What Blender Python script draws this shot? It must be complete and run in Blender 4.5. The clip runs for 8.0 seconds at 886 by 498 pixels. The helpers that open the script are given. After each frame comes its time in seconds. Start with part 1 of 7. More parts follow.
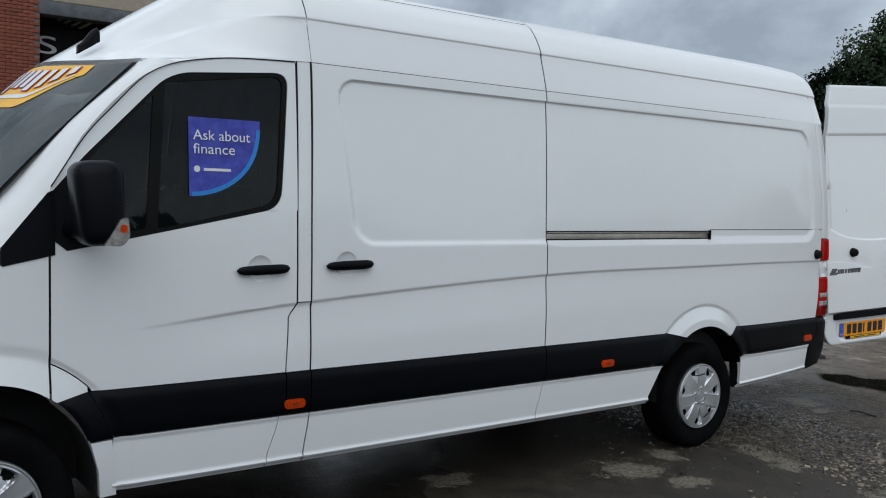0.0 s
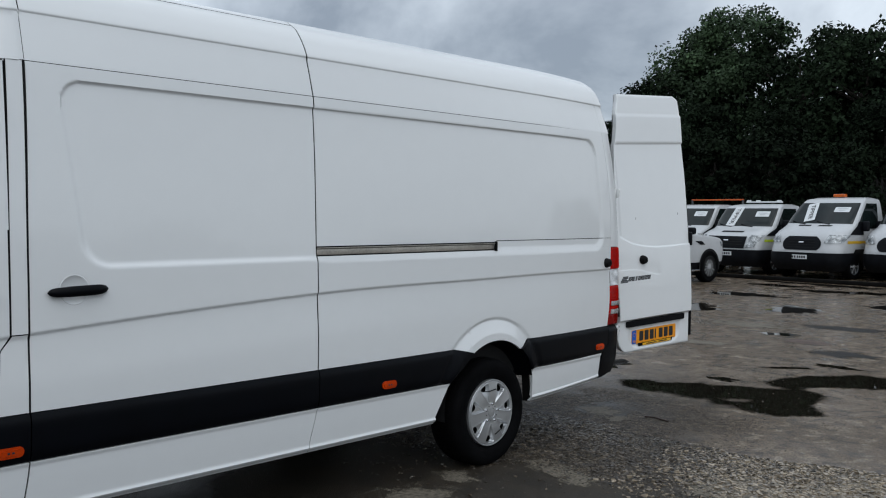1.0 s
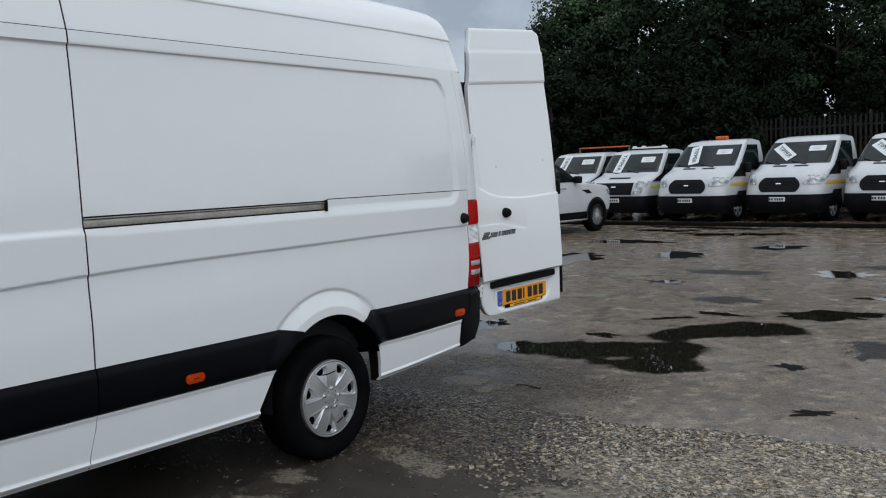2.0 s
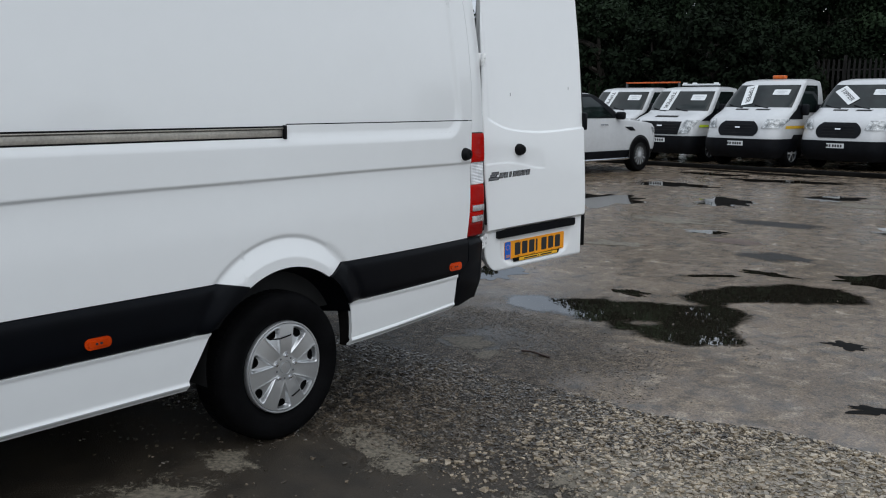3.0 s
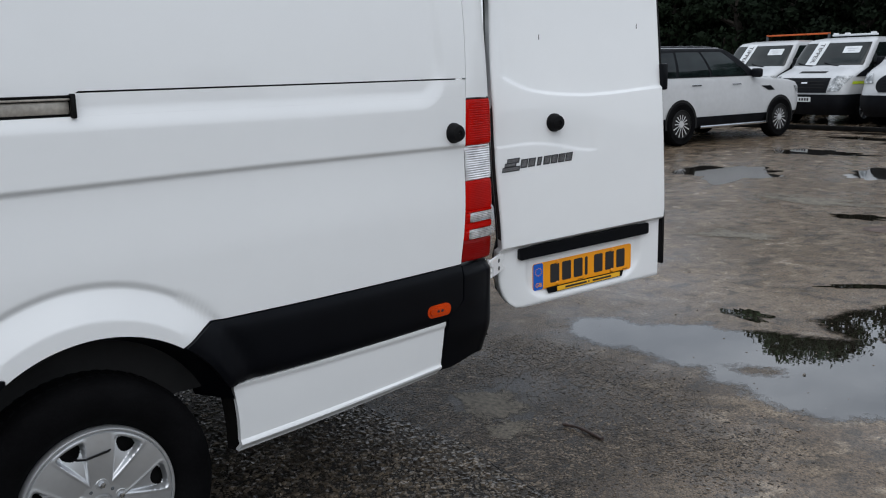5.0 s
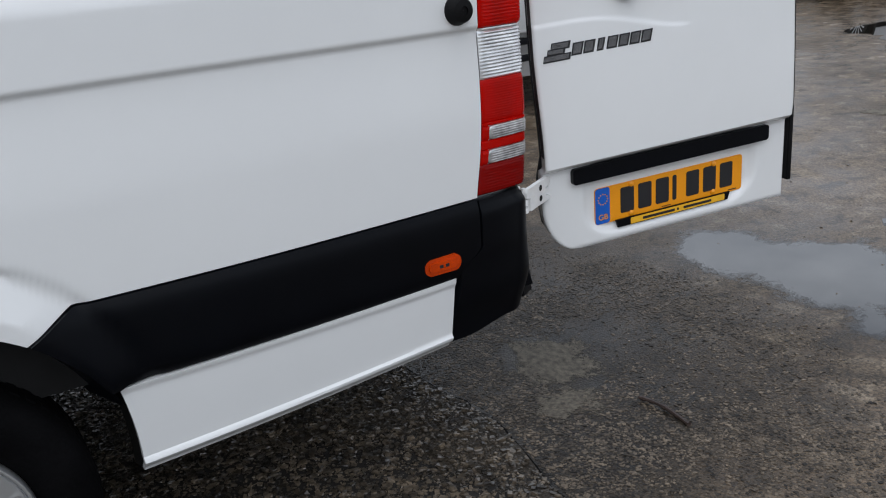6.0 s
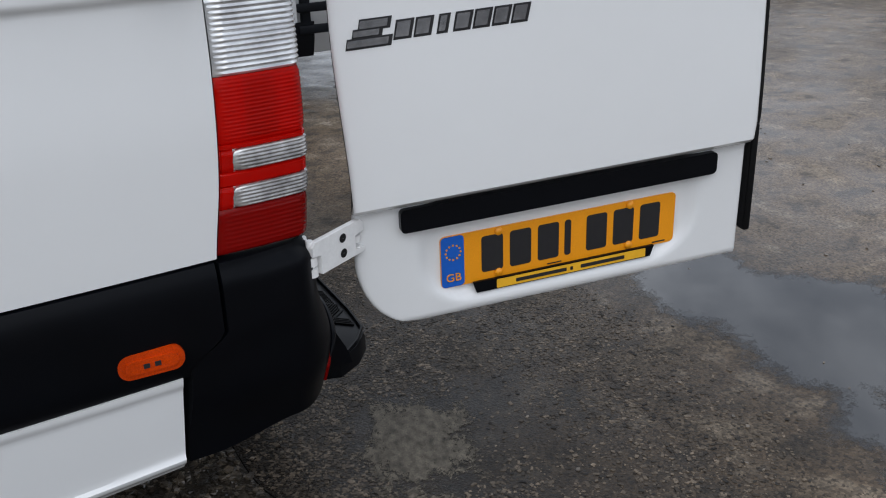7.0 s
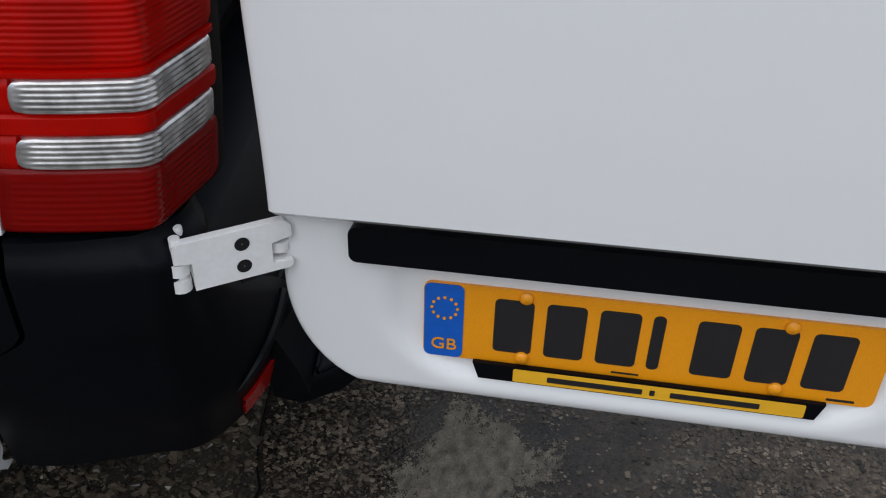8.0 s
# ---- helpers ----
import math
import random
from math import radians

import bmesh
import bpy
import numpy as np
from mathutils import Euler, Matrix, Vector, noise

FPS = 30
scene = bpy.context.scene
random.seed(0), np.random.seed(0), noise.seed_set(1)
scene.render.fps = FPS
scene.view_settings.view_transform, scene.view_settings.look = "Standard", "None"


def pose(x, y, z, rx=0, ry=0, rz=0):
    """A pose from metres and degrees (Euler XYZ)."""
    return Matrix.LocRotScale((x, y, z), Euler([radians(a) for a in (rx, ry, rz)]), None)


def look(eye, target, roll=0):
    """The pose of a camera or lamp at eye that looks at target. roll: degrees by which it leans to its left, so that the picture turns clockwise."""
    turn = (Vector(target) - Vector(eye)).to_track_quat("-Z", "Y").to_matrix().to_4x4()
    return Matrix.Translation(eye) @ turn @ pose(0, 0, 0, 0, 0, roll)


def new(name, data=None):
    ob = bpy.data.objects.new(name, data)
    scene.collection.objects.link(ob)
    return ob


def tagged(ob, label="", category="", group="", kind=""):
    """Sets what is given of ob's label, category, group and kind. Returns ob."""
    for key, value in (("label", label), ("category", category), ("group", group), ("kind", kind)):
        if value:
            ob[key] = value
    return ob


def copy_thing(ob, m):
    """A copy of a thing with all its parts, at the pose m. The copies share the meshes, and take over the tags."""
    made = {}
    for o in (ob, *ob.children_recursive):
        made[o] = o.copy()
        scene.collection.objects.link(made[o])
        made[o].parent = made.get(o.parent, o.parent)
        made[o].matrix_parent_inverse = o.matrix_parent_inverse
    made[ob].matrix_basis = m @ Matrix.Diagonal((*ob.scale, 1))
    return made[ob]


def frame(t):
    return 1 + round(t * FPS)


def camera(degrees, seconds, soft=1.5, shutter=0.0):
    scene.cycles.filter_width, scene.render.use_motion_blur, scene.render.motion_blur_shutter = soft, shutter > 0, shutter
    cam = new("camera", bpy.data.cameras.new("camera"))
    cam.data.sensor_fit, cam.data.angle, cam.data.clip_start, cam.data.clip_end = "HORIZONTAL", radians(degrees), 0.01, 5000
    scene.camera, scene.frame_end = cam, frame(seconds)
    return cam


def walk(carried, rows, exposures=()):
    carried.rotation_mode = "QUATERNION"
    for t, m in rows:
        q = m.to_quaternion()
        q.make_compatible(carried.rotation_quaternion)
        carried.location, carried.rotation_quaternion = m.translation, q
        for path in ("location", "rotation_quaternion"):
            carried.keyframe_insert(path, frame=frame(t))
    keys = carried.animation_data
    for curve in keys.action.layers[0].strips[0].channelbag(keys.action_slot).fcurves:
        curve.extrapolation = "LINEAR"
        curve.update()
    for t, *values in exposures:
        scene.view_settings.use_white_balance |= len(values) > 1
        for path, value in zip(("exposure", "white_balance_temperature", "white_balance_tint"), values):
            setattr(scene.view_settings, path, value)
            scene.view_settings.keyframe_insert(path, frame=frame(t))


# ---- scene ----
cam = camera(51.9, 8.0, soft=1.1)
PATH = [
    (0, (-4.955, -3.81, 1.613), (-3.774, -2.199, 1.504), 1.4),
    (0.5, (-4.776, -3.785, 1.619), (-3.388, -2.348, 1.514), 0.7),
    (1, (-4.439, -3.793, 1.625), (-2.995, -2.412, 1.548), 0.5),
    (1.2, (-4.28, -3.747, 1.592), (-2.762, -2.447, 1.51), -0.2),
    (2.3, (-3.288, -3.471, 1.586), (-1.708, -2.257, 1.411), -2.1),
    (2.5, (-3.107, -3.394, 1.553), (-1.594, -2.107, 1.321), -3.0),
    (3, (-2.627, -3.165, 1.559), (-1.12, -1.89, 1.239), 0.3),
    (3.5, (-2.156, -3.032, 1.534), (-0.777, -1.622, 1.205), -1.1),
    (4, (-1.675, -2.783, 1.55), (-0.301, -1.364, 1.238), -0.1),
    (4.2, (-1.497, -2.679, 1.563), (-0.074, -1.309, 1.254), 0.1),
    (5.3, (-0.528, -2.191, 1.473), (0.707, -0.684, 1.022), -1.7),
    (5.5, (-0.335, -2.062, 1.471), (0.895, -0.589, 0.909), -2.1),
    (6, (0.142, -1.864, 1.446), (1.099, -0.235, 0.792), -4.5),
    (6.5, (0.604, -1.598, 1.417), (1.399, 0.105, 0.735), -3.9),
    (7, (1.081, -1.368, 1.391), (1.917, 0.27, 0.606), -2.0),
    (7.5, (1.547, -1.071, 1.378), (1.923, 0.645, 0.422), -4.3),
    (8, (1.864, -0.755, 1.336), (1.836, 0.903, 0.217), 1.6),
]
EXPOSURES = [(0.0, 0.31, 6120, 7), (1.0, 0.25, 6120, 7), (2.5, 0.47, 6200, 8), (3.0, 0.50, 6210, 8), (3.5, 0.60, 6220, 9), (4.0, 0.56, 6230, 9), (5.5, 0.55, 6230, 10), (8.0, 0.55, 6250, 11)]
walk(cam, [(t, look(eye, target, roll)) for t, eye, target, roll in PATH], exposures=EXPOSURES)

# ---- light ----
world = bpy.data.worlds.new("overcast_sky")
scene.world = world
world.use_nodes = True
wt = world.node_tree
wt.nodes.clear()
w_out = wt.nodes.new("ShaderNodeOutputWorld")
w_bg = wt.nodes.new("ShaderNodeBackground")
w_sky = wt.nodes.new("ShaderNodeTexSky")
w_sky.sky_type = "NISHITA"
w_sky.sun_disc = False
w_sky.sun_elevation = radians(48)
w_sky.sun_rotation = radians(200)
w_co = wt.nodes.new("ShaderNodeTexCoord")
w_map = wt.nodes.new("ShaderNodeMapping")
w_map.inputs["Scale"].default_value = (1.0, 1.0, 1.7)
w_map.inputs["Location"].default_value = (0.55, 0.30, 0.0)
w_n = wt.nodes.new("ShaderNodeTexNoise")
w_n.inputs["Scale"].default_value = 2.3
w_n.inputs["Detail"].default_value = 7.0
w_n.inputs["Roughness"].default_value = 0.55
w_n.inputs["Distortion"].default_value = 0.4
w_ramp = wt.nodes.new("ShaderNodeValToRGB")
w_ramp.color_ramp.elements[0].position = 0.36
w_ramp.color_ramp.elements[0].color = (3.1, 3.4, 3.9, 1)
w_ramp.color_ramp.elements[1].position = 0.64
w_ramp.color_ramp.elements[1].color = (10.2, 10.6, 11.1, 1)
w_mix = wt.nodes.new("ShaderNodeMix")
w_mix.data_type = "RGBA"
w_mix.inputs["Factor"].default_value = 0.9
wt.links.new(w_co.outputs["Generated"], w_map.inputs["Vector"])
wt.links.new(w_map.outputs["Vector"], w_n.inputs["Vector"])
wt.links.new(w_n.outputs["Fac"], w_ramp.inputs["Fac"])
wt.links.new(w_sky.outputs["Color"], w_mix.inputs["A"])
# an overcast sky is dimmer towards the horizon than overhead
w_sep = wt.nodes.new("ShaderNodeSeparateXYZ")
w_grad = wt.nodes.new("ShaderNodeMapRange")
w_grad.inputs["To Min"].default_value, w_grad.inputs["To Max"].default_value = 0.86, 1.06
w_mul = wt.nodes.new("ShaderNodeVectorMath")
w_mul.operation = "SCALE"
wt.links.new(w_co.outputs["Generated"], w_sep.inputs["Vector"])
wt.links.new(w_sep.outputs["Z"], w_grad.inputs["Value"])
wt.links.new(w_ramp.outputs["Color"], w_mul.inputs["Vector"])
wt.links.new(w_grad.outputs["Result"], w_mul.inputs["Scale"])
wt.links.new(w_mul.outputs["Vector"], w_mix.inputs["B"])
wt.links.new(w_mix.outputs["Result"], w_bg.inputs["Color"])
wt.links.new(w_bg.outputs["Background"], w_out.inputs["Surface"])
w_bg.inputs["Strength"].default_value = 0.094

sun_data = bpy.data.lights.new("sun", "SUN")
sun_data.energy = 0.7
sun_data.angle = radians(70)
sun_data.color = (1.0, 0.97, 0.93)
sun = new("sun", sun_data)
sun.matrix_world = look((-12, -20, 30), (0, 0, 0))


# ---- materials ----
def material(name, color, rough=0.5, metal=0.0, vary=0.12, scale=6.0, fine=60.0, bump=0.0, coat=0.0, second=None, spec=0.5, random_value=0.0):
    """A surface with variation at two scales; second: a colour mixed in by the coarse noise."""
    m = bpy.data.materials.new(name)
    m.use_nodes = True
    nt = m.node_tree
    b = nt.nodes["Principled BSDF"]
    b.inputs["Metallic"].default_value = metal
    b.inputs["Specular IOR Level"].default_value = spec
    b.inputs["Coat Weight"].default_value = coat
    b.inputs["Coat Roughness"].default_value = 0.06
    co = nt.nodes.new("ShaderNodeTexCoord")
    n1 = nt.nodes.new("ShaderNodeTexNoise")
    n1.inputs["Scale"].default_value = scale
    n1.inputs["Detail"].default_value = 6
    n2 = nt.nodes.new("ShaderNodeTexNoise")
    n2.inputs["Scale"].default_value = fine
    n2.inputs["Detail"].default_value = 3
    for n in (n1, n2):
        nt.links.new(co.outputs["Object"], n.inputs["Vector"])
    mix = nt.nodes.new("ShaderNodeMix")
    mix.data_type = "RGBA"
    other = second or tuple(c * (1 - 2 * vary) for c in color)
    mix.inputs["A"].default_value = (*color, 1)
    mix.inputs["B"].default_value = (*other, 1)
    r1 = nt.nodes.new("ShaderNodeMapRange")
    r1.inputs["From Min"].default_value, r1.inputs["From Max"].default_value = 0.35, 0.68
    nt.links.new(n1.outputs["Fac"], r1.inputs["Value"])
    nt.links.new(r1.outputs["Result"], mix.inputs["Factor"])
    hsv = nt.nodes.new("ShaderNodeHueSaturation")
    r2 = nt.nodes.new("ShaderNodeMapRange")
    r2.inputs["To Min"].default_value, r2.inputs["To Max"].default_value = 1 - vary, 1 + vary
    r2.inputs["From Min"].default_value, r2.inputs["From Max"].default_value = 0.3, 0.7
    nt.links.new(n2.outputs["Fac"], r2.inputs["Value"])
    nt.links.new(mix.outputs["Result"], hsv.inputs["Color"])
    value = r2.outputs["Result"]
    if random_value:
        info = nt.nodes.new("ShaderNodeObjectInfo")
        geo = nt.nodes.new("ShaderNodeNewGeometry")
        add = nt.nodes.new("ShaderNodeMath")
        add.operation = "ADD"
        nt.links.new(info.outputs["Random"], add.inputs[0])
        nt.links.new(geo.outputs["Random Per Island"], add.inputs[1])
        r3 = nt.nodes.new("ShaderNodeMapRange")
        r3.inputs["From Max"].default_value = 2.0
        r3.inputs["To Min"].default_value, r3.inputs["To Max"].default_value = 1 - random_value, 1 + random_value
        nt.links.new(add.outputs["Value"], r3.inputs["Value"])
        mul = nt.nodes.new("ShaderNodeMath")
        mul.operation = "MULTIPLY"
        nt.links.new(value, mul.inputs[0])
        nt.links.new(r3.outputs["Result"], mul.inputs[1])
        value = mul.outputs["Value"]
    nt.links.new(value, hsv.inputs["Value"])
    nt.links.new(hsv.outputs["Color"], b.inputs["Base Color"])
    r4 = nt.nodes.new("ShaderNodeMapRange")
    r4.inputs["To Min"].default_value, r4.inputs["To Max"].default_value = max(0.02, rough * 0.8), min(1, rough * 1.2)
    nt.links.new(n1.outputs["Fac"], r4.inputs["Value"])
    nt.links.new(r4.outputs["Result"], b.inputs["Roughness"])
    if bump:
        bp = nt.nodes.new("ShaderNodeBump")
        bp.inputs["Strength"].default_value = bump
        bp.inputs["Distance"].default_value = 0.01
        nt.links.new(n2.outputs["Fac"], bp.inputs["Height"])
        nt.links.new(bp.outputs["Normal"], b.inputs["Normal"])
    return m


def glass(name, color, rough=0.02, alpha=0.35, through_color=(0.75, 0.8, 0.8), spec=0.7):
    m = bpy.data.materials.new(name)
    m.use_nodes = True
    nt = m.node_tree
    b = nt.nodes["Principled BSDF"]
    out = nt.nodes["Material Output"]
    b.inputs["Base Color"].default_value = (*color, 1)
    b.inputs["Roughness"].default_value = rough
    b.inputs["Specular IOR Level"].default_value = spec
    tr = nt.nodes.new("ShaderNodeBsdfTransparent")
    tr.inputs["Color"].default_value = (*through_color, 1)
    mx = nt.nodes.new("ShaderNodeMixShader")
    mx.inputs["Fac"].default_value = alpha
    nt.links.new(tr.outputs["BSDF"], mx.inputs[1])
    nt.links.new(b.outputs["BSDF"], mx.inputs[2])
    nt.links.new(mx.outputs["Shader"], out.inputs["Surface"])
    return m


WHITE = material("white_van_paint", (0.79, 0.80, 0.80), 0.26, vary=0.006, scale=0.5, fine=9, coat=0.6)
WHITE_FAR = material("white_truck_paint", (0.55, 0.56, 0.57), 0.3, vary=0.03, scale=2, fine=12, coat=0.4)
BLACK = material("black_moulding_plastic", (0.0028, 0.0034, 0.0052), 0.34, vary=0.15, scale=5, fine=700, bump=0.03, spec=0.11)
BLACK_FAR = material("black_bumper_plastic", (0.0050, 0.0060, 0.0085), 0.6, vary=0.2, scale=5, fine=40, spec=0.15)
RUBBER = material("black_rubber", (0.004, 0.004, 0.0045), 0.6, vary=0.2, scale=9, fine=120, bump=0.05, spec=0.15)
EDGEBROWN = material("dark_brown_edge_rubber", (0.030, 0.022, 0.022), 0.6, vary=0.2, scale=9, fine=120, spec=0.2)
TYRE = material("tyre_rubber", (0.0045, 0.0045, 0.005), 0.75, vary=0.22, scale=7, fine=160, bump=0.12, spec=0.04)
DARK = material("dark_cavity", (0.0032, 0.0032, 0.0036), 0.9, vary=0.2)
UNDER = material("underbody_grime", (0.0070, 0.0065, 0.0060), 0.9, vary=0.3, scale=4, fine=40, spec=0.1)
ALLOY = material("silver_wheel_cover_paint", (0.60, 0.61, 0.62), 0.30, 0.80, vary=0.02, scale=4, fine=60, coat=0.15)
BADGE = material("dark_badge_chrome", (0.30, 0.31, 0.33), 0.16, 1.0, vary=0.15, scale=40, fine=120)
CHROME = material("chrome", (0.62, 0.63, 0.65), 0.14, 1.0, vary=0.05)
STEEL = material("bare_steel_rail", (0.50, 0.465, 0.41), 0.42, 0.55, vary=0.14, scale=8, fine=90)
ORANGE = material("amber_lens", (0.56, 0.048, 0.001), 0.22, vary=0.18, fine=420, bump=0.06, spec=0.25)
REDPRINT = material("red_print", (0.46, 0.006, 0.005), 0.4, vary=0.08, scale=8, fine=60)
REDGLOSS = material("red_reflector_plastic", (0.34, 0.006, 0.004), 0.18, vary=0.12, scale=30, fine=260, bump=0.05, coat=0.3)
CLEARBAR = material("smoky_clear_lens", (0.62, 0.61, 0.60), 0.09, 0.6, vary=0.10, scale=26, fine=120, second=(0.22, 0.21, 0.205), coat=0.4)
CLEARLENS = material("clear_ribbed_lens", (0.86, 0.87, 0.87), 0.09, 0.6, vary=0.06, scale=18, fine=90, second=(0.55, 0.55, 0.56), coat=0.4)
MIRRORED = material("silvered_reflector", (0.86, 0.86, 0.86), 0.22, 0.75, vary=0.12, scale=14, fine=60)
CUP = material("shaded_bulb_cup", (0.10, 0.095, 0.09), 0.5, vary=0.3, scale=30, fine=90)
YELLOW = material("yellow_reflective_plate", (0.90, 0.335, 0.004), 0.36, vary=0.035, scale=10, fine=400)
YELLOW2 = material("yellow_sticker", (0.90, 0.48, 0.02), 0.4, vary=0.04)
BLUE = material("blue_plate_band", (0.006, 0.115, 0.56), 0.4, vary=0.06)
INK = material("black_print", (0.014, 0.014, 0.016), 0.5, vary=0.1)
WHITEINK = material("white_print", (0.75, 0.76, 0.78), 0.5, vary=0.04)
STICKER = material("dark_blue_sticker", (0.025, 0.028, 0.30), 0.4, vary=0.15, scale=22, fine=60, second=(0.05, 0.07, 0.42))
CYAN = material("light_blue_print", (0.02, 0.22, 0.62), 0.4, vary=0.05)
PRINTWHITE = material("white_card", (0.74, 0.76, 0.77), 0.6, vary=0.04)
HINGE = material("painted_hinge_steel", (0.84, 0.84, 0.83), 0.3, vary=0.03, scale=30, fine=150, coat=0.3)
SCREEN = glass("windscreen_glass", (0.06, 0.078, 0.082), 0.01, 0.66, spec=0.7)
RED = glass("red_lens", (0.62, 0.006, 0.002), 0.05, 0.50, (0.90, 0.005, 0.004), 0.22)
REDDEEP = glass("deep_red_lamp_lens", (0.26, 0.003, 0.002), 0.05, 0.58, (0.70, 0.005, 0.004), 0.25)
WINDOW = glass("tinted_side_glass", (0.003, 0.004, 0.005), 0.01, 0.70, spec=0.32)
FARGLASS = material("dark_truck_glass", (0.010, 0.016, 0.0155), 0.04, vary=0.35, scale=1.6, fine=6, second=(0.004, 0.006, 0.0065), spec=0.42)
CABDARK = material("grey_cab_trim", (0.035, 0.036, 0.04), 0.8, vary=0.2)
LAMPGLASS = material("headlamp_glass", (0.58, 0.60, 0.61), 0.16, 0.2, vary=0.45, scale=10, fine=30, second=(0.10, 0.11, 0.115), coat=0.3)
LIME = material("fluorescent_stripe", (0.55, 0.70, 0.02), 0.5, vary=0.08)
GOLD = material("yellow_stripe", (0.70, 0.42, 0.02), 0.5, vary=0.08)
ORANGEPAINT = material("orange_painted_steel", (0.72, 0.13, 0.02), 0.5, vary=0.15)
BEACON = material("orange_beacon_lens", (0.66, 0.13, 0.015), 0.25, vary=0.2, scale=12, fine=60)
SPOKE = material("diamond_cut_wheel_spoke", (0.62, 0.63, 0.64), 0.3, 0.25, vary=0.05)
FENCE = material("galvanised_palisade", (0.030, 0.028, 0.027), 0.85, 0.0, vary=0.3, random_value=0.3, spec=0.15)
BARK = material("bark", (0.035, 0.028, 0.021), 0.9, vary=0.3, scale=5, fine=30, bump=0.4)
# leaf tones carry the light on tall crowns and the shade in low growth
LEAF_LIT = material("lit_green_leaves", (0.046, 0.078, 0.034), 0.7, vary=0.3, scale=0.28, fine=3, second=(0.012, 0.022, 0.011), random_value=0.5, spec=0.2)
LEAF_SHADED = material("hedge_leaves_in_shade_tone", (0.0105, 0.0180, 0.0088), 0.85, vary=0.3, scale=0.28, fine=3, second=(0.0034, 0.0060, 0.0034), random_value=0.5, spec=0.08)
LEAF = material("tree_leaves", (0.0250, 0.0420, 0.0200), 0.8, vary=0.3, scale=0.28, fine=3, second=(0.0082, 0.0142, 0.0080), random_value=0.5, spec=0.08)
BRICK = material("red_brick", (0.25, 0.070, 0.040), 0.85, vary=0.2, scale=9, fine=60, bump=0.2, random_value=0.3)
MORTAR = material("brick_mortar", (0.17, 0.13, 0.11), 0.9, vary=0.15, fine=80, bump=0.2)
CLAD = material("beige_cladding", (0.42, 0.36, 0.28), 0.6, vary=0.1)
GREYSTEEL = material("grey_steel_beam", (0.10, 0.11, 0.12), 0.6, vary=0.2)
SKYLIGHT = material("translucent_rooflight", (0.8, 0.82, 0.8), 0.5, vary=0.05)
# these colours hold van shade in the near gravel, wet sheen in the far
PALESTONE = material("pale_gravel_with_sheen", (0.34, 0.278, 0.197), 0.40, vary=0.22, scale=14, fine=200, bump=0.2, second=(0.10, 0.076, 0.050), random_value=0.9, spec=0.5, coat=0.6)
STONE = material("wet_gravel", (0.165, 0.128, 0.088), 0.42, vary=0.25, scale=14, fine=200, bump=0.2, second=(0.020, 0.015, 0.010), random_value=0.9, spec=0.6, coat=0.6)
CHIP = material("tarmac_chippings", (0.215, 0.168, 0.120), 0.55, vary=0.3, scale=14, fine=200, second=(0.036, 0.027, 0.019), random_value=1.0, spec=0.3, coat=0.08)
BED = material("dark_wet_grit", (0.018, 0.0140, 0.0095), 0.55, vary=0.3, scale=5, fine=140, bump=0.6, second=(0.040, 0.031, 0.021), spec=0.4)
TWIG = material("wet_twig", (0.055, 0.035, 0.028), 0.5, vary=0.25, scale=30, fine=150, bump=0.4)
IRON = material("rusted_iron_cover", (0.10, 0.062, 0.045), 0.6, vary=0.3, scale=8, fine=60, bump=0.3)


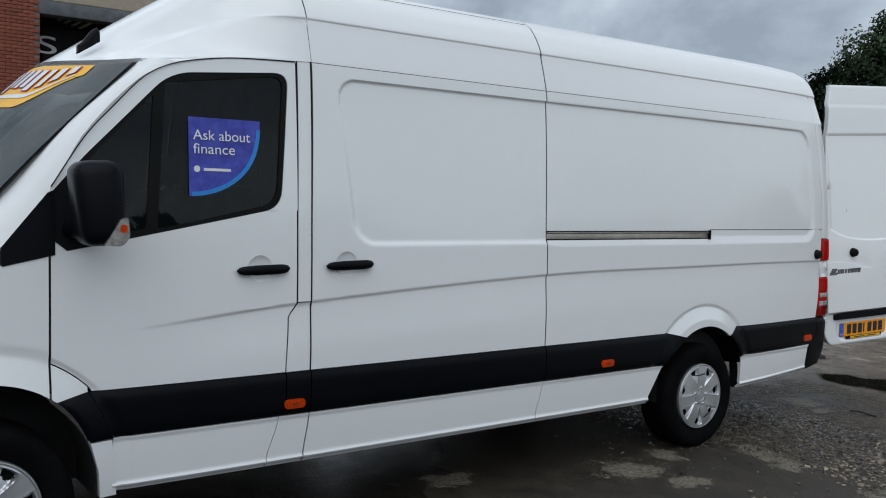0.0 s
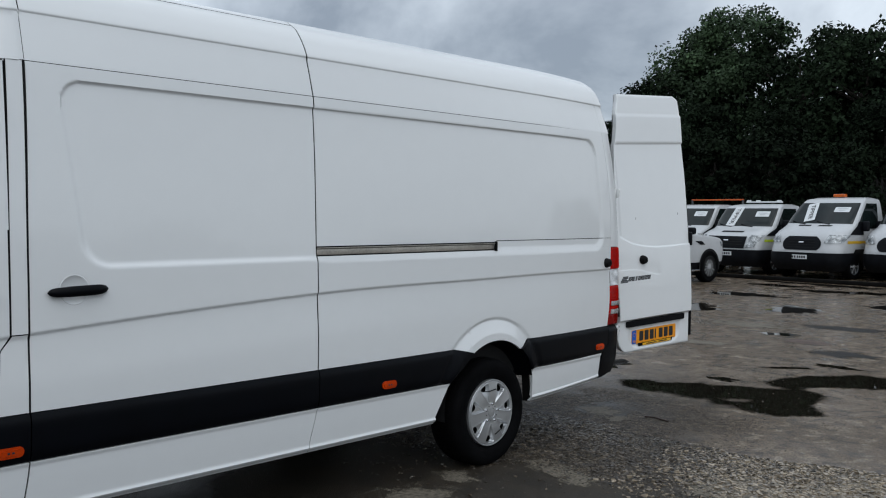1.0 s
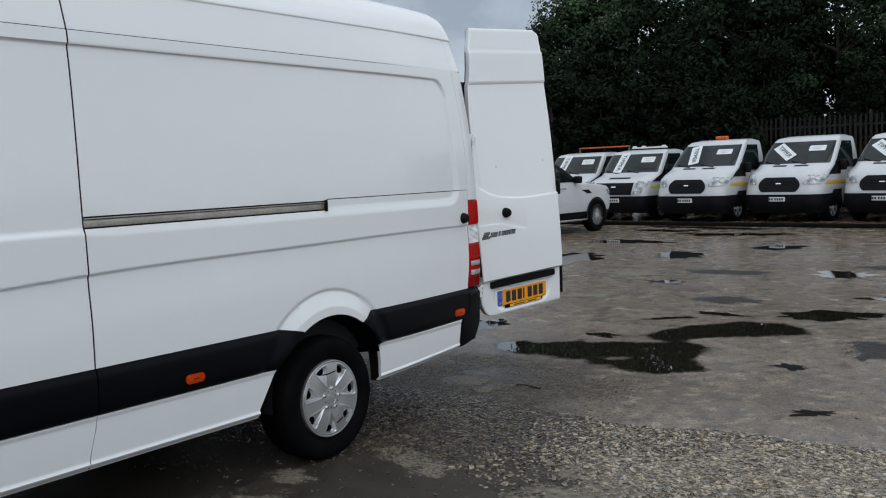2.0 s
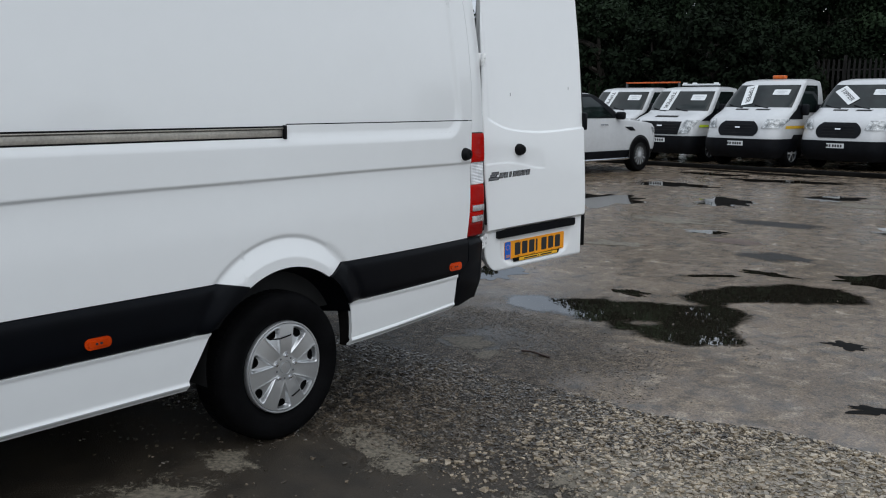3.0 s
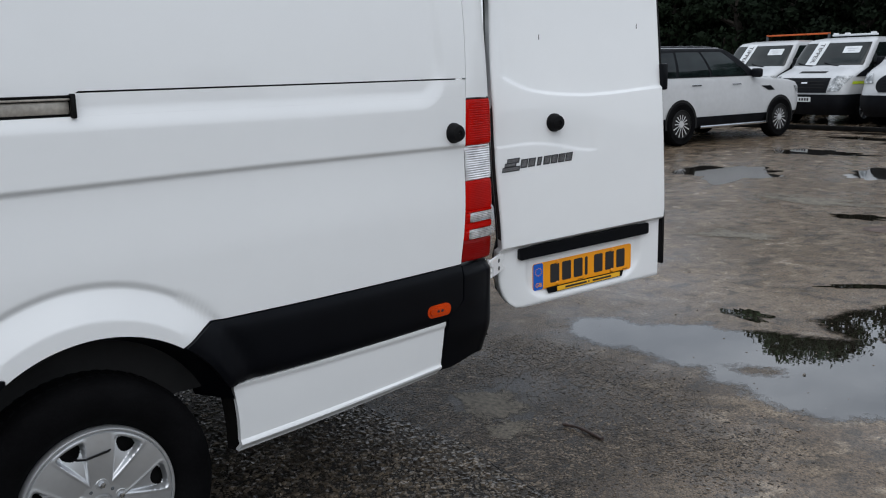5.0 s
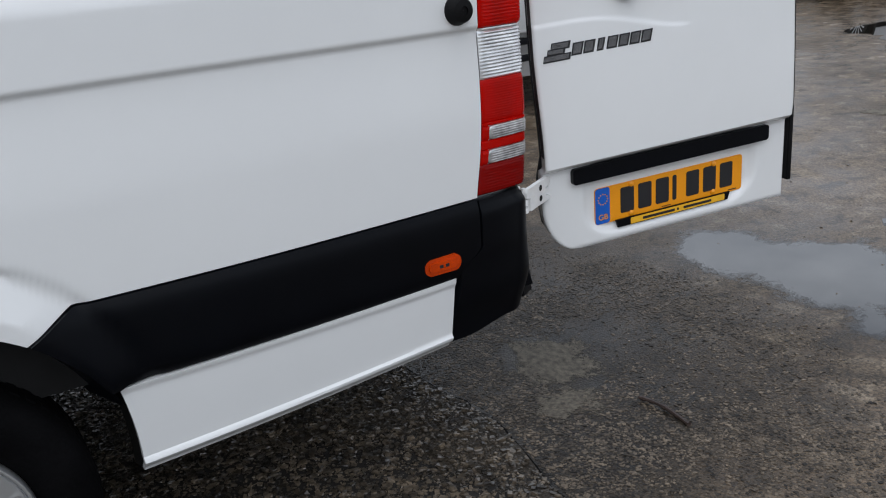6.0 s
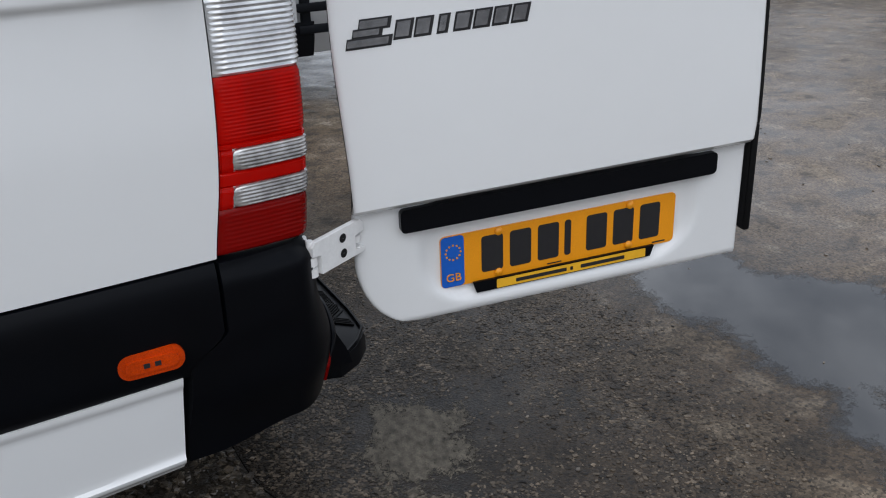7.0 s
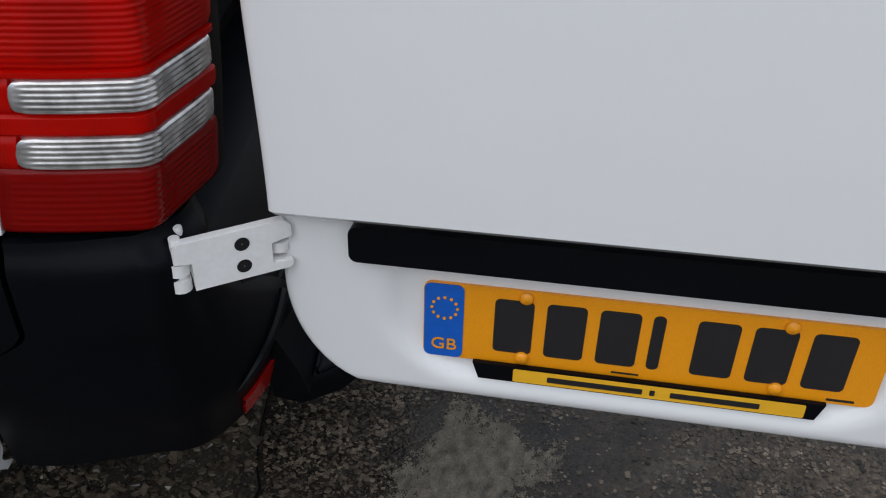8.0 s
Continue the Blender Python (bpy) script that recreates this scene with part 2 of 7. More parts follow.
def wet_ground():
    m = bpy.data.materials.new("wet_worn_tarmac")
    m.use_nodes = True
    nt = m.node_tree
    b = nt.nodes["Principled BSDF"]
    co = nt.nodes.new("ShaderNodeTexCoord")

    def tex(kind, scale, detail=4.0):
        n = nt.nodes.new(kind)
        n.inputs["Scale"].default_value = scale
        if kind == "ShaderNodeTexNoise":
            n.inputs["Detail"].default_value = detail
        nt.links.new(co.outputs["Object"], n.inputs["Vector"])
        return n

    def ramp(src, lo, hi, a, c):
        r = nt.nodes.new("ShaderNodeMapRange")
        for key, v in (("From Min", lo), ("From Max", hi), ("To Min", a), ("To Max", c)):
            r.inputs[key].default_value = v
        nt.links.new(src, r.inputs["Value"])
        return r.outputs["Result"]

    def blend(f, a, c):
        x = nt.nodes.new("ShaderNodeMix")
        x.data_type = "RGBA"
        nt.links.new(f, x.inputs["Factor"])
        for key, v in (("A", a), ("B", c)):
            if isinstance(v, tuple):
                x.inputs[key].default_value = (*v, 1)
            else:
                nt.links.new(v, x.inputs[key])
        return x.outputs["Result"]

    big, mid, grain = tex("ShaderNodeTexNoise", 0.55, 6), tex("ShaderNodeTexNoise", 3.2, 7), tex("ShaderNodeTexVoronoi", 120)
    tiny = tex("ShaderNodeTexNoise", 240, 2)
    c = blend(ramp(big.outputs["Fac"], 0.38, 0.62, 0, 1), (0.040, 0.0290, 0.0195), (0.026, 0.0190, 0.0128))
    c = blend(ramp(mid.outputs["Fac"], 0.52, 0.72, 0, 0.75), c, (0.050, 0.041, 0.0315))
    c = blend(ramp(mid.outputs["Fac"], 0.42, 0.28, 0, 0.8), c, (0.014, 0.012, 0.010))
    streak, fleck = tex("ShaderNodeTexNoise", 7.5, 9), tex("ShaderNodeTexNoise", 26.0, 6)
    c = blend(ramp(streak.outputs["Fac"], 0.54, 0.64, 0, 0.8), c, (0.012, 0.0095, 0.007))
    c = blend(ramp(streak.outputs["Fac"], 0.44, 0.34, 0, 0.7), c, (0.062, 0.051, 0.039))
    c = blend(ramp(fleck.outputs["Fac"], 0.58, 0.68, 0, 0.7), c, (0.010, 0.008, 0.006))
    # colour lowered by the van, raised beyond: the grazing sky sheen is painted in
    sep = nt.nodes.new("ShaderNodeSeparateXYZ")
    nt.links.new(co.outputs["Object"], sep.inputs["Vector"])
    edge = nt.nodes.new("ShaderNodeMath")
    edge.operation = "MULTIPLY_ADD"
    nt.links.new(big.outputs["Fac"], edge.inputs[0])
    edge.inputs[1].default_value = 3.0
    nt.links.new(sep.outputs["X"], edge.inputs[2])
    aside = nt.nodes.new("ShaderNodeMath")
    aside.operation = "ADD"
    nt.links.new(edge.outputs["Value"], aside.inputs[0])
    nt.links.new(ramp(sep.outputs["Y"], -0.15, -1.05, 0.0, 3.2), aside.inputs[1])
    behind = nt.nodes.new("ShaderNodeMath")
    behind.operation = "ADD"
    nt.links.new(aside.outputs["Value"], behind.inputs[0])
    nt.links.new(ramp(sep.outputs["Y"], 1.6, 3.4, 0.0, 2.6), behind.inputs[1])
    # scale of the base colour that carries this sheen
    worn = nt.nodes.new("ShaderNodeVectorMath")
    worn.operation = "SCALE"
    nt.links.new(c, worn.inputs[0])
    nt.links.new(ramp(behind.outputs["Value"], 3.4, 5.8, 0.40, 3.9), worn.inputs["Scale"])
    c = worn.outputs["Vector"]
    speck = nt.nodes.new("ShaderNodeMix")
    speck.data_type, speck.blend_type = "RGBA", "MULTIPLY"
    speck.inputs["Factor"].default_value = 0.9
    nt.links.new(c, speck.inputs["A"])
    g = nt.nodes.new("ShaderNodeValToRGB")
    g.color_ramp.elements[0].color, g.color_ramp.elements[1].color = (0.22, 0.21, 0.20, 1), (2.1, 2.05, 1.92, 1)
    nt.links.new(grain.outputs["Color"], g.inputs["Fac"])
    nt.links.new(g.outputs["Color"], speck.inputs["B"])
    nt.links.new(speck.outputs["Result"], b.inputs["Base Color"])
    wet = nt.nodes.new("ShaderNodeMath")
    wet.operation = "ADD"
    nt.links.new(ramp(big.outputs["Fac"], 0.35, 0.65, 0.34, 0.50), wet.inputs[0])
    nt.links.new(ramp(mid.outputs["Fac"], 0.3, 0.7, 0.0, 0.18), wet.inputs[1])
    nt.links.new(wet.outputs["Value"], b.inputs["Roughness"])
    hgt = nt.nodes.new("ShaderNodeMath")
    hgt.operation = "ADD"
    nt.links.new(ramp(grain.outputs["Distance"], 0.0, 0.7, 1.0, 0.0), hgt.inputs[0])
    nt.links.new(ramp(tiny.outputs["Fac"], 0.3, 0.7, 0.0, 0.4), hgt.inputs[1])
    b1 = nt.nodes.new("ShaderNodeBump")
    b1.inputs["Strength"].default_value, b1.inputs["Distance"].default_value = 0.6, 0.006
    nt.links.new(hgt.outputs["Value"], b1.inputs["Height"])
    b2 = nt.nodes.new("ShaderNodeBump")
    b2.inputs["Strength"].default_value, b2.inputs["Distance"].default_value = 0.22, 0.03
    nt.links.new(mid.outputs["Fac"], b2.inputs["Height"])
    nt.links.new(b2.outputs["Normal"], b1.inputs["Normal"])
    nt.links.new(b1.outputs["Normal"], b.inputs["Normal"])
    # a film of rain water lies over much of it
    film = nt.nodes.new("ShaderNodeMath")
    film.operation = "MULTIPLY"
    nt.links.new(ramp(big.outputs["Fac"], 0.66, 0.42, 0.55, 1.0), film.inputs[0])
    nt.links.new(ramp(mid.outputs["Fac"], 0.66, 0.48, 0.60, 1.0), film.inputs[1])
    dry = nt.nodes.new("ShaderNodeMath")
    dry.operation = "MULTIPLY"
    nt.links.new(film.outputs["Value"], dry.inputs[0])
    nt.links.new(ramp(behind.outputs["Value"], 3.7, 6.0, 0.42, 1.0), dry.inputs[1])
    nt.links.new(dry.outputs["Value"], b.inputs["Coat Weight"])
    nt.links.new(ramp(mid.outputs["Fac"], 0.35, 0.7, 0.08, 0.30), b.inputs["Coat Roughness"])
    b.inputs["Coat IOR"].default_value = 1.42
    b3 = nt.nodes.new("ShaderNodeBump")
    b3.inputs["Strength"].default_value, b3.inputs["Distance"].default_value = 0.07, 0.006
    nt.links.new(hgt.outputs["Value"], b3.inputs["Height"])
    nt.links.new(b2.outputs["Normal"], b3.inputs["Normal"])
    nt.links.new(b3.outputs["Normal"], b.inputs["Coat Normal"])
    b.inputs["Specular IOR Level"].default_value = 0.18
    return m


def puddle_water(name="puddle_water", shallow=False):
    """Still water; shallow: it thins out by the mesh's own depth over its shore."""
    m = bpy.data.materials.new(name)
    m.use_nodes = True
    nt = m.node_tree
    b = nt.nodes["Principled BSDF"]
    b.inputs["Base Color"].default_value = (0.014, 0.012, 0.009, 1)
    b.inputs["Roughness"].default_value = 0.012
    b.inputs["IOR"].default_value = 1.72
    b.inputs["Specular IOR Level"].default_value = 0.9
    co = nt.nodes.new("ShaderNodeTexCoord")
    n = nt.nodes.new("ShaderNodeTexNoise")
    n.inputs["Scale"].default_value = 7.0
    nt.links.new(co.outputs["Object"], n.inputs["Vector"])
    bp = nt.nodes.new("ShaderNodeBump")
    bp.inputs["Strength"].default_value, bp.inputs["Distance"].default_value = 0.05, 0.004
    nt.links.new(n.outputs["Fac"], bp.inputs["Height"])
    nt.links.new(bp.outputs["Normal"], b.inputs["Normal"])
    if shallow:
        deep = nt.nodes.new("ShaderNodeAttribute")
        deep.attribute_name = "depth"
        total = deep.outputs["Fac"]
        for scale, weight in ((5.0, 0.09), (24.0, 0.07), (95.0, 0.05)):
            n2 = nt.nodes.new("ShaderNodeTexNoise")
            n2.inputs["Scale"].default_value, n2.inputs["Detail"].default_value = scale, 5.0
            nt.links.new(co.outputs["Object"], n2.inputs["Vector"])
            r = nt.nodes.new("ShaderNodeMapRange")
            r.clamp = False
            r.inputs["To Min"].default_value, r.inputs["To Max"].default_value = -weight, weight
            nt.links.new(n2.outputs["Fac"], r.inputs["Value"])
            add = nt.nodes.new("ShaderNodeMath")
            add.operation = "ADD"
            nt.links.new(total, add.inputs[0])
            nt.links.new(r.outputs["Result"], add.inputs[1])
            total = add.outputs["Value"]
        cover = nt.nodes.new("ShaderNodeMapRange")
        for key, v in (("From Min", -0.02), ("From Max", 0.06), ("To Min", 0.0), ("To Max", 1.0)):
            cover.inputs[key].default_value = v
        nt.links.new(total, cover.inputs["Value"])
        clear = nt.nodes.new("ShaderNodeBsdfTransparent")
        mx = nt.nodes.new("ShaderNodeMixShader")
        nt.links.new(cover.outputs["Result"], mx.inputs["Fac"])
        nt.links.new(clear.outputs["BSDF"], mx.inputs[1])
        nt.links.new(b.outputs["BSDF"], mx.inputs[2])
        nt.links.new(mx.outputs["Shader"], nt.nodes["Material Output"].inputs["Surface"])
    return m


def blotch(name, color, rough):
    """A worn blotch that thins out unevenly towards its border; laid on a unit disc."""
    m = material(name, color, rough, vary=0.35, scale=9, fine=60, bump=0.15)
    nt = m.node_tree
    b, out = nt.nodes["Principled BSDF"], nt.nodes["Material Output"]
    co = nt.nodes.new("ShaderNodeTexCoord")
    info = nt.nodes.new("ShaderNodeObjectInfo")
    ln = nt.nodes.new("ShaderNodeVectorMath")
    ln.operation = "LENGTH"
    nt.links.new(co.outputs["Object"], ln.inputs[0])
    shift = nt.nodes.new("ShaderNodeVectorMath")
    shift.operation = "ADD"
    nt.links.new(co.outputs["Object"], shift.inputs[0])
    nt.links.new(info.outputs["Location"], shift.inputs[1])
    total = None
    for scale, detail, weight in ((1.8, 8.0, 1.6), (16.0, 8.0, 0.9), (70.0, 4.0, 0.7)):
        n = nt.nodes.new("ShaderNodeTexNoise")
        n.inputs["Scale"].default_value, n.inputs["Detail"].default_value = scale, detail
        nt.links.new(shift.outputs["Vector"], n.inputs["Vector"])
        r = nt.nodes.new("ShaderNodeMapRange")
        r.clamp = False
        r.inputs["To Min"].default_value, r.inputs["To Max"].default_value = -weight / 2, weight / 2
        nt.links.new(n.outputs["Fac"], r.inputs["Value"])
        add = nt.nodes.new("ShaderNodeMath")
        add.operation = "ADD"
        nt.links.new(r.outputs["Result"], add.inputs[0])
        nt.links.new(total if total else ln.outputs["Value"], add.inputs[1])
        total = add.outputs["Value"]
    cut = nt.nodes.new("ShaderNodeMapRange")
    for key, v in (("From Min", 0.64), ("From Max", 0.54), ("To Min", 0.0), ("To Max", 1.0)):
        cut.inputs[key].default_value = v
    nt.links.new(total, cut.inputs["Value"])
    tr = nt.nodes.new("ShaderNodeBsdfTransparent")
    mx = nt.nodes.new("ShaderNodeMixShader")
    nt.links.new(cut.outputs["Result"], mx.inputs["Fac"])
    nt.links.new(tr.outputs["BSDF"], mx.inputs[1])
    nt.links.new(b.outputs["BSDF"], mx.inputs[2])
    nt.links.new(mx.outputs["Shader"], out.inputs["Surface"])
    return m


PATCH_BROWN = blotch("brown_worn_patch", (0.135, 0.114, 0.083), 0.7)
PATCH = blotch("pale_concrete_patch", (0.185, 0.160, 0.120), 0.7)
DARKSPOT = blotch("dark_grit_and_shade_spot", (0.012, 0.010, 0.008), 0.8)
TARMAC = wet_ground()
WATER = puddle_water()
SHALLOW = puddle_water("shallow_puddle_water", True)


# ---- mesh helpers ----
def link(name, bm, mat, parent=None, label="", smooth=True, recalc=True):
    if recalc:
        bmesh.ops.recalc_face_normals(bm, faces=bm.faces)
    me = bpy.data.meshes.new(name)
    bm.to_mesh(me)
    bm.free()
    me.materials.append(mat)
    if smooth:
        for p in me.polygons:
            p.use_smooth = True
    ob = new(name, me)
    if parent is not None:
        ob.parent = parent
    if label:
        tagged(ob, label)
    return ob


def part(name, bm, mat, parent, label="", smooth=True, sharp=True):
    ob = link(name, bm, mat, parent, label, smooth)
    if smooth and sharp:
        ob.data.set_sharp_from_angle(angle=radians(38))
    return ob


def thing(name, label, category, group="", m=None, kind=""):
    ob = new(name)
    ob.empty_display_size = 0.2
    tagged(ob, label, category, group, kind)
    if m is not None:
        ob.matrix_world = m
    return ob


def box(size, at=(0, 0, 0), bevel=0.0, seg=2, turn=None, bm=None):
    own = bmesh.new()
    bmesh.ops.create_cube(own, size=1)
    bmesh.ops.scale(own, vec=size, verts=own.verts)
    if bevel:
        bmesh.ops.bevel(own, geom=list(own.edges), offset=bevel, segments=seg, profile=0.5, affect="EDGES")
    if turn is not None:
        bmesh.ops.transform(own, matrix=turn, verts=own.verts)
    bmesh.ops.translate(own, vec=at, verts=own.verts)
    if bm is None:
        return own
    me = bpy.data.meshes.new("joined")
    own.to_mesh(me)
    own.free()
    bm.from_mesh(me)
    bpy.data.meshes.remove(me)
    return bm


def sheet(fn, us, vs, bm=None, rim=None, closed=False):
    """A grid of points fn(u, v); rim: a shift by which the open border is folded back."""
    bm = bm or bmesh.new()
    grid = [[bm.verts.new(fn(u, v)) for v in vs] for u in us]
    nu, nv = len(us), len(vs)
    for i in range(nu - 1 + (1 if closed else 0)):
        for j in range(nv - 1):
            a, b2 = grid[i], grid[(i + 1) % nu]
            bm.faces.new((a[j], b2[j], b2[j + 1], a[j + 1]))
    if rim is not None:
        loop = [grid[i][0] for i in range(nu)] + [grid[-1][j] for j in range(1, nv)]
        loop += [grid[i][-1] for i in range(nu - 2, -1, -1)] + [grid[0][j] for j in range(nv - 2, 0, -1)]
        back = [bm.verts.new(Vector(v.co) + Vector(rim)) for v in loop]
        for k in range(len(loop)):
            k2 = (k + 1) % len(loop)
            bm.faces.new((loop[k], loop[k2], back[k2], back[k]))
    return bm


def prism(outline, depth, place, bm=None, bevel=0.0):
    """A flat outline of (a, b) pushed through depth c; place(a, b, c) puts it into space."""
    bm = bm or bmesh.new()
    front = [bm.verts.new(place(a, b, 0)) for a, b in outline]
    back = [bm.verts.new(place(a, b, depth)) for a, b in outline]
    f1 = bm.faces.new(front)
    bm.faces.new(back[::-1])
    n = len(outline)
    for k in range(n):
        bm.faces.new((front[k], back[k], back[(k + 1) % n], front[(k + 1) % n]))
    if bevel:
        bmesh.ops.bevel(bm, geom=list(f1.edges), offset=bevel, segments=2, profile=0.5, affect="EDGES")
    return bm


def tube(points, r, sides=8, bm=None, taper=None):
    bm = bm or bmesh.new()
    pts = [Vector(p) for p in points]
    rings = []
    for k, p in enumerate(pts):
        d = (pts[min(k + 1, len(pts) - 1)] - pts[max(k - 1, 0)]).normalized()
        side = d.orthogonal().normalized() if abs(d.z) > 0.9 else d.cross(Vector((0, 0, 1))).normalized()
        up = d.cross(side)
        rk = r * (taper[k] if taper else 1)
        rings.append([bm.verts.new(p + rk * (math.cos(2 * math.pi * s / sides) * side + math.sin(2 * math.pi * s / sides) * up)) for s in range(sides)])
    for k in range(len(rings) - 1):
        for s in range(sides):
            bm.faces.new((rings[k][s], rings[k][(s + 1) % sides], rings[k + 1][(s + 1) % sides], rings[k + 1][s]))
    bm.faces.new(rings[0][::-1])
    bm.faces.new(rings[-1])
    return bm


def lathe(profile, sides, place, bm=None):
    """profile: (radius, depth); place(radius, depth, angle) gives the point."""
    bm = bm or bmesh.new()
    rings = [[bm.verts.new(place(r, d, 2 * math.pi * s / sides)) for s in range(sides)] for r, d in profile]
    for k in range(len(rings) - 1):
        for s in range(sides):
            bm.faces.new((rings[k][s], rings[k][(s + 1) % sides], rings[k + 1][(s + 1) % sides], rings[k + 1][s]))
    return bm


def rounded(w, h, r, seg=5):
    """An outline of a rounded rectangle about the origin."""
    out = []
    for cx, cy, a0 in ((w / 2 - r, h / 2 - r, 0), (-w / 2 + r, h / 2 - r, 90), (-w / 2 + r, -h / 2 + r, 180), (w / 2 - r, -h / 2 + r, 270)):
        for k in range(seg + 1):
            a = radians(a0 + 90 * k / seg)
            out.append((cx + r * math.cos(a), cy + r * math.sin(a)))
    return out


def lettering(text, size, m, mat, parent, name="lettering", depth=0.0006, width=None):
    cu = bpy.data.curves.new(name, "FONT")
    cu.body, cu.size, cu.extrude, cu.align_x, cu.align_y = text, size, depth, "CENTER", "CENTER"
    tmp = new("tmp_text", cu)
    me = bpy.data.meshes.new_from_object(tmp.evaluated_get(bpy.context.evaluated_depsgraph_get()))
    bpy.data.objects.remove(tmp)
    bpy.data.curves.remove(cu)
    if width:
        xs = [v.co.x for v in me.vertices]
        me.transform(Matrix.Diagonal((width / (max(xs) - min(xs)), 1, 1, 1)))
    me.transform(m)
    me.name = name
    me.materials.clear()
    me.materials.append(mat)
    ob = new(name, me)
    ob.parent = parent
    return ob


def smooth_step(a, b, x):
    t = min(1.0, max(0.0, (x - a) / (b - a)))
    return t * t * (3 - 2 * t)


def span(a, b, n):
    return [a + (b - a) * k / (n - 1) for k in range(n)]


def curve_through(x, knots):
    """A smooth curve through knots of (x, value)."""
    if x <= knots[0][0]:
        return knots[0][1]
    if x >= knots[-1][0]:
        return knots[-1][1]
    k = max(i for i in range(len(knots) - 1) if knots[i][0] <= x)
    (x1, y1), (x2, y2) = knots[k], knots[k + 1]
    x0, y0 = knots[k - 1] if k else (2 * x1 - x2, 2 * y1 - y2)
    x3, y3 = knots[k + 2] if k + 2 < len(knots) else (2 * x2 - x1, 2 * y2 - y1)
    t = (x - x1) / (x2 - x1)
    m1 = (y2 - y0) / (x2 - x0) * (x2 - x1)
    m2 = (y3 - y1) / (x3 - x1) * (x2 - x1)
    return (2 * t**3 - 3 * t**2 + 1) * y1 + (t**3 - 2 * t**2 + t) * m1 + (-2 * t**3 + 3 * t**2) * y2 + (t**3 - t**2) * m2


# ---- the white van ----
VAN_WIDTH = 1.99
van = thing("delivery_van", "long white high-roof panel van with one rear door open", "van")


def crease_height(x):
    return curve_through(x, ((-4.4, 0.975), (-3.81, 1.027), (-3.0, 1.107), (-1.39, 1.196), (0.0, 1.213), (0.6, 1.219), (1.45, 1.216)))


def recess_mask(x, z):
    """The large pressed panel along the side, from the sliding door to the tail."""
    left = -2.775 + (2.18 - z) * 0.130
    right = 1.306 - 0.066 * smooth_step(1.4, 2.2, z)
    cx, cz, hx, hz, r = (left + right) / 2, 1.783, (right - left) / 2, 0.397, 0.11
    qx, qz = abs(x - cx) - hx + r, abs(z - cz) - hz + r
    d = math.hypot(max(qx, 0), max(qz, 0)) + min(max(qx, qz), 0) - r
    soft = 0.014 - 0.008 * smooth_step(1.9, 2.1, z) + 0.018 * smooth_step(1.55, 1.45, z) * smooth_step(-1.5, -1.3, x)
    return smooth_step(soft, -soft, d)


def side_y(x, z):
    y = 0.07 * (max(0, z - 1.0) / 1.25) ** 2 + 0.035 * (max(0, 1 - z) / 0.65) ** 2.5
    fade = smooth_step(-3.85, -3.2, x)
    h = crease_height(x)
    y += 0.010 * fade * smooth_step(h - 0.24, h - 0.008, z) * smooth_step(h + 0.008, h - 0.006, z)
    y += 0.013 * recess_mask(x, z)
    y += 0.045 * (max(0, x - 0.6) / 0.8) ** 1.6
    y += 0.025 * (max(0, -3.2 - x) / 1.1) ** 2
    if x < -4.55:
        y += 0.30 * ((-4.55 - x) / 0.75) ** 2.4
    for wx, wz, outer in ((0.006, 0.436, 0.519), (-4.325, 0.43, 0.560)):
        d = math.hypot(x - wx, z - wz)
        if d < outer + 0.03:
            y += 0.009 * smooth_step(outer + 0.012, outer - 0.012, d)
            y -= 0.028 * min(1, max(0, (outer - 0.010 - d) / (outer - 0.435)))
    return y


SEAM_LINE = ((0.40, 1.345), (0.79, 1.379), (0.925, 1.400), (1.09, 1.412), (1.25, 1.416), (1.385, 1.424), (1.6, 1.431), (1.8, 1.423), (2.0, 1.401), (2.235, 1.360), (2.42, 1.332), (2.65, 1.308), (2.75, 1.302))
REAR_LINE = ((0.79, 1.545), (0.95, 1.558), (1.2, 1.562), (1.5, 1.560), (1.8, 1.545), (2.07, 1.512), (2.34, 1.466), (2.6, 1.424), (2.75, 1.405))


def tail_x(z):
    """The seam in front of the tail lamp and the rear pillar."""
    return curve_through(z, SEAM_LINE)


def skin(x, z, out=0.0):
    return Vector((x, side_y(x, z) - out, z))


def column_panel(name, x0, x1, low, high, mat, parent, nx, nz, out=None, slant=None, label="", rim=0.018, pick=None):
    """A pressed panel: for each x from low(x) to high(x); slant shifts x by height; out(x, z) pushes it outwards."""

    def fn(u, v):
        x = x0 + (x1 - x0) * u
        z = low(x) + (high(x) - low(x)) * v
        xs = x + (slant(x, z) if slant else 0)
        return (pick or skin)(xs, z, out(xs, z) if out else 0)

    return part(name, sheet(fn, span(0, 1, nx), span(0, 1, nz), rim=(0, rim, 0)), mat, parent, label, sharp=True)


DISHES = ((-3.1855, 1.278), (-2.7325, 1.289))


def dished(x, z, out=0.0):
    """The skin with the round finger dishes behind the door handles."""
    p = skin(x, z, out)
    for cx, cz in DISHES:
        r = math.hypot(x - cx, z - cz) / 0.064
        if r < 1:
            p.y += 0.020 * (1 - r * r)
    return p


GUTTER = 2.242
BAND_T, BAND_B = 0.788, 0.588
SEAM_B, SEAM_R = -2.924, -1.421


def seam_slant(x, z):
    return -0.035 * smooth_step(0.75, 0.37, z) * smooth_step(-2.2, SEAM_R, x) + 0.014 * smooth_step(1.4, 2.24, z)


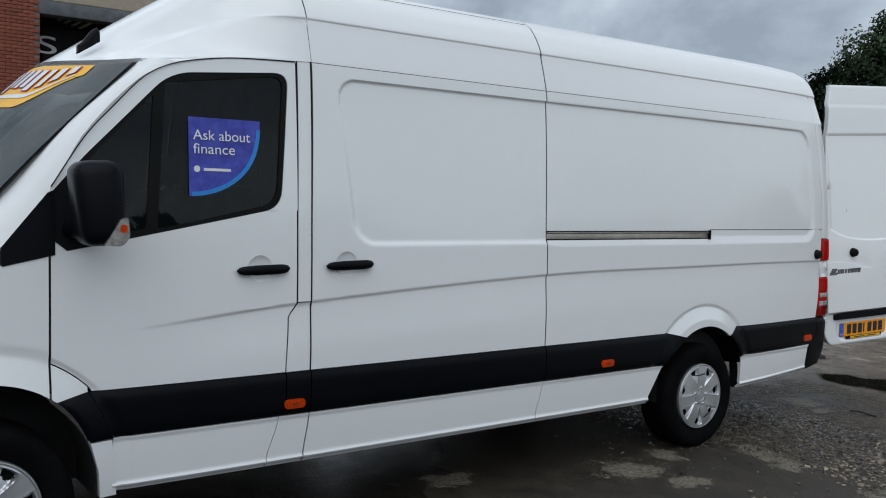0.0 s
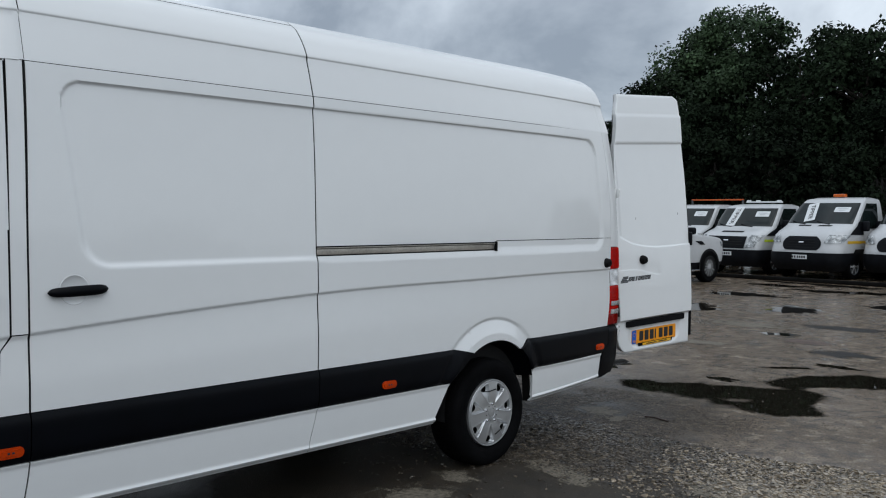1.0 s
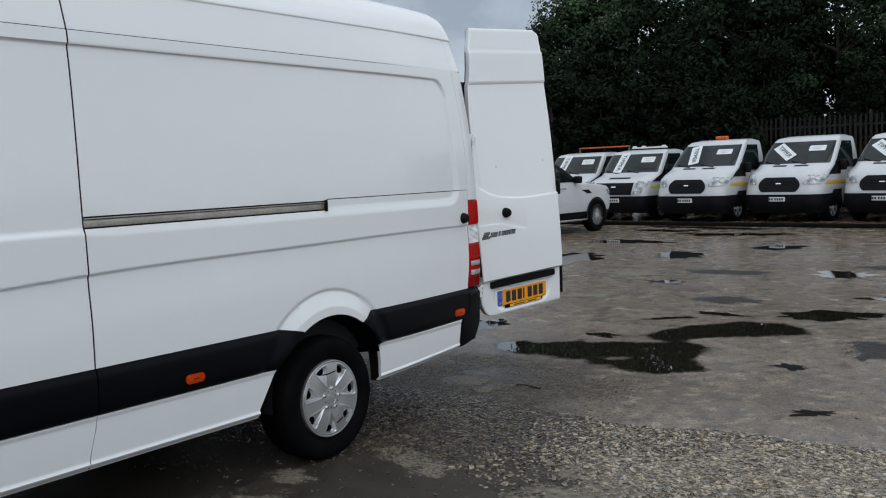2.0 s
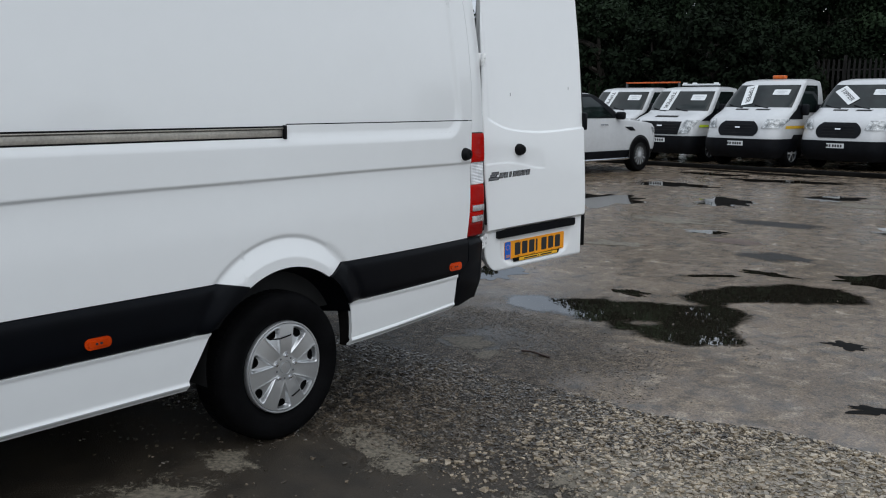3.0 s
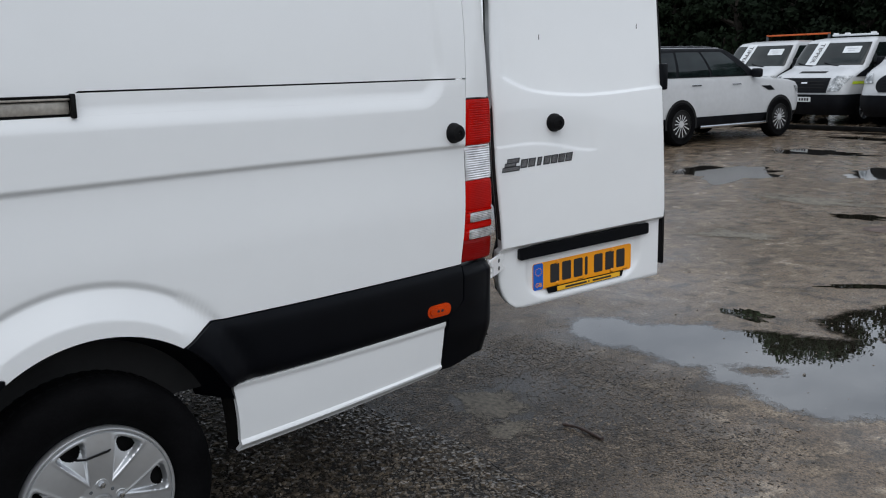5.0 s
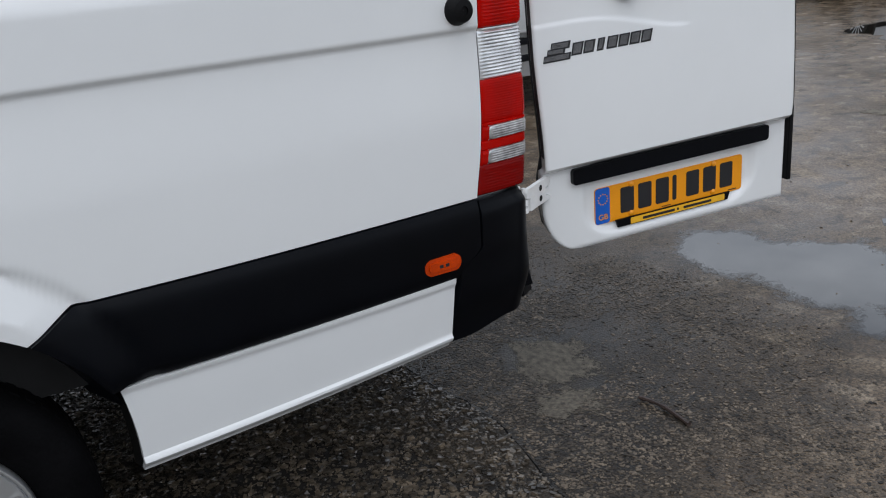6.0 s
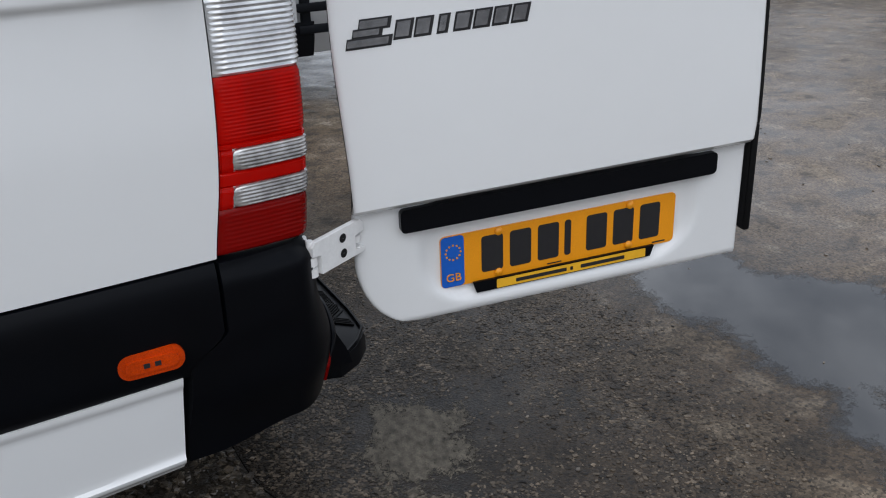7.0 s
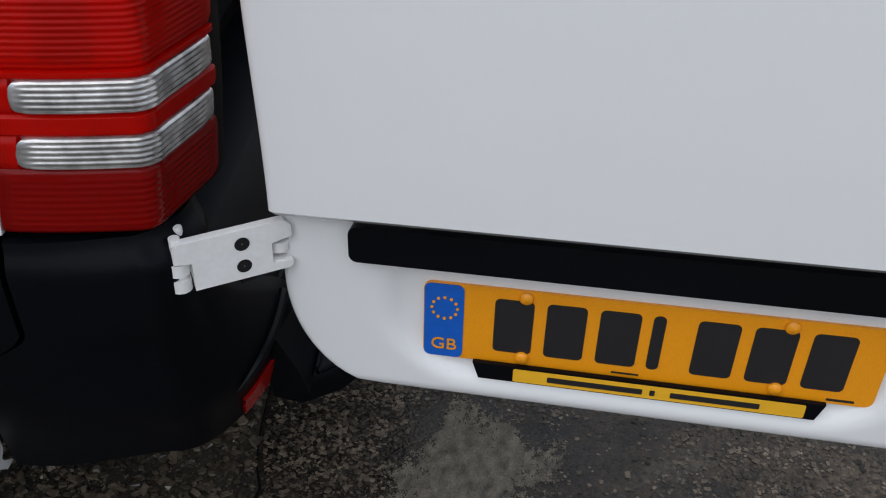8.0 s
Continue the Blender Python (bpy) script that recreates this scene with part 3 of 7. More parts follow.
def arch_low(x):
    """The lower border of the rear quarter panel with its wheel arch."""
    if x <= -0.364 or x >= 0.358:
        return BAND_T + 0.004
    if x < -0.217:
        return BAND_T + 0.004 - (x + 0.364) / 0.147 * 0.030
    if x > 0.263:
        return 0.735 + (x - 0.263) / 0.095 * (BAND_T + 0.004 - 0.735)
    return 0.396 + math.sqrt(max(0, 0.418**2 - (x - 0.018) ** 2))


# sliding door and the panel behind it
slide = column_panel("sliding_door", SEAM_B + 0.006, SEAM_R - 0.004, lambda x: BAND_T + 0.004, lambda x: GUTTER - 0.004, WHITE, van, 120, 220, pick=dished, slant=seam_slant, label="white pressed sliding side door")
tail_shift = lambda x, z: seam_slant(x, z) * smooth_step(-0.2, -1.2, x) + (tail_x(z) - 1.390) * smooth_step(0.9, 1.38, x)
column_panel("rear_side_panel", SEAM_R + 0.004, 1.389, lambda x: 1.4570 - 0.0095 * smooth_step(0.046, 0.036, x), lambda x: GUTTER - 0.004, WHITE, van, 190, 130, slant=tail_shift)
column_panel("rear_side_panel", SEAM_R + 0.004, 1.389, arch_low, lambda x: 1.3935, WHITE, van, 230, 110, slant=tail_shift)
column_panel("rear_side_panel", 0.0385, 1.389, lambda x: 1.3936, lambda x: 1.4520, WHITE, van, 120, 16, slant=tail_shift)

# rail of the sliding door
bm = box((1.460, 0.02, 0.060), (-0.690, 0.045, 1.4205))
rail = part("door_rail", bm, DARK, van, "dark recessed channel with a bare steel runner")
part("steel_runner", box((1.445, 0.012, 0.032), (-0.696, 0.026, 1.4165), 0.004), STEEL, rail)
part("steel_runner", box((1.445, 0.012, 0.006), (-0.696, 0.016, 1.4380), 0.002), STEEL, rail)
part("rubber_lip", box((1.448, 0.010, 0.005), (-0.696, 0.012, 1.4455), 0.002), RUBBER, rail)
part("rail_end", box((0.012, 0.020, 0.062), (0.032, 0.010, 1.4205), 0.003), RUBBER, rail)

# pillar strip between the doors
column_panel("door_pillar", -2.992, SEAM_B - 0.003, lambda x: 1.118, lambda x: GUTTER - 0.004, WHITE, van, 6, 60, slant=lambda x, z: 0.010 * smooth_step(1.4, 2.26, z))
column_panel("door_pillar", -3.047, SEAM_B - 0.003, lambda x: BAND_T + 0.004, lambda x: 1.113, WHITE, van, 8, 24,
             slant=lambda x, z: smooth_step(SEAM_B, -3.0, x) * (0.012 * smooth_step(0.8, 1.05, z) + 0.045 * smooth_step(1.04, 1.117, z)))


# front door
def belt(x):
    return 1.397 + 0.2 * (x + 3.869)


def front_arch(x):
    if x > -3.928:
        return BAND_T + 0.004
    return 0.43 + math.sqrt(max(0, 0.548**2 - (x + 4.325) ** 2))


DOOR_BACK = lambda x, z: smooth_step(-3.3, -3.0, x) * (-0.056 + 0.011 * smooth_step(0.8, 1.05, z) + 0.041 * smooth_step(1.04, 1.117, z))
front_door = column_panel("front_door", -4.077, -2.997, front_arch, lambda x: min(belt(x) - 0.0008, 1.546), WHITE, van, 110, 110, pick=dished, slant=DOOR_BACK, label="white front door with tinted window")


def face_with_holes(name, outer, holes, place, mat, parent, rim=(0, 0.015, 0), label=""):
    bm = bmesh.new()
    loops = []
    for pts in (outer, *holes):
        vs = [bm.verts.new(place(a, b)) for a, b in pts]
        es = [bm.edges.new((vs[k], vs[(k + 1) % len(vs)])) for k in range(len(vs))]
        loops.append((vs, es))
    bmesh.ops.triangle_fill(bm, use_beauty=True, use_dissolve=False, edges=[e for _, es in loops for e in es], normal=(0, -1, 0))
    if rim:
        for vs, _ in loops:
            back = [bm.verts.new(v.co + Vector(rim)) for v in vs]
            for k in range(len(vs)):
                k2 = (k + 1) % len(vs)
                bm.faces.new((vs[k], vs[k2], back[k2], back[k]))
    return part(name, bm, mat, parent, label)


def fine(pts, step=0.06):
    out = []
    for k, (a, b) in enumerate(pts):
        a2, b2 = pts[(k + 1) % len(pts)]
        n = max(1, int(math.hypot(a2 - a, b2 - b) / step))
        out += [(a + (a2 - a) * i / n, b + (b2 - b) * i / n) for i in range(n)]
    return out


def round_corners(pts, seg=6):
    """Corners given as (x, z, radius) turned into arcs."""
    out = []
    n = len(pts)
    for k, (x, z, r) in enumerate(pts):
        if not r:
            out.append((x, z))
            continue
        p, a, b = Vector((x, z)), Vector(pts[k - 1][:2]), Vector(pts[(k + 1) % n][:2])
        p0, p1 = p + (a - p).normalized() * r, p + (b - p).normalized() * r
        for i in range(seg + 1):
            t = i / seg
            q = p0 * (1 - t) ** 2 + p * 2 * t * (1 - t) + p1 * t * t
            out.append((q.x, q.y))
    return out


def settle(pts):
    """The upper door lines lean back a little with height."""
    return [(x - 0.012 - 0.017 * (z - 1.4) / 0.86, z - 0.009 - 0.012 * (z - 1.4) / 0.86) for x, z in pts]


WIN = settle(round_corners([(-4.062, 1.366, 0), (-3.066, 1.566, 0.085), (-3.006, 2.199, 0.075), (-3.56, 2.147, 0.10), (-3.925, 1.770, 0.05), (-4.056, 1.615, 0)]))
win_outer = fine(WIN)
door_outer = fine(settle([(-4.064, 1.362), (-3.13, 1.548), (-2.981, 1.556), (-2.966, 2.256), (-3.30, 2.238), (-3.49, 2.204), (-3.60, 2.165), (-3.689, 2.106), (-3.922, 1.852), (-4.060, 1.638)]))
win_hole = [(-3.55 + (x + 3.55) * 1.004, 1.78 + (z - 1.78) * 1.004) for x, z in win_outer]
face_with_holes("door_frame", door_outer, [win_hole], lambda x, z: skin(x, z), WHITE, front_door)
main_glass = round_corners([(-3.610, 2.084, 0.02), (-3.060, 2.163, 0.060), (-3.101, 1.578, 0.080), (-3.652, 1.456, 0.02)])
quarter_glass = round_corners([(-3.662, 2.030, 0.02), (-3.700, 1.457, 0.02), (-3.95, 1.412, 0.01), (-3.925, 1.745, 0.02)])
face_with_holes("window_surround", win_outer, [main_glass, quarter_glass], lambda x, z: skin(x, z, -0.003), RUBBER, front_door, label="black rubber window surround")
window = face_with_holes("door_window", main_glass, [], lambda x, z: skin(x, z, -0.010), WINDOW, front_door, None, "dark tinted door glass")
face_with_holes("quarter_window", quarter_glass, [], lambda x, z: skin(x, z, -0.010), WINDOW, front_door, None)
# black corner in front of the door that carries the mirror
face_with_holes("mirror_corner", fine(settle([(-4.245, 1.318), (-4.050, 1.362), (-4.046, 1.625), (-4.070, 1.615), (-4.245, 1.395)])), [], lambda x, z: skin(x, z, 0.003), BLACK, van)

# sticker behind the glass: a leaf shape with one round corner
leaf = [(-3.513, 1.945), (-3.180, 1.945)]
leaf += [(-3.513 + 0.335 * math.cos(radians(a)), 1.945 - 0.345 * math.sin(radians(a)) ** 0.8 if a else 1.945) for a in range(6, 91, 6)]
sticker_place = lambda x, z: skin(x, z, -0.004)
sticker = face_with_holes("window_sticker", leaf, [], sticker_place, STICKER, front_door, None, "dark blue finance sticker with white lettering")
arc = [(math.cos(radians(a)), math.sin(radians(a))) for a in range(4, 91, 6)]
bm = bmesh.new()
rows = [[bm.verts.new(skin(-3.513 + 0.335 * c * k, 1.945 - 0.345 * max(s, 1e-4) ** 0.8 * k, -0.003)) for c, s in arc] for k in (1.0, 0.945)]
for k in range(len(arc) - 1):
    bm.faces.new((rows[0][k], rows[0][k + 1], rows[1][k + 1], rows[1][k]))
part("sticker_edge", bm, CYAN, front_door)
lean = pose(0, 0, 0, 90 - 4.2, 0, 0)
for text, x, z, size, wide in (("Ask about", -3.362, 1.866, 0.063, 0.265), ("finance", -3.398, 1.806, 0.063, 0.192)):
    lettering(text, size, Matrix.Translation(skin(x, z, 0.0005)) @ lean, WHITEINK, front_door, "sticker_lettering", 0.0004, wide)
part("sticker_bar", prism(rounded(0.125, 0.012, 0.003), 0.001, lambda a, b, c: skin(-3.385 + a, 1.718 + b, -0.0015) + Vector((0, c, 0))), WHITEINK, front_door)
part("sticker_dot", prism(rounded(0.028, 0.028, 0.0135), 0.001, lambda a, b, c: skin(-3.478 + a, 1.720 + b, -0.0015) + Vector((0, c, 0))), WHITEINK, front_door)


# door handles with their finger dishes
def door_handle(x0, x1, z, parent):
    xc = (x0 + x1) / 2
    n = 13

    def ring(u, a):
        x = x0 + (x1 - x0) * u
        grip = 0.023 if u > 0.30 else 0.0215
        r = grip * math.sqrt(max(0.02, 1 - abs(2 * u - 1) ** 6))
        z0 = z + 0.006 * (u - 0.5) 
        return skin(x, z0, 0.026 - 0.012 * abs(2 * u - 1) ** 3) + Vector((0, -0.012 * math.cos(a) * r / 0.02, r * math.sin(a)))

    bm = sheet(lambda a, u: ring(u, a), span(0, 2 * math.pi, 15)[:-1], span(0, 1, n * 2), closed=True)
    part("handle", bm, BLACK, parent, "black plastic door handle")
    part("handle_mount", box((0.05, 0.03, 0.026), (x0 + 0.04, side_y(xc, z) - 0.010, z - 0.004), 0.006), BLACK, parent)
    part("handle_mount", box((0.05, 0.03, 0.026), (x1 - 0.035, side_y(xc, z) - 0.010, z + 0.002), 0.006), BLACK, parent)

    def dish(a, k):
        r = 0.066 * k
        bowl = 0.016 * (1 - min(1, k / 0.93) ** 2) ** 0.8
        return skin(xc - 0.012 + r * math.cos(a), z + 0.004 + r * math.sin(a), 0.0012 * smooth_step(1.0, 0.97, k)) + Vector((0, bowl, 0))

    part("finger_dish", sheet(lambda a, k: dish(a, k), span(0, 2 * math.pi, 33)[:-1], span(0.04, 1, 22), closed=True), WHITE, parent)


door_handle(-3.304, -3.043, 1.274, front_door)
door_handle(-2.852, -2.589, 1.285, slide)


# black band along the side and the painted sills under it
def band_out(z, lo=BAND_B, hi=BAND_T):
    t = (z - lo) / (hi - lo)
    return 0.005 + 0.013 * (1 - abs(2 * t - 1) ** 5)


def band_low(x):
    if -0.405 < x < -0.21:
        return BAND_B + (x + 0.405) / 0.195 * 0.165
    if 0.26 < x < 0.42:
        return max(BAND_B - 0.005, 0.396 + math.sqrt(max(0, 0.421**2 - (x - 0.018) ** 2)))
    return BAND_B


def band_high(x):
    if -0.364 < x < -0.20:
        return BAND_T - (x + 0.364) / 0.162 * 0.030
    if 0.25 < x < 0.358:
        return 0.733 + (x - 0.263) / 0.095 * (BAND_T - 0.733)
    return BAND_T


band_fn = lambda x, z: band_out(z, band_low(x), band_high(x) + 1e-4) if band_high(x) - band_low(x) > 0.12 else 0.012
def corner_piece(t, s):
    zl, zr = 0.583 + 0.176 * t, 0.586 + 0.202 * t
    xl, xr = -4.325 + math.sqrt(0.425**2 - (zl - 0.43) ** 2), -3.934 + (0.788 - zr) / 0.207 * 0.104
    x, z = xl + (xr - xl) * s, zl + (zr - zl) * s
    return skin(x, z, 0.010 + 0.012 * math.sin(math.pi * t) ** 0.4 * smooth_step(0, 0.2, s))


part("side_moulding", sheet(corner_piece, span(0, 1, 14), span(0, 1, 10), rim=(0, 0.05, 0)), BLACK, van)
part("arch_trim", sheet(lambda t, s: (lambda z: skin((-3.892 - 0.035 * max(0, (z - 0.451) / 0.124) + 0.010 * max(0, (0.451 - z) / 0.12)) * (1 - s) + (-3.837 + (0.575 - z) * 0.105) * s, z, 0.006))(0.335 + 0.243 * t), span(0, 1, 14), span(0, 1, 8), rim=(0, 0.05, 0)), WHITE, van)
for a, b, n in ((-3.928, -3.056, 40), (-3.050, SEAM_B - 0.002, 10), (SEAM_B + 0.004, SEAM_R - 0.004, 50), (SEAM_R + 0.002, -0.213, 60), (0.268, 1.372, 60)):
    column_panel("side_moulding", a, b, band_low, band_high, BLACK, van, n, 17, out=band_fn, slant=(lambda x, z: (0.788 - z) / 0.207 * 0.104 * smooth_step(-3.6, -3.928, x)) if n == 40 else (lambda x, z: -0.066 * smooth_step(0.665, 0.600, z) * smooth_step(1.05, 1.372, x)) if a > 0 else None, label="black plastic side moulding", rim=0.03)


def sill_out(x, z, low):
    return 0.004 + 0.008 * smooth_step(low + 0.040, low + 0.030, z) - 0.022 * smooth_step(low + 0.028, low, z) + 0.006 * smooth_step(BAND_B - 0.022, BAND_B - 0.008, z)


flat_low = lambda x: 0.348
sill_top = lambda x: BAND_B - 0.003
sill_plain = lambda x, z: sill_out(x, z, 0.348)
column_panel("sill", -3.832, -3.086, flat_low, sill_top, WHITE, van, 20, 34, out=sill_plain, slant=lambda x, z: -0.05 * smooth_step(0.585, 0.37, z) * smooth_step(-3.6, -3.08, x))
column_panel("sill", -3.082, SEAM_B - 0.003, flat_low, sill_top, WHITE, van, 8, 34, out=sill_plain, slant=lambda x, z: -0.05 * smooth_step(0.585, 0.37, z) * smooth_step(SEAM_B, -3.07, x) - 0.02 * smooth_step(0.585, 0.37, z) * smooth_step(-3.07, SEAM_B, x))
column_panel("sill", SEAM_B + 0.004, SEAM_R - 0.008, flat_low, sill_top, WHITE, van, 30, 34, out=sill_plain, slant=lambda x, z: -0.02 * smooth_step(0.585, 0.37, z) * smooth_step(-2.6, SEAM_B, x) - 0.035 * smooth_step(0.585, 0.37, z) * smooth_step(-1.8, SEAM_R, x))
column_panel("sill", SEAM_R - 0.003, -0.397, flat_low, sill_top, WHITE, van, 30, 34, out=sill_plain, slant=lambda x, z: -0.035 * smooth_step(0.585, 0.37, z) * smooth_step(-1.2, SEAM_R, x) - 0.118 * min(0.19, 0.585 - z) / 0.215 * smooth_step(-0.75, -0.39, x), pick=lambda x, z, out: Vector((x, skin(min(x, -0.62), z, out).y, z)))
back_low = lambda x: 0.352 + (x - 0.381) * 0.046
column_panel("sill", 0.416, 1.292, back_low, lambda x: BAND_B - 0.006 + 0.012 * (x - 0.39), WHITE, van, 30, 34, out=lambda x, z: sill_out(x, z, back_low(x)), slant=lambda x, z: -0.018 * (0.59 - z) / 0.2 * smooth_step(0.8, 1.29, x) + 0.024 * (1 - (1 - min(1, max(0, (0.585 - z) / 0.20))) ** 2) * smooth_step(0.8, 0.416, x), pick=lambda x, z, out: Vector((x, skin(max(x, 0.60), z, out).y, z)))

# side marker lamps
for x, z in ((-3.008, 0.642), (-0.918, 0.650), (1.244, 0.648)):
    base = side_y(x, z) - 0.0165
    lamp = part("side_marker", prism(rounded(0.108, 0.044, 0.020, 6), -0.010, lambda a, b, c, x=x, z=z, base=base: Vector((x + a, base + 0.002 + c + 0.02 * (0.01 if a else 0), z + b))), ORANGE, van, "orange side marker lamp")
    part("marker_lens", prism(rounded(0.086, 0.024, 0.011, 5), -0.004, lambda a, b, c, x=x, z=z, base=base: Vector((x + a, base - 0.008 + c, z + b))), ORANGE, lamp)
    for k in (-1, 1):
        part("marker_mark", box((0.010, 0.002, 0.008), (x + 0.009 * k, base - 0.0125, z)), INK, lamp)

# rubber buffer on the flank
def buffer(at, axis, parent):
    ob = part("rubber_buffer", lathe([(0.036, 0.0), (0.036, 0.010), (0.033, 0.016), (0.030, 0.030), (0.026, 0.037), (0.0105, 0.040), (0.010, 0.036), (0.0005, 0.036)], 24,
              lambda r, d, a: Vector(at) + Vector(axis) * d + r * (math.cos(a) * Vector(axis).cross(Vector((0, 0, 1))).normalized() + math.sin(a) * Vector((0, 0, 1)))), RUBBER, parent, "round black rubber door buffer")
    return ob


buffer((1.352, side_y(1.352, 1.268) + 0.003, 1.268), (0, -1, 0), van)

# ---- roof ----
ROOF = ((0.072, 2.248), (0.078, 2.27), (0.100, 2.35), (0.130, 2.450), (0.1255, 2.460), (0.129, 2.470), (0.147, 2.508), (0.180, 2.562), (0.225, 2.617), (0.30, 2.664), (0.42, 2.697), (0.60, 2.717), (0.80, 2.727), (0.995, 2.730))


def roof_point(s):
    """s from 0 at the near gutter over the crown (1) to the far gutter (2)."""
    t = min(s, 2 - s) * (len(ROOF) - 1)
    k = min(int(t), len(ROOF) - 2)
    f = t - k
    y = ROOF[k][0] * (1 - f) + ROOF[k + 1][0] * f
    z = ROOF[k][1] * (1 - f) + ROOF[k + 1][1] * f
    return (y if s <= 1 else VAN_WIDTH - y), z


def roof_piece(x0, x1, n, back=False):
    def fn(u, s):
        x = x0 + (x1 - x0) * u
        y, z = roof_point(s)
        if back:
            f = smooth_step(0.9, 1.38, x)
            x += (tail_x(min(z, 2.75)) - 1.393) * f
            dy = 0.045 * (max(0, x - 0.6) / 0.8) ** 1.6 * (1 - 0.6 * smooth_step(2.4, 2.6, z))
            y += dy if s < 1 else -dy
            z -= 0.014 * smooth_step(0.6, 1.45, x) ** 2 * smooth_step(2.4, 2.7, z)
        return (x + 0.014, y, z)

    return part("roof_panel", sheet(fn, span(0, 1, n), span(0, 2, 67), rim=(0, 0, -0.02)), WHITE, van)


roof_piece(SEAM_B + 0.005, SEAM_R - 0.0045, 8)
roof_piece(SEAM_R + 0.004, 1.381, 26, True)


# dark joints between the pressed panels
def joint(pts, r=0.0046):
    part("panel_joint", tube(pts, r, 6), RUBBER, van)


def on_skin(x, z):
    return skin(x, z, -0.0045)


joint([on_skin(SEAM_B + 0.0015 + 0.012 * smooth_step(1.4, 2.25, z), z) for z in span(0.79, 2.245, 50)], 0.0056)
joint([on_skin(SEAM_B + 0.0005 - 0.02 * smooth_step(0.585, 0.37, z), z) for z in span(0.356, 0.585, 10)])
joint([on_skin(SEAM_R + seam_slant(SEAM_R, z), z) for z in span(0.79, 2.245, 60)])
joint([on_skin(SEAM_R - 0.0055 + seam_slant(SEAM_R, z), z) for z in span(0.356, 0.585, 10)], 0.0032)
joint([on_skin(-3.0495 + 0.012 * smooth_step(0.8, 1.05, z) + 0.045 * smooth_step(1.04, 1.117, z), z) for z in span(0.79, 1.114, 26)], 0.0032)
joint([on_skin(-2.9945 + 0.010 * smooth_step(1.4, 2.26, z), z) for z in span(1.12, 2.24, 40)], 0.0032)
joint([on_skin(-3.084 - 0.05 * smooth_step(0.585, 0.37, z), z) for z in span(0.356, 0.585, 10)], 0.0028)
joint([on_skin(x, 1.1155) for x in span(-3.0, SEAM_B, 6)], 0.0030)
joint([skin(x, GUTTER + 0.001, -0.0045) for x in span(SEAM_B, 1.31, 40)], 0.0026)
joint([skin(-4.0815, z, -0.0035) for z in span(0.80, 1.355, 16)], 0.0045)
joint([skin(x, front_arch(x) - 0.003, -0.003) for x in span(-4.078, -3.930, 16)], 0.0042)
for x in (SEAM_B + 0.0148, SEAM_R + 0.014):
    part("panel_joint", sheet(lambda s, u: Vector((x + 0.0060 * u, roof_point(s)[0] + 0.0022, roof_point(s)[1] - 0.0018)), span(0.01, 1.0, 60), [-1, 0, 1]), RUBBER, van)
DOOR_SEAM = settle([(-4.060, 1.638), (-3.922, 1.852), (-3.80, 1.990), (-3.689, 2.106), (-3.60, 2.165), (-3.49, 2.204), (-3.30, 2.238), (-3.10, 2.251), (-2.968, 2.256)])
joint([skin(x, curve_through(x, DOOR_SEAM), 0.010 - 0.008 * smooth_step(-3.75, -3.35, x)) for x in span(DOOR_SEAM[0][0], DOOR_SEAM[-1][0], 60)], 0.0027)
joint([skin(x, 1.4545, -0.003) for x in span(0.04, 1.29, 20)], 0.0024)
joint([(x, 0.2635, 2.6378) for x in span(SEAM_B + 0.02, SEAM_R + 0.01, 12)], 0.0042)


def header_x(y):
    return -3.910 + 0.215 * ((0.995 - y) / 0.875) ** 2


CAP_RISE = ((0, 0), (0.2, 0.27), (0.36, 0.49), (0.655, 0.86), (0.85, 0.97), (1, 1))


def cap(u, s):
    y1, z1 = roof_point(s)
    t = s if s <= 1 else 2 - s
    side = 1 if s <= 1 else -1
    y0 = 0.118 + 0.877 * (t ** 0.9)
    x0, z0 = header_x(y0), 2.183 + 0.042 * smooth_step(0, 1, t)
    near = y1 if s <= 1 else VAN_WIDTH - y1
    y = y0 + (near - y0) * smooth_step(0, 1, u) ** 0.8
    x = x0 + (SEAM_B + 0.0105 - x0) * u
    z = z0 + (z1 - z0) * curve_through(u, CAP_RISE)
    return (x, y if side > 0 else VAN_WIDTH - y, z)


part("roof_cap", sheet(cap, span(0, 1, 40), span(0, 2, 67), rim=(0.01, 0, -0.015)), WHITE, van, "sloping white front of the high roof")
fin = lambda u, a: Vector((-3.842 + 0.098 * u, 0.56 + (0.030 - 0.012 * u) * math.cos(a) * math.sin(math.pi * min(1, 0.18 + 0.62 * u)), 2.262 + 0.066 * u + (0.012 + 0.032 * smooth_step(0.05, 0.7, u)) * max(0, math.sin(a)) * (1 - 0.55 * smooth_step(0.86, 1.0, u))))
part("roof_aerial", sheet(lambda a, u: fin(u, a), span(0, math.pi, 16), span(0, 1, 16), rim=(0, 0, -0.03)), BLACK, van, "small black fin aerial on the roof")

# ---- windscreen and front ----
def screen(u, v):
    """u from the near pillar to the far one, v from header to base."""
    y = 0.118 + (VAN_WIDTH - 0.236) * u
    yy = min(y, VAN_WIDTH - y)
    z0 = 2.183 + 0.042 * smooth_step(0, 1, ((yy - 0.118) / 0.877) ** 1.1)
    z = z0 + (1.27 - z0) * v
    x = header_x(yy) - 0.90 * (z0 - z) - 0.03 * math.sin(math.pi * v)
    y2 = y + (0.995 - y) / 0.877 * (-0.03 * v)
    return Vector((x, y2, z))


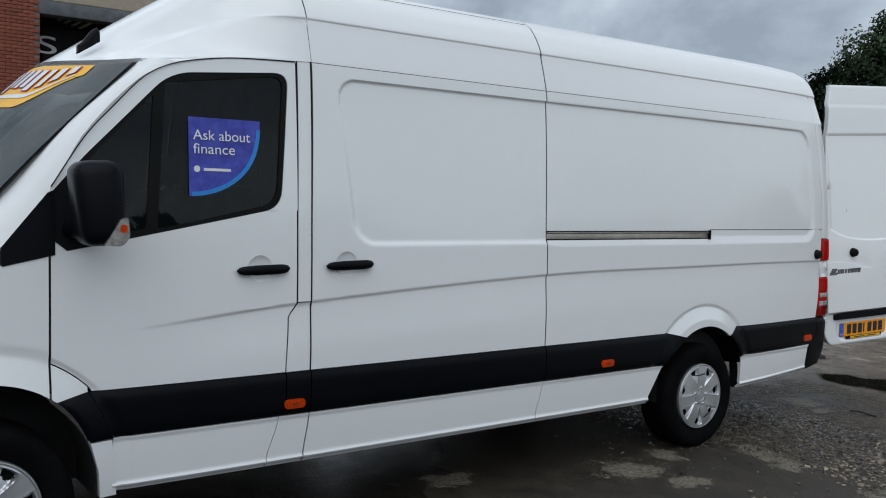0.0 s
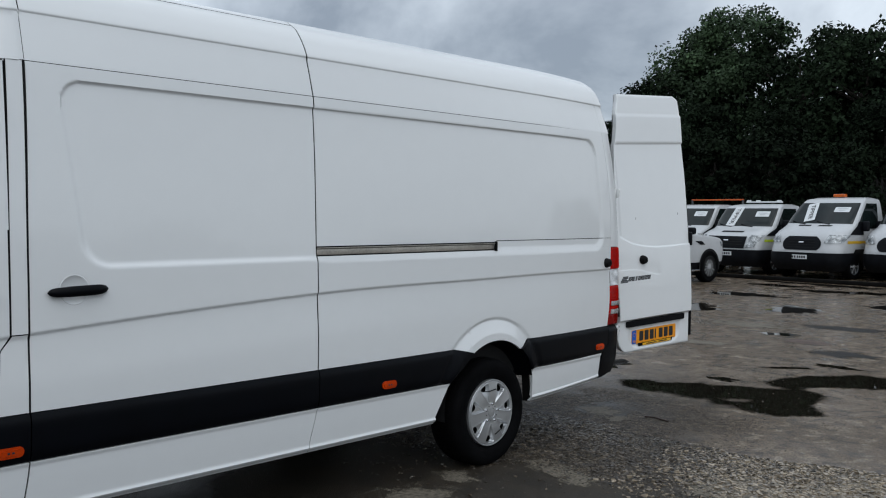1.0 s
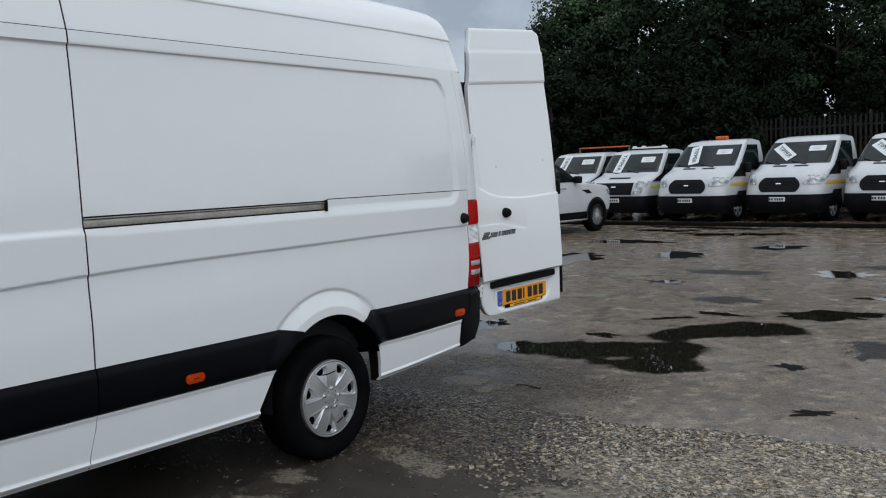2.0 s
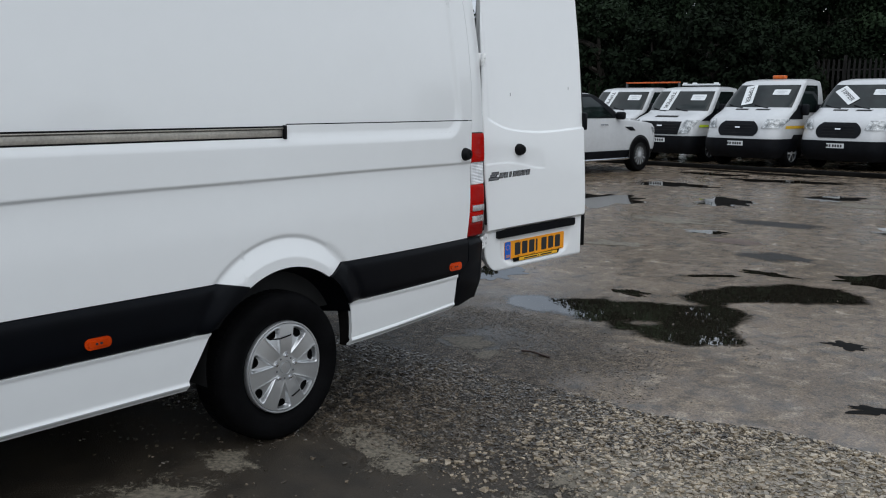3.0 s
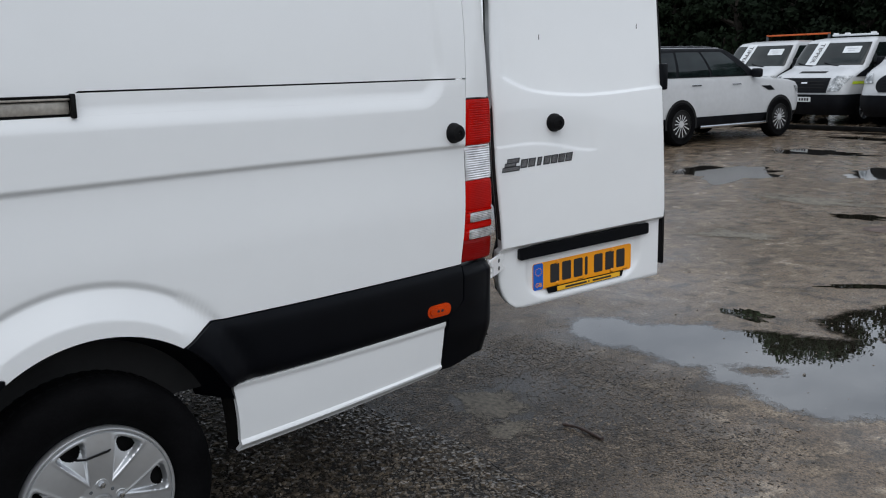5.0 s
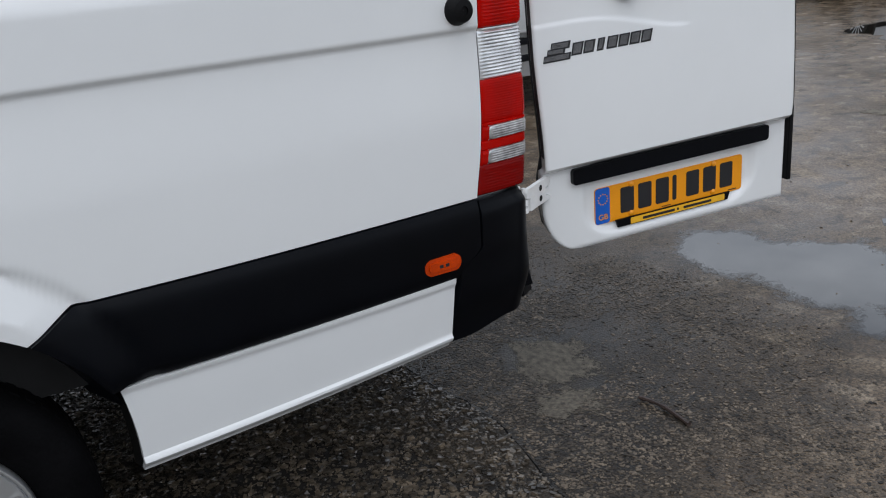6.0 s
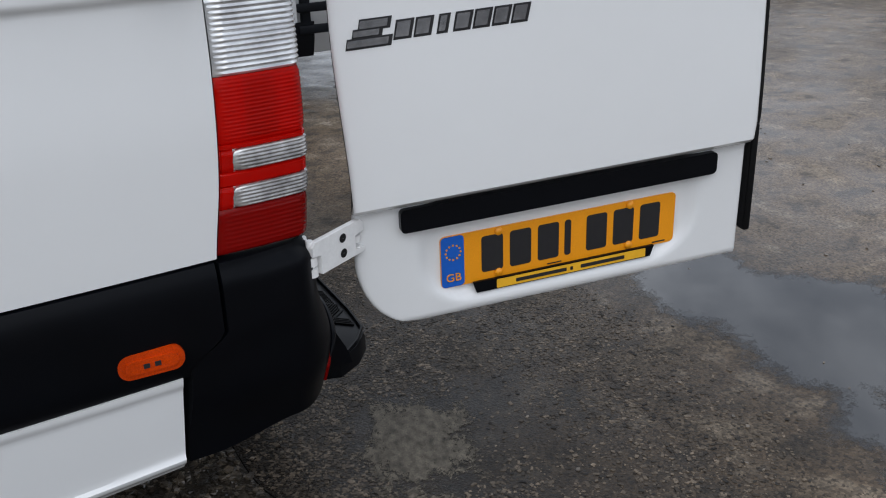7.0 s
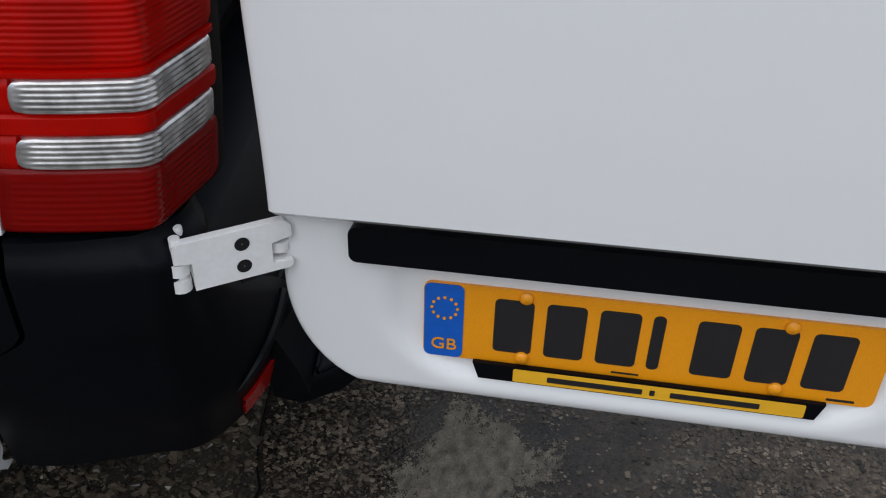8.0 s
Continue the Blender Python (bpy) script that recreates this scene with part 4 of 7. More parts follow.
part("windscreen", sheet(lambda u, v: screen(u, 0.02 + 0.97 * v), span(0.012, 0.988, 40), span(0, 1, 24)), SCREEN, van, "curved windscreen reflecting the sky")
bm = sheet(lambda u, v: screen(v, 0.02 + 0.97 * u) + Vector((0.006, 0, -0.004)), span(0, 1, 24), span(0.008, 0.040, 3))
sheet(lambda u, v: screen(u, v) + Vector((0.006, 0, -0.004)), span(0.01, 0.99, 40), span(0.015, 0.05, 3), bm)
sheet(lambda u, v: screen(v, 0.02 + 0.97 * u) + Vector((0.006, 0, -0.004)), span(0, 1, 24), span(0.96, 0.992, 3), bm)
part("screen_border", bm, RUBBER, van)
# sun strip along the top of the windscreen
part("sun_strip", sheet(lambda u, v: screen(u, 0.03 + v * (0.05 + 0.17 * smooth_step(0.12, 0.30, u))) + Vector((-0.002, 0, 0.002)), span(0.13, 0.95, 40), span(0, 1, 5)), YELLOW2, van, "yellow and red sun strip on the windscreen")
strip_on = lambda u, v, out=0.004: screen(u, 0.03 + v * (0.05 + 0.17 * smooth_step(0.12, 0.30, u))) + Vector((-out, 0, out))
part("strip_band", sheet(lambda u, v: strip_on(u, 0.70 + 0.09 * v), span(0.16, 0.95, 40), span(0, 1, 3)), WHITEINK, van)
rnd = random.Random(4)
for k in range(17):
    u0, w = 0.17 + 0.045 * k, 0.020 + 0.012 * rnd.random()
    tall = rnd.uniform(0.38, 0.52)
    part("strip_mark", sheet(lambda u, v: strip_on(u0 - 0.004 + (w + 0.008) * u, 0.11 + (tall + 0.04) * v), span(0, 1, 4), span(0, 1, 3)), REDPRINT, van)
    part("strip_mark", sheet(lambda u, v: strip_on(u0 + w * u, 0.13 + tall * v, 0.006), span(0, 1, 4), span(0, 1, 3)), WHITEINK, van)

P_LINE = ((0.0, -4.66, 1.21), (0.2, -4.405, 1.445), (0.36, -4.242, 1.587), (0.55, -4.026, 1.846), (0.8, -3.817, 2.053), (1.0, -3.688, 2.180))
Q_LINE = ((0.0, -4.51, 1.29), (0.2, -4.264, 1.381), (0.36, -4.082, 1.602), (0.55, -3.948, 1.842), (0.8, -3.720, 2.090), (1.0, -3.548, 2.176))


def pillar(t, s):
    p = Vector((curve_through(t, [(a, b) for a, b, _ in P_LINE]), 0.135 + 0.03 * (1 - t), curve_through(t, [(a, c) for a, _, c in P_LINE])))
    qx, qz = curve_through(t, [(a, b) for a, b, _ in Q_LINE]), curve_through(t, [(a, c) for a, _, c in Q_LINE])
    q = skin(qx, qz, 0.0)
    m = p.lerp(q, s)
    return m + Vector((-0.012, -0.016, 0.008)) * math.sin(math.pi * s)


part("windscreen_pillar", sheet(pillar, span(0, 1, 40), span(0, 1, 9), rim=(0.012, 0.016, -0.008)), WHITE, van)
part("windscreen_pillar", sheet(lambda t, s: Vector((pillar(t, s).x, VAN_WIDTH - pillar(t, s).y, pillar(t, s).z)), span(0, 1, 30), span(0, 1, 6)), WHITE, van)
# roof edge between the pillar and the door top
part("door_gutter", sheet(lambda u, v: Vector((-3.68 + 0.755 * u, 0, 0)).lerp(Vector((-3.55 + 0.625 * u, 0, 0)), v) + Vector((0, (0.118 - 0.044 * u) * (1 - v) + side_y(-3.5 + 0.6 * u, 2.22) * v, (2.183 + 0.062 * u) * (1 - v) + curve_through(-3.55 + 0.625 * u, ((-3.62, 2.148), (-3.55, 2.175), (-3.51, 2.188), (-3.32, 2.221), (-2.98, 2.241), (-2.9, 2.243))) * v)), span(0, 1, 24), span(0, 1, 4)), WHITE, van)


def wing_top(x):
    return curve_through(x, ((-5.28, 0.98), (-5.0, 1.12), (-4.6, 1.24), (-4.25, 1.315), (-4.08, 1.355)))


def wing_low(x):
    d = 0.425**2 - (x + 4.325) ** 2
    return max(0.60, 0.43 + math.sqrt(d)) if d > 0 else 0.60


column_panel("front_wing", -5.22, -4.086, lambda x: front_arch(x) if x > -3.9 else wing_low(x), wing_top, WHITE, van, 70, 24)
# the arch piece under the door corner
column_panel("wheel_arch", -4.077, -3.936, lambda x: 0.43 + math.sqrt(0.425**2 - (x + 4.325) ** 2) if x < -4.055 else 0.762 + (x + 4.055) * 0.24, lambda x: front_arch(x) - 0.006, WHITE, van, 18, 10)
bonnet = lambda u, v: Vector((-4.86 - 0.42 * u + 0.32 * ((2 * v - 1) ** 2) * (1 - u * 0.7), 0.19 + (VAN_WIDTH - 0.38) * v, 1.275 - 0.27 * u**1.6 + 0.03 * math.sin(math.pi * v)))
part("bonnet", sheet(bonnet, span(0, 1, 12), span(0, 1, 24), rim=(0, 0, -0.03)), WHITE, van)
for side in (0, 1):
    part("bonnet_edge", sheet(lambda u, v, side=side: (lambda p: Vector((p.x, p.y if not side else VAN_WIDTH - p.y, p.z)))(Vector((-4.45 - 0.75 * u, side_y(-4.45 - 0.75 * u, 1.1) * (1 - v) + (0.20 + 0.0 * u) * v, wing_top(-4.45 - 0.75 * u) * (1 - v) + (1.285 - 0.27 * u**1.6) * v))), span(0, 1, 12), span(0, 1, 4)), WHITE, van)
part("front_bumper", sheet(lambda a, z: Vector((-5.02 - 0.30 * math.cos(a) ** 0.6 if abs(a) < 1.55 else -5.02, 0.995 + 0.93 * math.sin(a), z)), span(-1.56, 1.56, 24), [0.28, 0.36, 0.50, 0.60], rim=(0.1, 0, 0)), BLACK, van)
part("grille", sheet(lambda u, v: Vector((-5.27 + 0.10 * abs(2 * u - 1) ** 2 + 0.05 * v, 0.45 + 1.09 * u, 0.62 + 0.38 * v)), span(0, 1, 12), span(0, 1, 6), rim=(0.05, 0, 0)), BLACK, van)
for y in (0.33, 1.66):
    part("headlamp", sheet(lambda u, v, y=y: Vector((-5.20 + 0.18 * abs((y + 0.3 * (u - 0.5)) - 0.995) ** 2 + 0.08 * v, y + 0.30 * (u - 0.5), 0.70 + 0.34 * v)), span(0, 1, 6), span(0, 1, 6), rim=(0.05, 0, 0)), LAMPGLASS, van)

# door mirror
mirror = part("door_mirror", box((0.185, 0.235, 0.325), (0, 0, 0), 0.055, 4), BLACK, van, "black plastic door mirror with clear indicator")
for v in mirror.data.vertices:
    k = v.co.z / 0.325 + 0.5
    v.co.x *= 0.86 + 0.2 * k if v.co.x < 0 else 0.92 + 0.08 * k
    v.co.y *= 1.0 - 0.12 * k
mirror.matrix_world = pose(-3.958, -0.190, 1.566, 0, -3, -4)
part("mirror_arm", tube([(-4.00, 0.07, 1.46), (-3.98, -0.02, 1.455), (-3.96, -0.12, 1.46)], 0.045, 10), BLACK, van)
lamp_shape = round_corners([(-3.962, 1.408, 0.014), (-3.895, 1.404, 0.020), (-3.868, 1.440, 0.016), (-3.876, 1.514, 0.010), (-3.904, 1.508, 0.014)])
part("mirror_lamp_tray", prism(lamp_shape, -0.014, lambda a, b, c: Vector((a, -0.288 + c, b))), MIRRORED, van, "clear indicator lens in the mirror")
part("mirror_lamp", prism(lamp_shape, -0.010, lambda a, b, c: Vector((a, -0.304 + c, b)), bevel=0.003), CLEARBAR, van)
part("mirror_bulb", prism(rounded(0.026, 0.030, 0.008, 4), -0.004, lambda a, b, c: Vector((-3.893 + a, -0.3125 + c, 1.472 + b))), ORANGE, van)

# cab interior
part("dashboard", box((0.55, 1.7, 0.35), (-4.15, 0.995, 1.12), 0.08, 3), CABDARK, van)
for y in (0.42, 1.0, 1.55):
    part("cab_seat", box((0.46, 0.46, 0.16), (-3.45, y, 0.98), 0.05, 3), CABDARK, van)
    part("seat_back", box((0.15, 0.46, 0.62), (-3.20, y, 1.32), 0.05, 3, turn=pose(0, 0, 0, 0, 12, 0)), CABDARK, van)
    part("head_rest", box((0.10, 0.26, 0.18), (-3.10, y, 1.74), 0.04, 3), CABDARK, van)
part("steering_wheel", lathe([(0.185, 0.0), (0.2, 0.012), (0.215, 0), (0.2, -0.012), (0.185, 0.0)], 28, lambda r, d, a: Vector((-3.83, 1.5, 1.30)) + Matrix.Rotation(radians(-62), 3, "Y") @ Vector((r * math.cos(a), r * math.sin(a), d))), CABDARK, van)
part("bulkhead", box((0.03, 1.72, 1.74), (-2.90, 0.995, 1.45)), CABDARK, van)

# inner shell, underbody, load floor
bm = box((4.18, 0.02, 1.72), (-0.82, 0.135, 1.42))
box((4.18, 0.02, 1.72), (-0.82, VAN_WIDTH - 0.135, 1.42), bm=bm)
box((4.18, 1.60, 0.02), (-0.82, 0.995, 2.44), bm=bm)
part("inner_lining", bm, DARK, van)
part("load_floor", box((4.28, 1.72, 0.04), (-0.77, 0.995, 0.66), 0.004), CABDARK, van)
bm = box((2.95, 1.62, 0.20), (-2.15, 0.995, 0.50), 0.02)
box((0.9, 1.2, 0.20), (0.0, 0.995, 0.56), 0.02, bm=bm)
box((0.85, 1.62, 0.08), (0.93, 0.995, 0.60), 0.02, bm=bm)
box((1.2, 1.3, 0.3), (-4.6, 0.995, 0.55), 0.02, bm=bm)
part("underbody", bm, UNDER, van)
bm = tube([(0.0, 0.30, 0.345), (0.0, 1.69, 0.345)], 0.055, 12)
tube([(-1.5, 0.995, 0.36), (-0.1, 0.995, 0.36)], 0.04, 10, bm)
part("axle", bm, UNDER, van)


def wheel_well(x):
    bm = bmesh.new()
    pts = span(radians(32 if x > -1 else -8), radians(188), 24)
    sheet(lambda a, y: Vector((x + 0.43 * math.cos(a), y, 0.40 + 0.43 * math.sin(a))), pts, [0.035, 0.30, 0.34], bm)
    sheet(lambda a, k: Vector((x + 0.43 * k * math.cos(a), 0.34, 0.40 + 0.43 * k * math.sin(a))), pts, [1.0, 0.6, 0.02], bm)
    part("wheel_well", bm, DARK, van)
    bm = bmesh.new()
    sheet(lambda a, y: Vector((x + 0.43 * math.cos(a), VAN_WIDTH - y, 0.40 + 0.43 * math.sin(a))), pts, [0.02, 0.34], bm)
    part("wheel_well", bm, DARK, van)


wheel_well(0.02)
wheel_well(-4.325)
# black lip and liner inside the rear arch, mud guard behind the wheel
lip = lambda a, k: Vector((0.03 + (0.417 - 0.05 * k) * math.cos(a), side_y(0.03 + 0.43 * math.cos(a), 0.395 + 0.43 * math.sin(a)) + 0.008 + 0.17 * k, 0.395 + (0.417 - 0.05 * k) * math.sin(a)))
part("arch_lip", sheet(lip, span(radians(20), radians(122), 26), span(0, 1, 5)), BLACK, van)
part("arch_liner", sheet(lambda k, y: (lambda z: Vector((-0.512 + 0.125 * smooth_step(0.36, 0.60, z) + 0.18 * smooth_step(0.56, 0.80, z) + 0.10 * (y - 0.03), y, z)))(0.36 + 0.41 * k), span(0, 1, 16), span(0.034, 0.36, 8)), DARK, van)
part("mud_guard", sheet(lambda v, s: Vector((0.420 - 0.012 * s + 0.024 * (1 - (1 - min(1, max(0, (0.585 - v) / 0.20))) ** 2), 0.050 + 0.05 * s, v)), span(0.350, 0.575, 8), span(0, 1, 4), rim=(0.01, 0, 0)), UNDER, van, "dirty mud guard")


# ---- wheels ----
def wheel_at(cx, cy, cz, flip=1):
    """A steel wheel with tyre and a seven-spoke plastic cover, facing the near side."""
    P = lambda r, d, a: Vector((cx + r * math.cos(a), cy + flip * d, cz + r * math.sin(a)))
    w = part("wheel", lathe([(0.212, 0.012), (0.208, 0.035), (0.195, 0.06), (0.12, 0.065), (0.001, 0.065)], 48, P), DARK, van, "black tyre with a silver seven-spoke wheel cover")
    tread = [(0.212, 0.030), (0.222, 0.012), (0.250, -0.004), (0.290, -0.010), (0.318, -0.006), (0.335, 0.008), (0.3445, 0.030), (0.347, 0.06), (0.347, 0.19), (0.335, 0.22), (0.28, 0.235), (0.2, 0.23)]
    part("tyre", lathe(tread, 72, P), TYRE, w, "worn black tyre")
    bm = bmesh.new()
    for k in range(60):
        a = 2 * math.pi * k / 60
        for d0, d1 in ((0.052, 0.085), (0.095, 0.125), (0.14, 0.18)):
            vs = [P(r, d, a + da) for r, d, da in ((0.346, d0, 0), (0.346, d1, 0), (0.346, d1, 0.07), (0.346, d0, 0.07), (0.349, d0 + 0.004, 0.008), (0.349, d1, 0.008), (0.349, d1, 0.062), (0.349, d0 + 0.004, 0.062))]
            vs = [bm.verts.new(v) for v in vs]
            for f in ((4, 5, 6, 7), (0, 1, 5, 4), (1, 2, 6, 5), (2, 3, 7, 6), (3, 0, 4, 7)):
                bm.faces.new([vs[i] for i in f])
    part("tread_block", bm, TYRE, w, smooth=False)
    # one dished cover with seven pressed pockets, each with a hole near the rim
    fine_ = 52 if flip > 0 and cx > -1 else 28
    n, per, rings = 7, fine_, [0.050 + 0.152 * k / fine_ for k in range(fine_ + 1)] + [0.2045, 0.207, 0.210, 0.213, 0.2155, 0.2165, 0.2165]
    lip = [0.002, -0.003, -0.004, -0.003, 0.001, 0.012, 0.03]
    bm = bmesh.new()
    grid = []
    for i, r in enumerate(rings):
        row = []
        for j in range(n * per):
            a = (j / per % 1 - 0.5) * 2 * math.pi / n
            side, out = 0.37 * (r * math.cos(a) - 0.068) - abs(r * math.sin(a)), 0.194 - r
            h = max(0.016 - abs(side - out), 0) / 0.016
            inner = min(side, out) - h * h * 0.004
            d = -0.004 - 0.004 * math.sin(math.pi * (r - 0.05) / 0.15) + smooth_step(0, 0.008, inner) * (0.006 + 0.020 * max(0, (r - 0.07) / 0.12) ** 1.2)
            d -= 0.0012 * math.exp(-((inner + 0.003) / 0.0035) ** 2)
            if i > fine_:
                d = lip[i - fine_ - 1]
            row.append(bm.verts.new(P(r, d, radians(86) + 2 * math.pi * (j / per) / n)))
        grid.append(row)
    for i in range(len(rings) - 1):
        for j in range(n * per):
            r = 0.5 * (rings[i] + rings[i + 1])
            a = ((j + 0.5) / per % 1 - 0.5) * 2 * math.pi / n
            if ((r * math.cos(a) - 0.169) / 0.0195) ** 2 + ((r * math.sin(a) + 0.003) / (0.0195 + 0.40 * max(0.0, r * math.cos(a) - 0.150))) ** 2 < 1:
                continue
            j2 = (j + 1) % (n * per)
            bm.faces.new((grid[i][j], grid[i][j2], grid[i + 1][j2], grid[i + 1][j]))
    part("wheel_cover", bm, ALLOY, w, "silver plastic wheel cover")
    part("hub", lathe([(0.080, 0.004), (0.072, -0.005), (0.034, -0.007), (0.031, -0.002), (0.028, -0.002), (0.026, -0.008), (0.001, -0.009)], 40, P), ALLOY, w)
    for k in range(5):
        a = radians(84) + 2 * math.pi * k / 5
        c = P(0.057, 0, a)
        ring = lambda r, d, t, c=c: c + Vector((r * math.cos(t), flip * d, r * math.sin(t)))
        nut = part("wheel_nut", lathe([(0.0105, -0.002), (0.0102, -0.010), (0.0080, -0.0130), (0.0040, -0.0140), (0.0005, -0.0142)], 6, ring), CHROME, w)
        part("nut_well", lathe([(0.0180, -0.0052), (0.0165, -0.0068), (0.0150, -0.0066), (0.0138, -0.0040)], 20, ring), ALLOY, nut)
        part("nut_well", lathe([(0.0140, -0.0050), (0.0005, -0.0046)], 14, ring), DARK, nut)
        c2 = P(0.050, 0, a + math.pi / 5)
        part("dimple", lathe([(0.0052, -0.0062), (0.0040, -0.0072), (0.0005, -0.0070)], 10, lambda r, d, t, c2=c2: c2 + Vector((r * math.cos(t), flip * d, r * math.sin(t)))), GREYSTEEL, w)
    if flip > 0 and cx > -1:
        # cable ties that hold the cover to the rim
        for (ax, az), (bx, bz) in (((-0.056, 0.140), (0.056, 0.152)), ((0.022, -0.150), (0.093, -0.118))):
            A, B = Vector((cx + ax, cy, cz + az)), Vector((cx + bx, cy, cz + bz))
            mid = (A + B) / 2
            deep, proud = Vector((0, 0.030, 0)), Vector((0, -0.0115, 0))
            part("cable_tie", tube([A + deep, A.lerp(B, 0.06) + Vector((0, 0.006, 0)), A.lerp(B, 0.22) + proud, mid + proud, A.lerp(B, 0.78) + proud, A.lerp(B, 0.94) + Vector((0, 0.006, 0)), B + deep], 0.0032, 6), RUBBER, w, "black cable tie")
    return w


wheel_at(0.0, 0.012, 0.345)
wheel_at(-4.325, 0.012, 0.345)
wheel_at(0.0, VAN_WIDTH - 0.012, 0.345, -1)
wheel_at(-4.325, VAN_WIDTH - 0.012, 0.345, -1)

# far side of the van
def far_low(x):
    for wx in (0.02, -4.325):
        d = 0.43**2 - (x - wx) ** 2
        if d > 0:
            return max(0.37, 0.40 + math.sqrt(d))
    return 0.37


part("far_side", sheet(lambda x, v: (lambda z: Vector((x, VAN_WIDTH - side_y(x, z), z)))(far_low(x) + (min(2.258, belt(x) - 0.02 if x < -2.95 else 2.258) - far_low(x)) * v), span(-5.2, 1.40, 160), span(0, 1, 50), rim=(0, -0.02, 0)), WHITE, van)
face_with_holes("far_window", fine(WIN), [], lambda x, z: (lambda p: Vector((p.x, VAN_WIDTH - p.y, p.z)))(skin(x, z)), WINDOW, van, None)
face_with_holes("far_door_frame", door_outer, [win_hole], lambda x, z: (lambda p: Vector((p.x, VAN_WIDTH - p.y, p.z)))(skin(x, z)), WHITE, van, None)
part("far_pillar", sheet(lambda x, z: Vector((x, VAN_WIDTH - side_y(x, z), z)), span(-2.97, -2.90, 3), span(1.5, 2.26, 10)), WHITE, van)


# ---- tail: pillar, lamps, bumper ----
def tail_section(z):
    """The plan of the rear corner at a height: flank, rounded corner, rear face."""
    x0 = tail_x(z) + 0.0012
    y0 = side_y(tail_x(z), z)
    xe = curve_through(z, REAR_LINE)
    return x0, y0, xe


def tail_plan(z, s, wide=0.115, shrink=0.0, r=0.03):
    """s: 0 at the seam, 0.55 at the corner, 1 on the rear face."""
    x0, y0, xe = tail_section(z)
    dx = xe - x0
    if s < 0.5:
        t = s / 0.5
        x, y = x0 + (dx - r) * t, y0 + 0.012 * t * t
    elif s < 0.66:
        a = (s - 0.5) / 0.16 * math.pi / 2
        x, y = x0 + dx - r + r * math.sin(a), y0 + 0.012 + r * (1 - math.cos(a))
    else:
        t = (s - 0.66) / 0.34
        x, y = x0 + dx + 0.030 * t, y0 + 0.012 + r + wide * t
    return Vector((x, y + shrink, z))


part("rear_pillar", sheet(lambda z, s: tail_plan(z, s, 0.05), span(1.388, GUTTER, 40), span(0, 1, 22), rim=(0, 0.02, 0)), WHITE, van)


def roof_tail(s, t):
    y, z = roof_point(s)
    low = min(z, 2.75)
    x0 = tail_x(low) + 0.0145
    z -= 0.014 * smooth_step(2.4, 2.7, z)
    length = curve_through(low, REAR_LINE) + 0.012 - x0
    x = x0 + length * math.sin(min(1.0, 0.75 * t + 0.25 * t * t) * math.pi / 2)
    yin = 0.040 * (1 - 0.6 * smooth_step(2.4, 2.6, z)) + 0.012 * t + 0.045 * smooth_step(0.62, 1.0, t)
    y = y + yin if s <= 1 else y - yin
    return Vector((x, y, z - 0.030 * smooth_step(0.45, 1.0, t) * smooth_step(2.45, 2.68, z)))


part("roof_rear_edge", sheet(roof_tail, span(0, 2, 67), span(0, 1, 8), rim=(-0.02, 0, -0.01)), WHITE, van)
part("rear_header", box((0.05, 1.36, 0.10), (1.375, 0.995, 2.55), 0.02), WHITE, van)
part("far_rear_pillar", sheet(lambda z, s: (lambda p: Vector((p.x, VAN_WIDTH - p.y, p.z)))(tail_plan(z, s, 0.05)), span(0.80, GUTTER, 20), span(0, 1, 14), rim=(0, -0.02, 0)), WHITE, van)
part("pillar_inside", sheet(lambda z, y: Vector((tail_x(z) + 0.045, y, z)), span(0.60, 2.20, 24), span(0.16, 0.26, 4), rim=(-0.08, 0, 0)), CABDARK, van)

# tail lamp: a black tray, a bright reflector with bulb cups, and stacked lenses over it
LR = 0.024
lamp = part("tail_lamp", sheet(lambda z, s: tail_plan(z, s, 0.105, 0.010, LR), span(0.793, 1.384, 20), span(0.0, 1, 20), rim=(0.0, 0.03, 0)), RUBBER, van, "tall red and clear tail lamp")
S0, S1 = 0.0, 0.985


def face_way(s):
    return Vector((0, -1, 0)).lerp(Vector((1, 0, 0)), smooth_step(0.46, 0.70, s)).normalized()


def lens(name, z0, z1, mat, s0=S0, s1=S1, out=0.0, ribs=0, nz=None, depth=0.0022, round_end=0.0, under=0.0):
    def fn(z, s):
        k = (z - z0) / (z1 - z0)
        border = smooth_step(s0 + 0.02, s0 + 0.08, s) * smooth_step(s1 - 0.02, s1 - 0.08, s)
        s += round_end * (1 - math.sqrt(max(0.0, 1 - (2 * k - 1) ** 2))) * (s1 - s) / (s1 - s0)
        p = tail_plan(z, s, 0.105, 0.0, LR)
        edge = 0.004 * (abs(2 * k - 1) ** 8) + 0.002 * (1 if border == 0 and s < s0 + 0.01 + round_end else 0)
        wave = border * depth * (0.5 - 0.5 * math.cos(2 * math.pi * ribs * k)) if ribs else 0
        return p + face_way(s) * (0.003 + out - edge + wave - under)

    return part(name, sheet(fn, span(z0, z1, nz or max(8, ribs * 6)), span(s0, s1, 40), rim=(0, 0.010, 0)), mat, lamp)


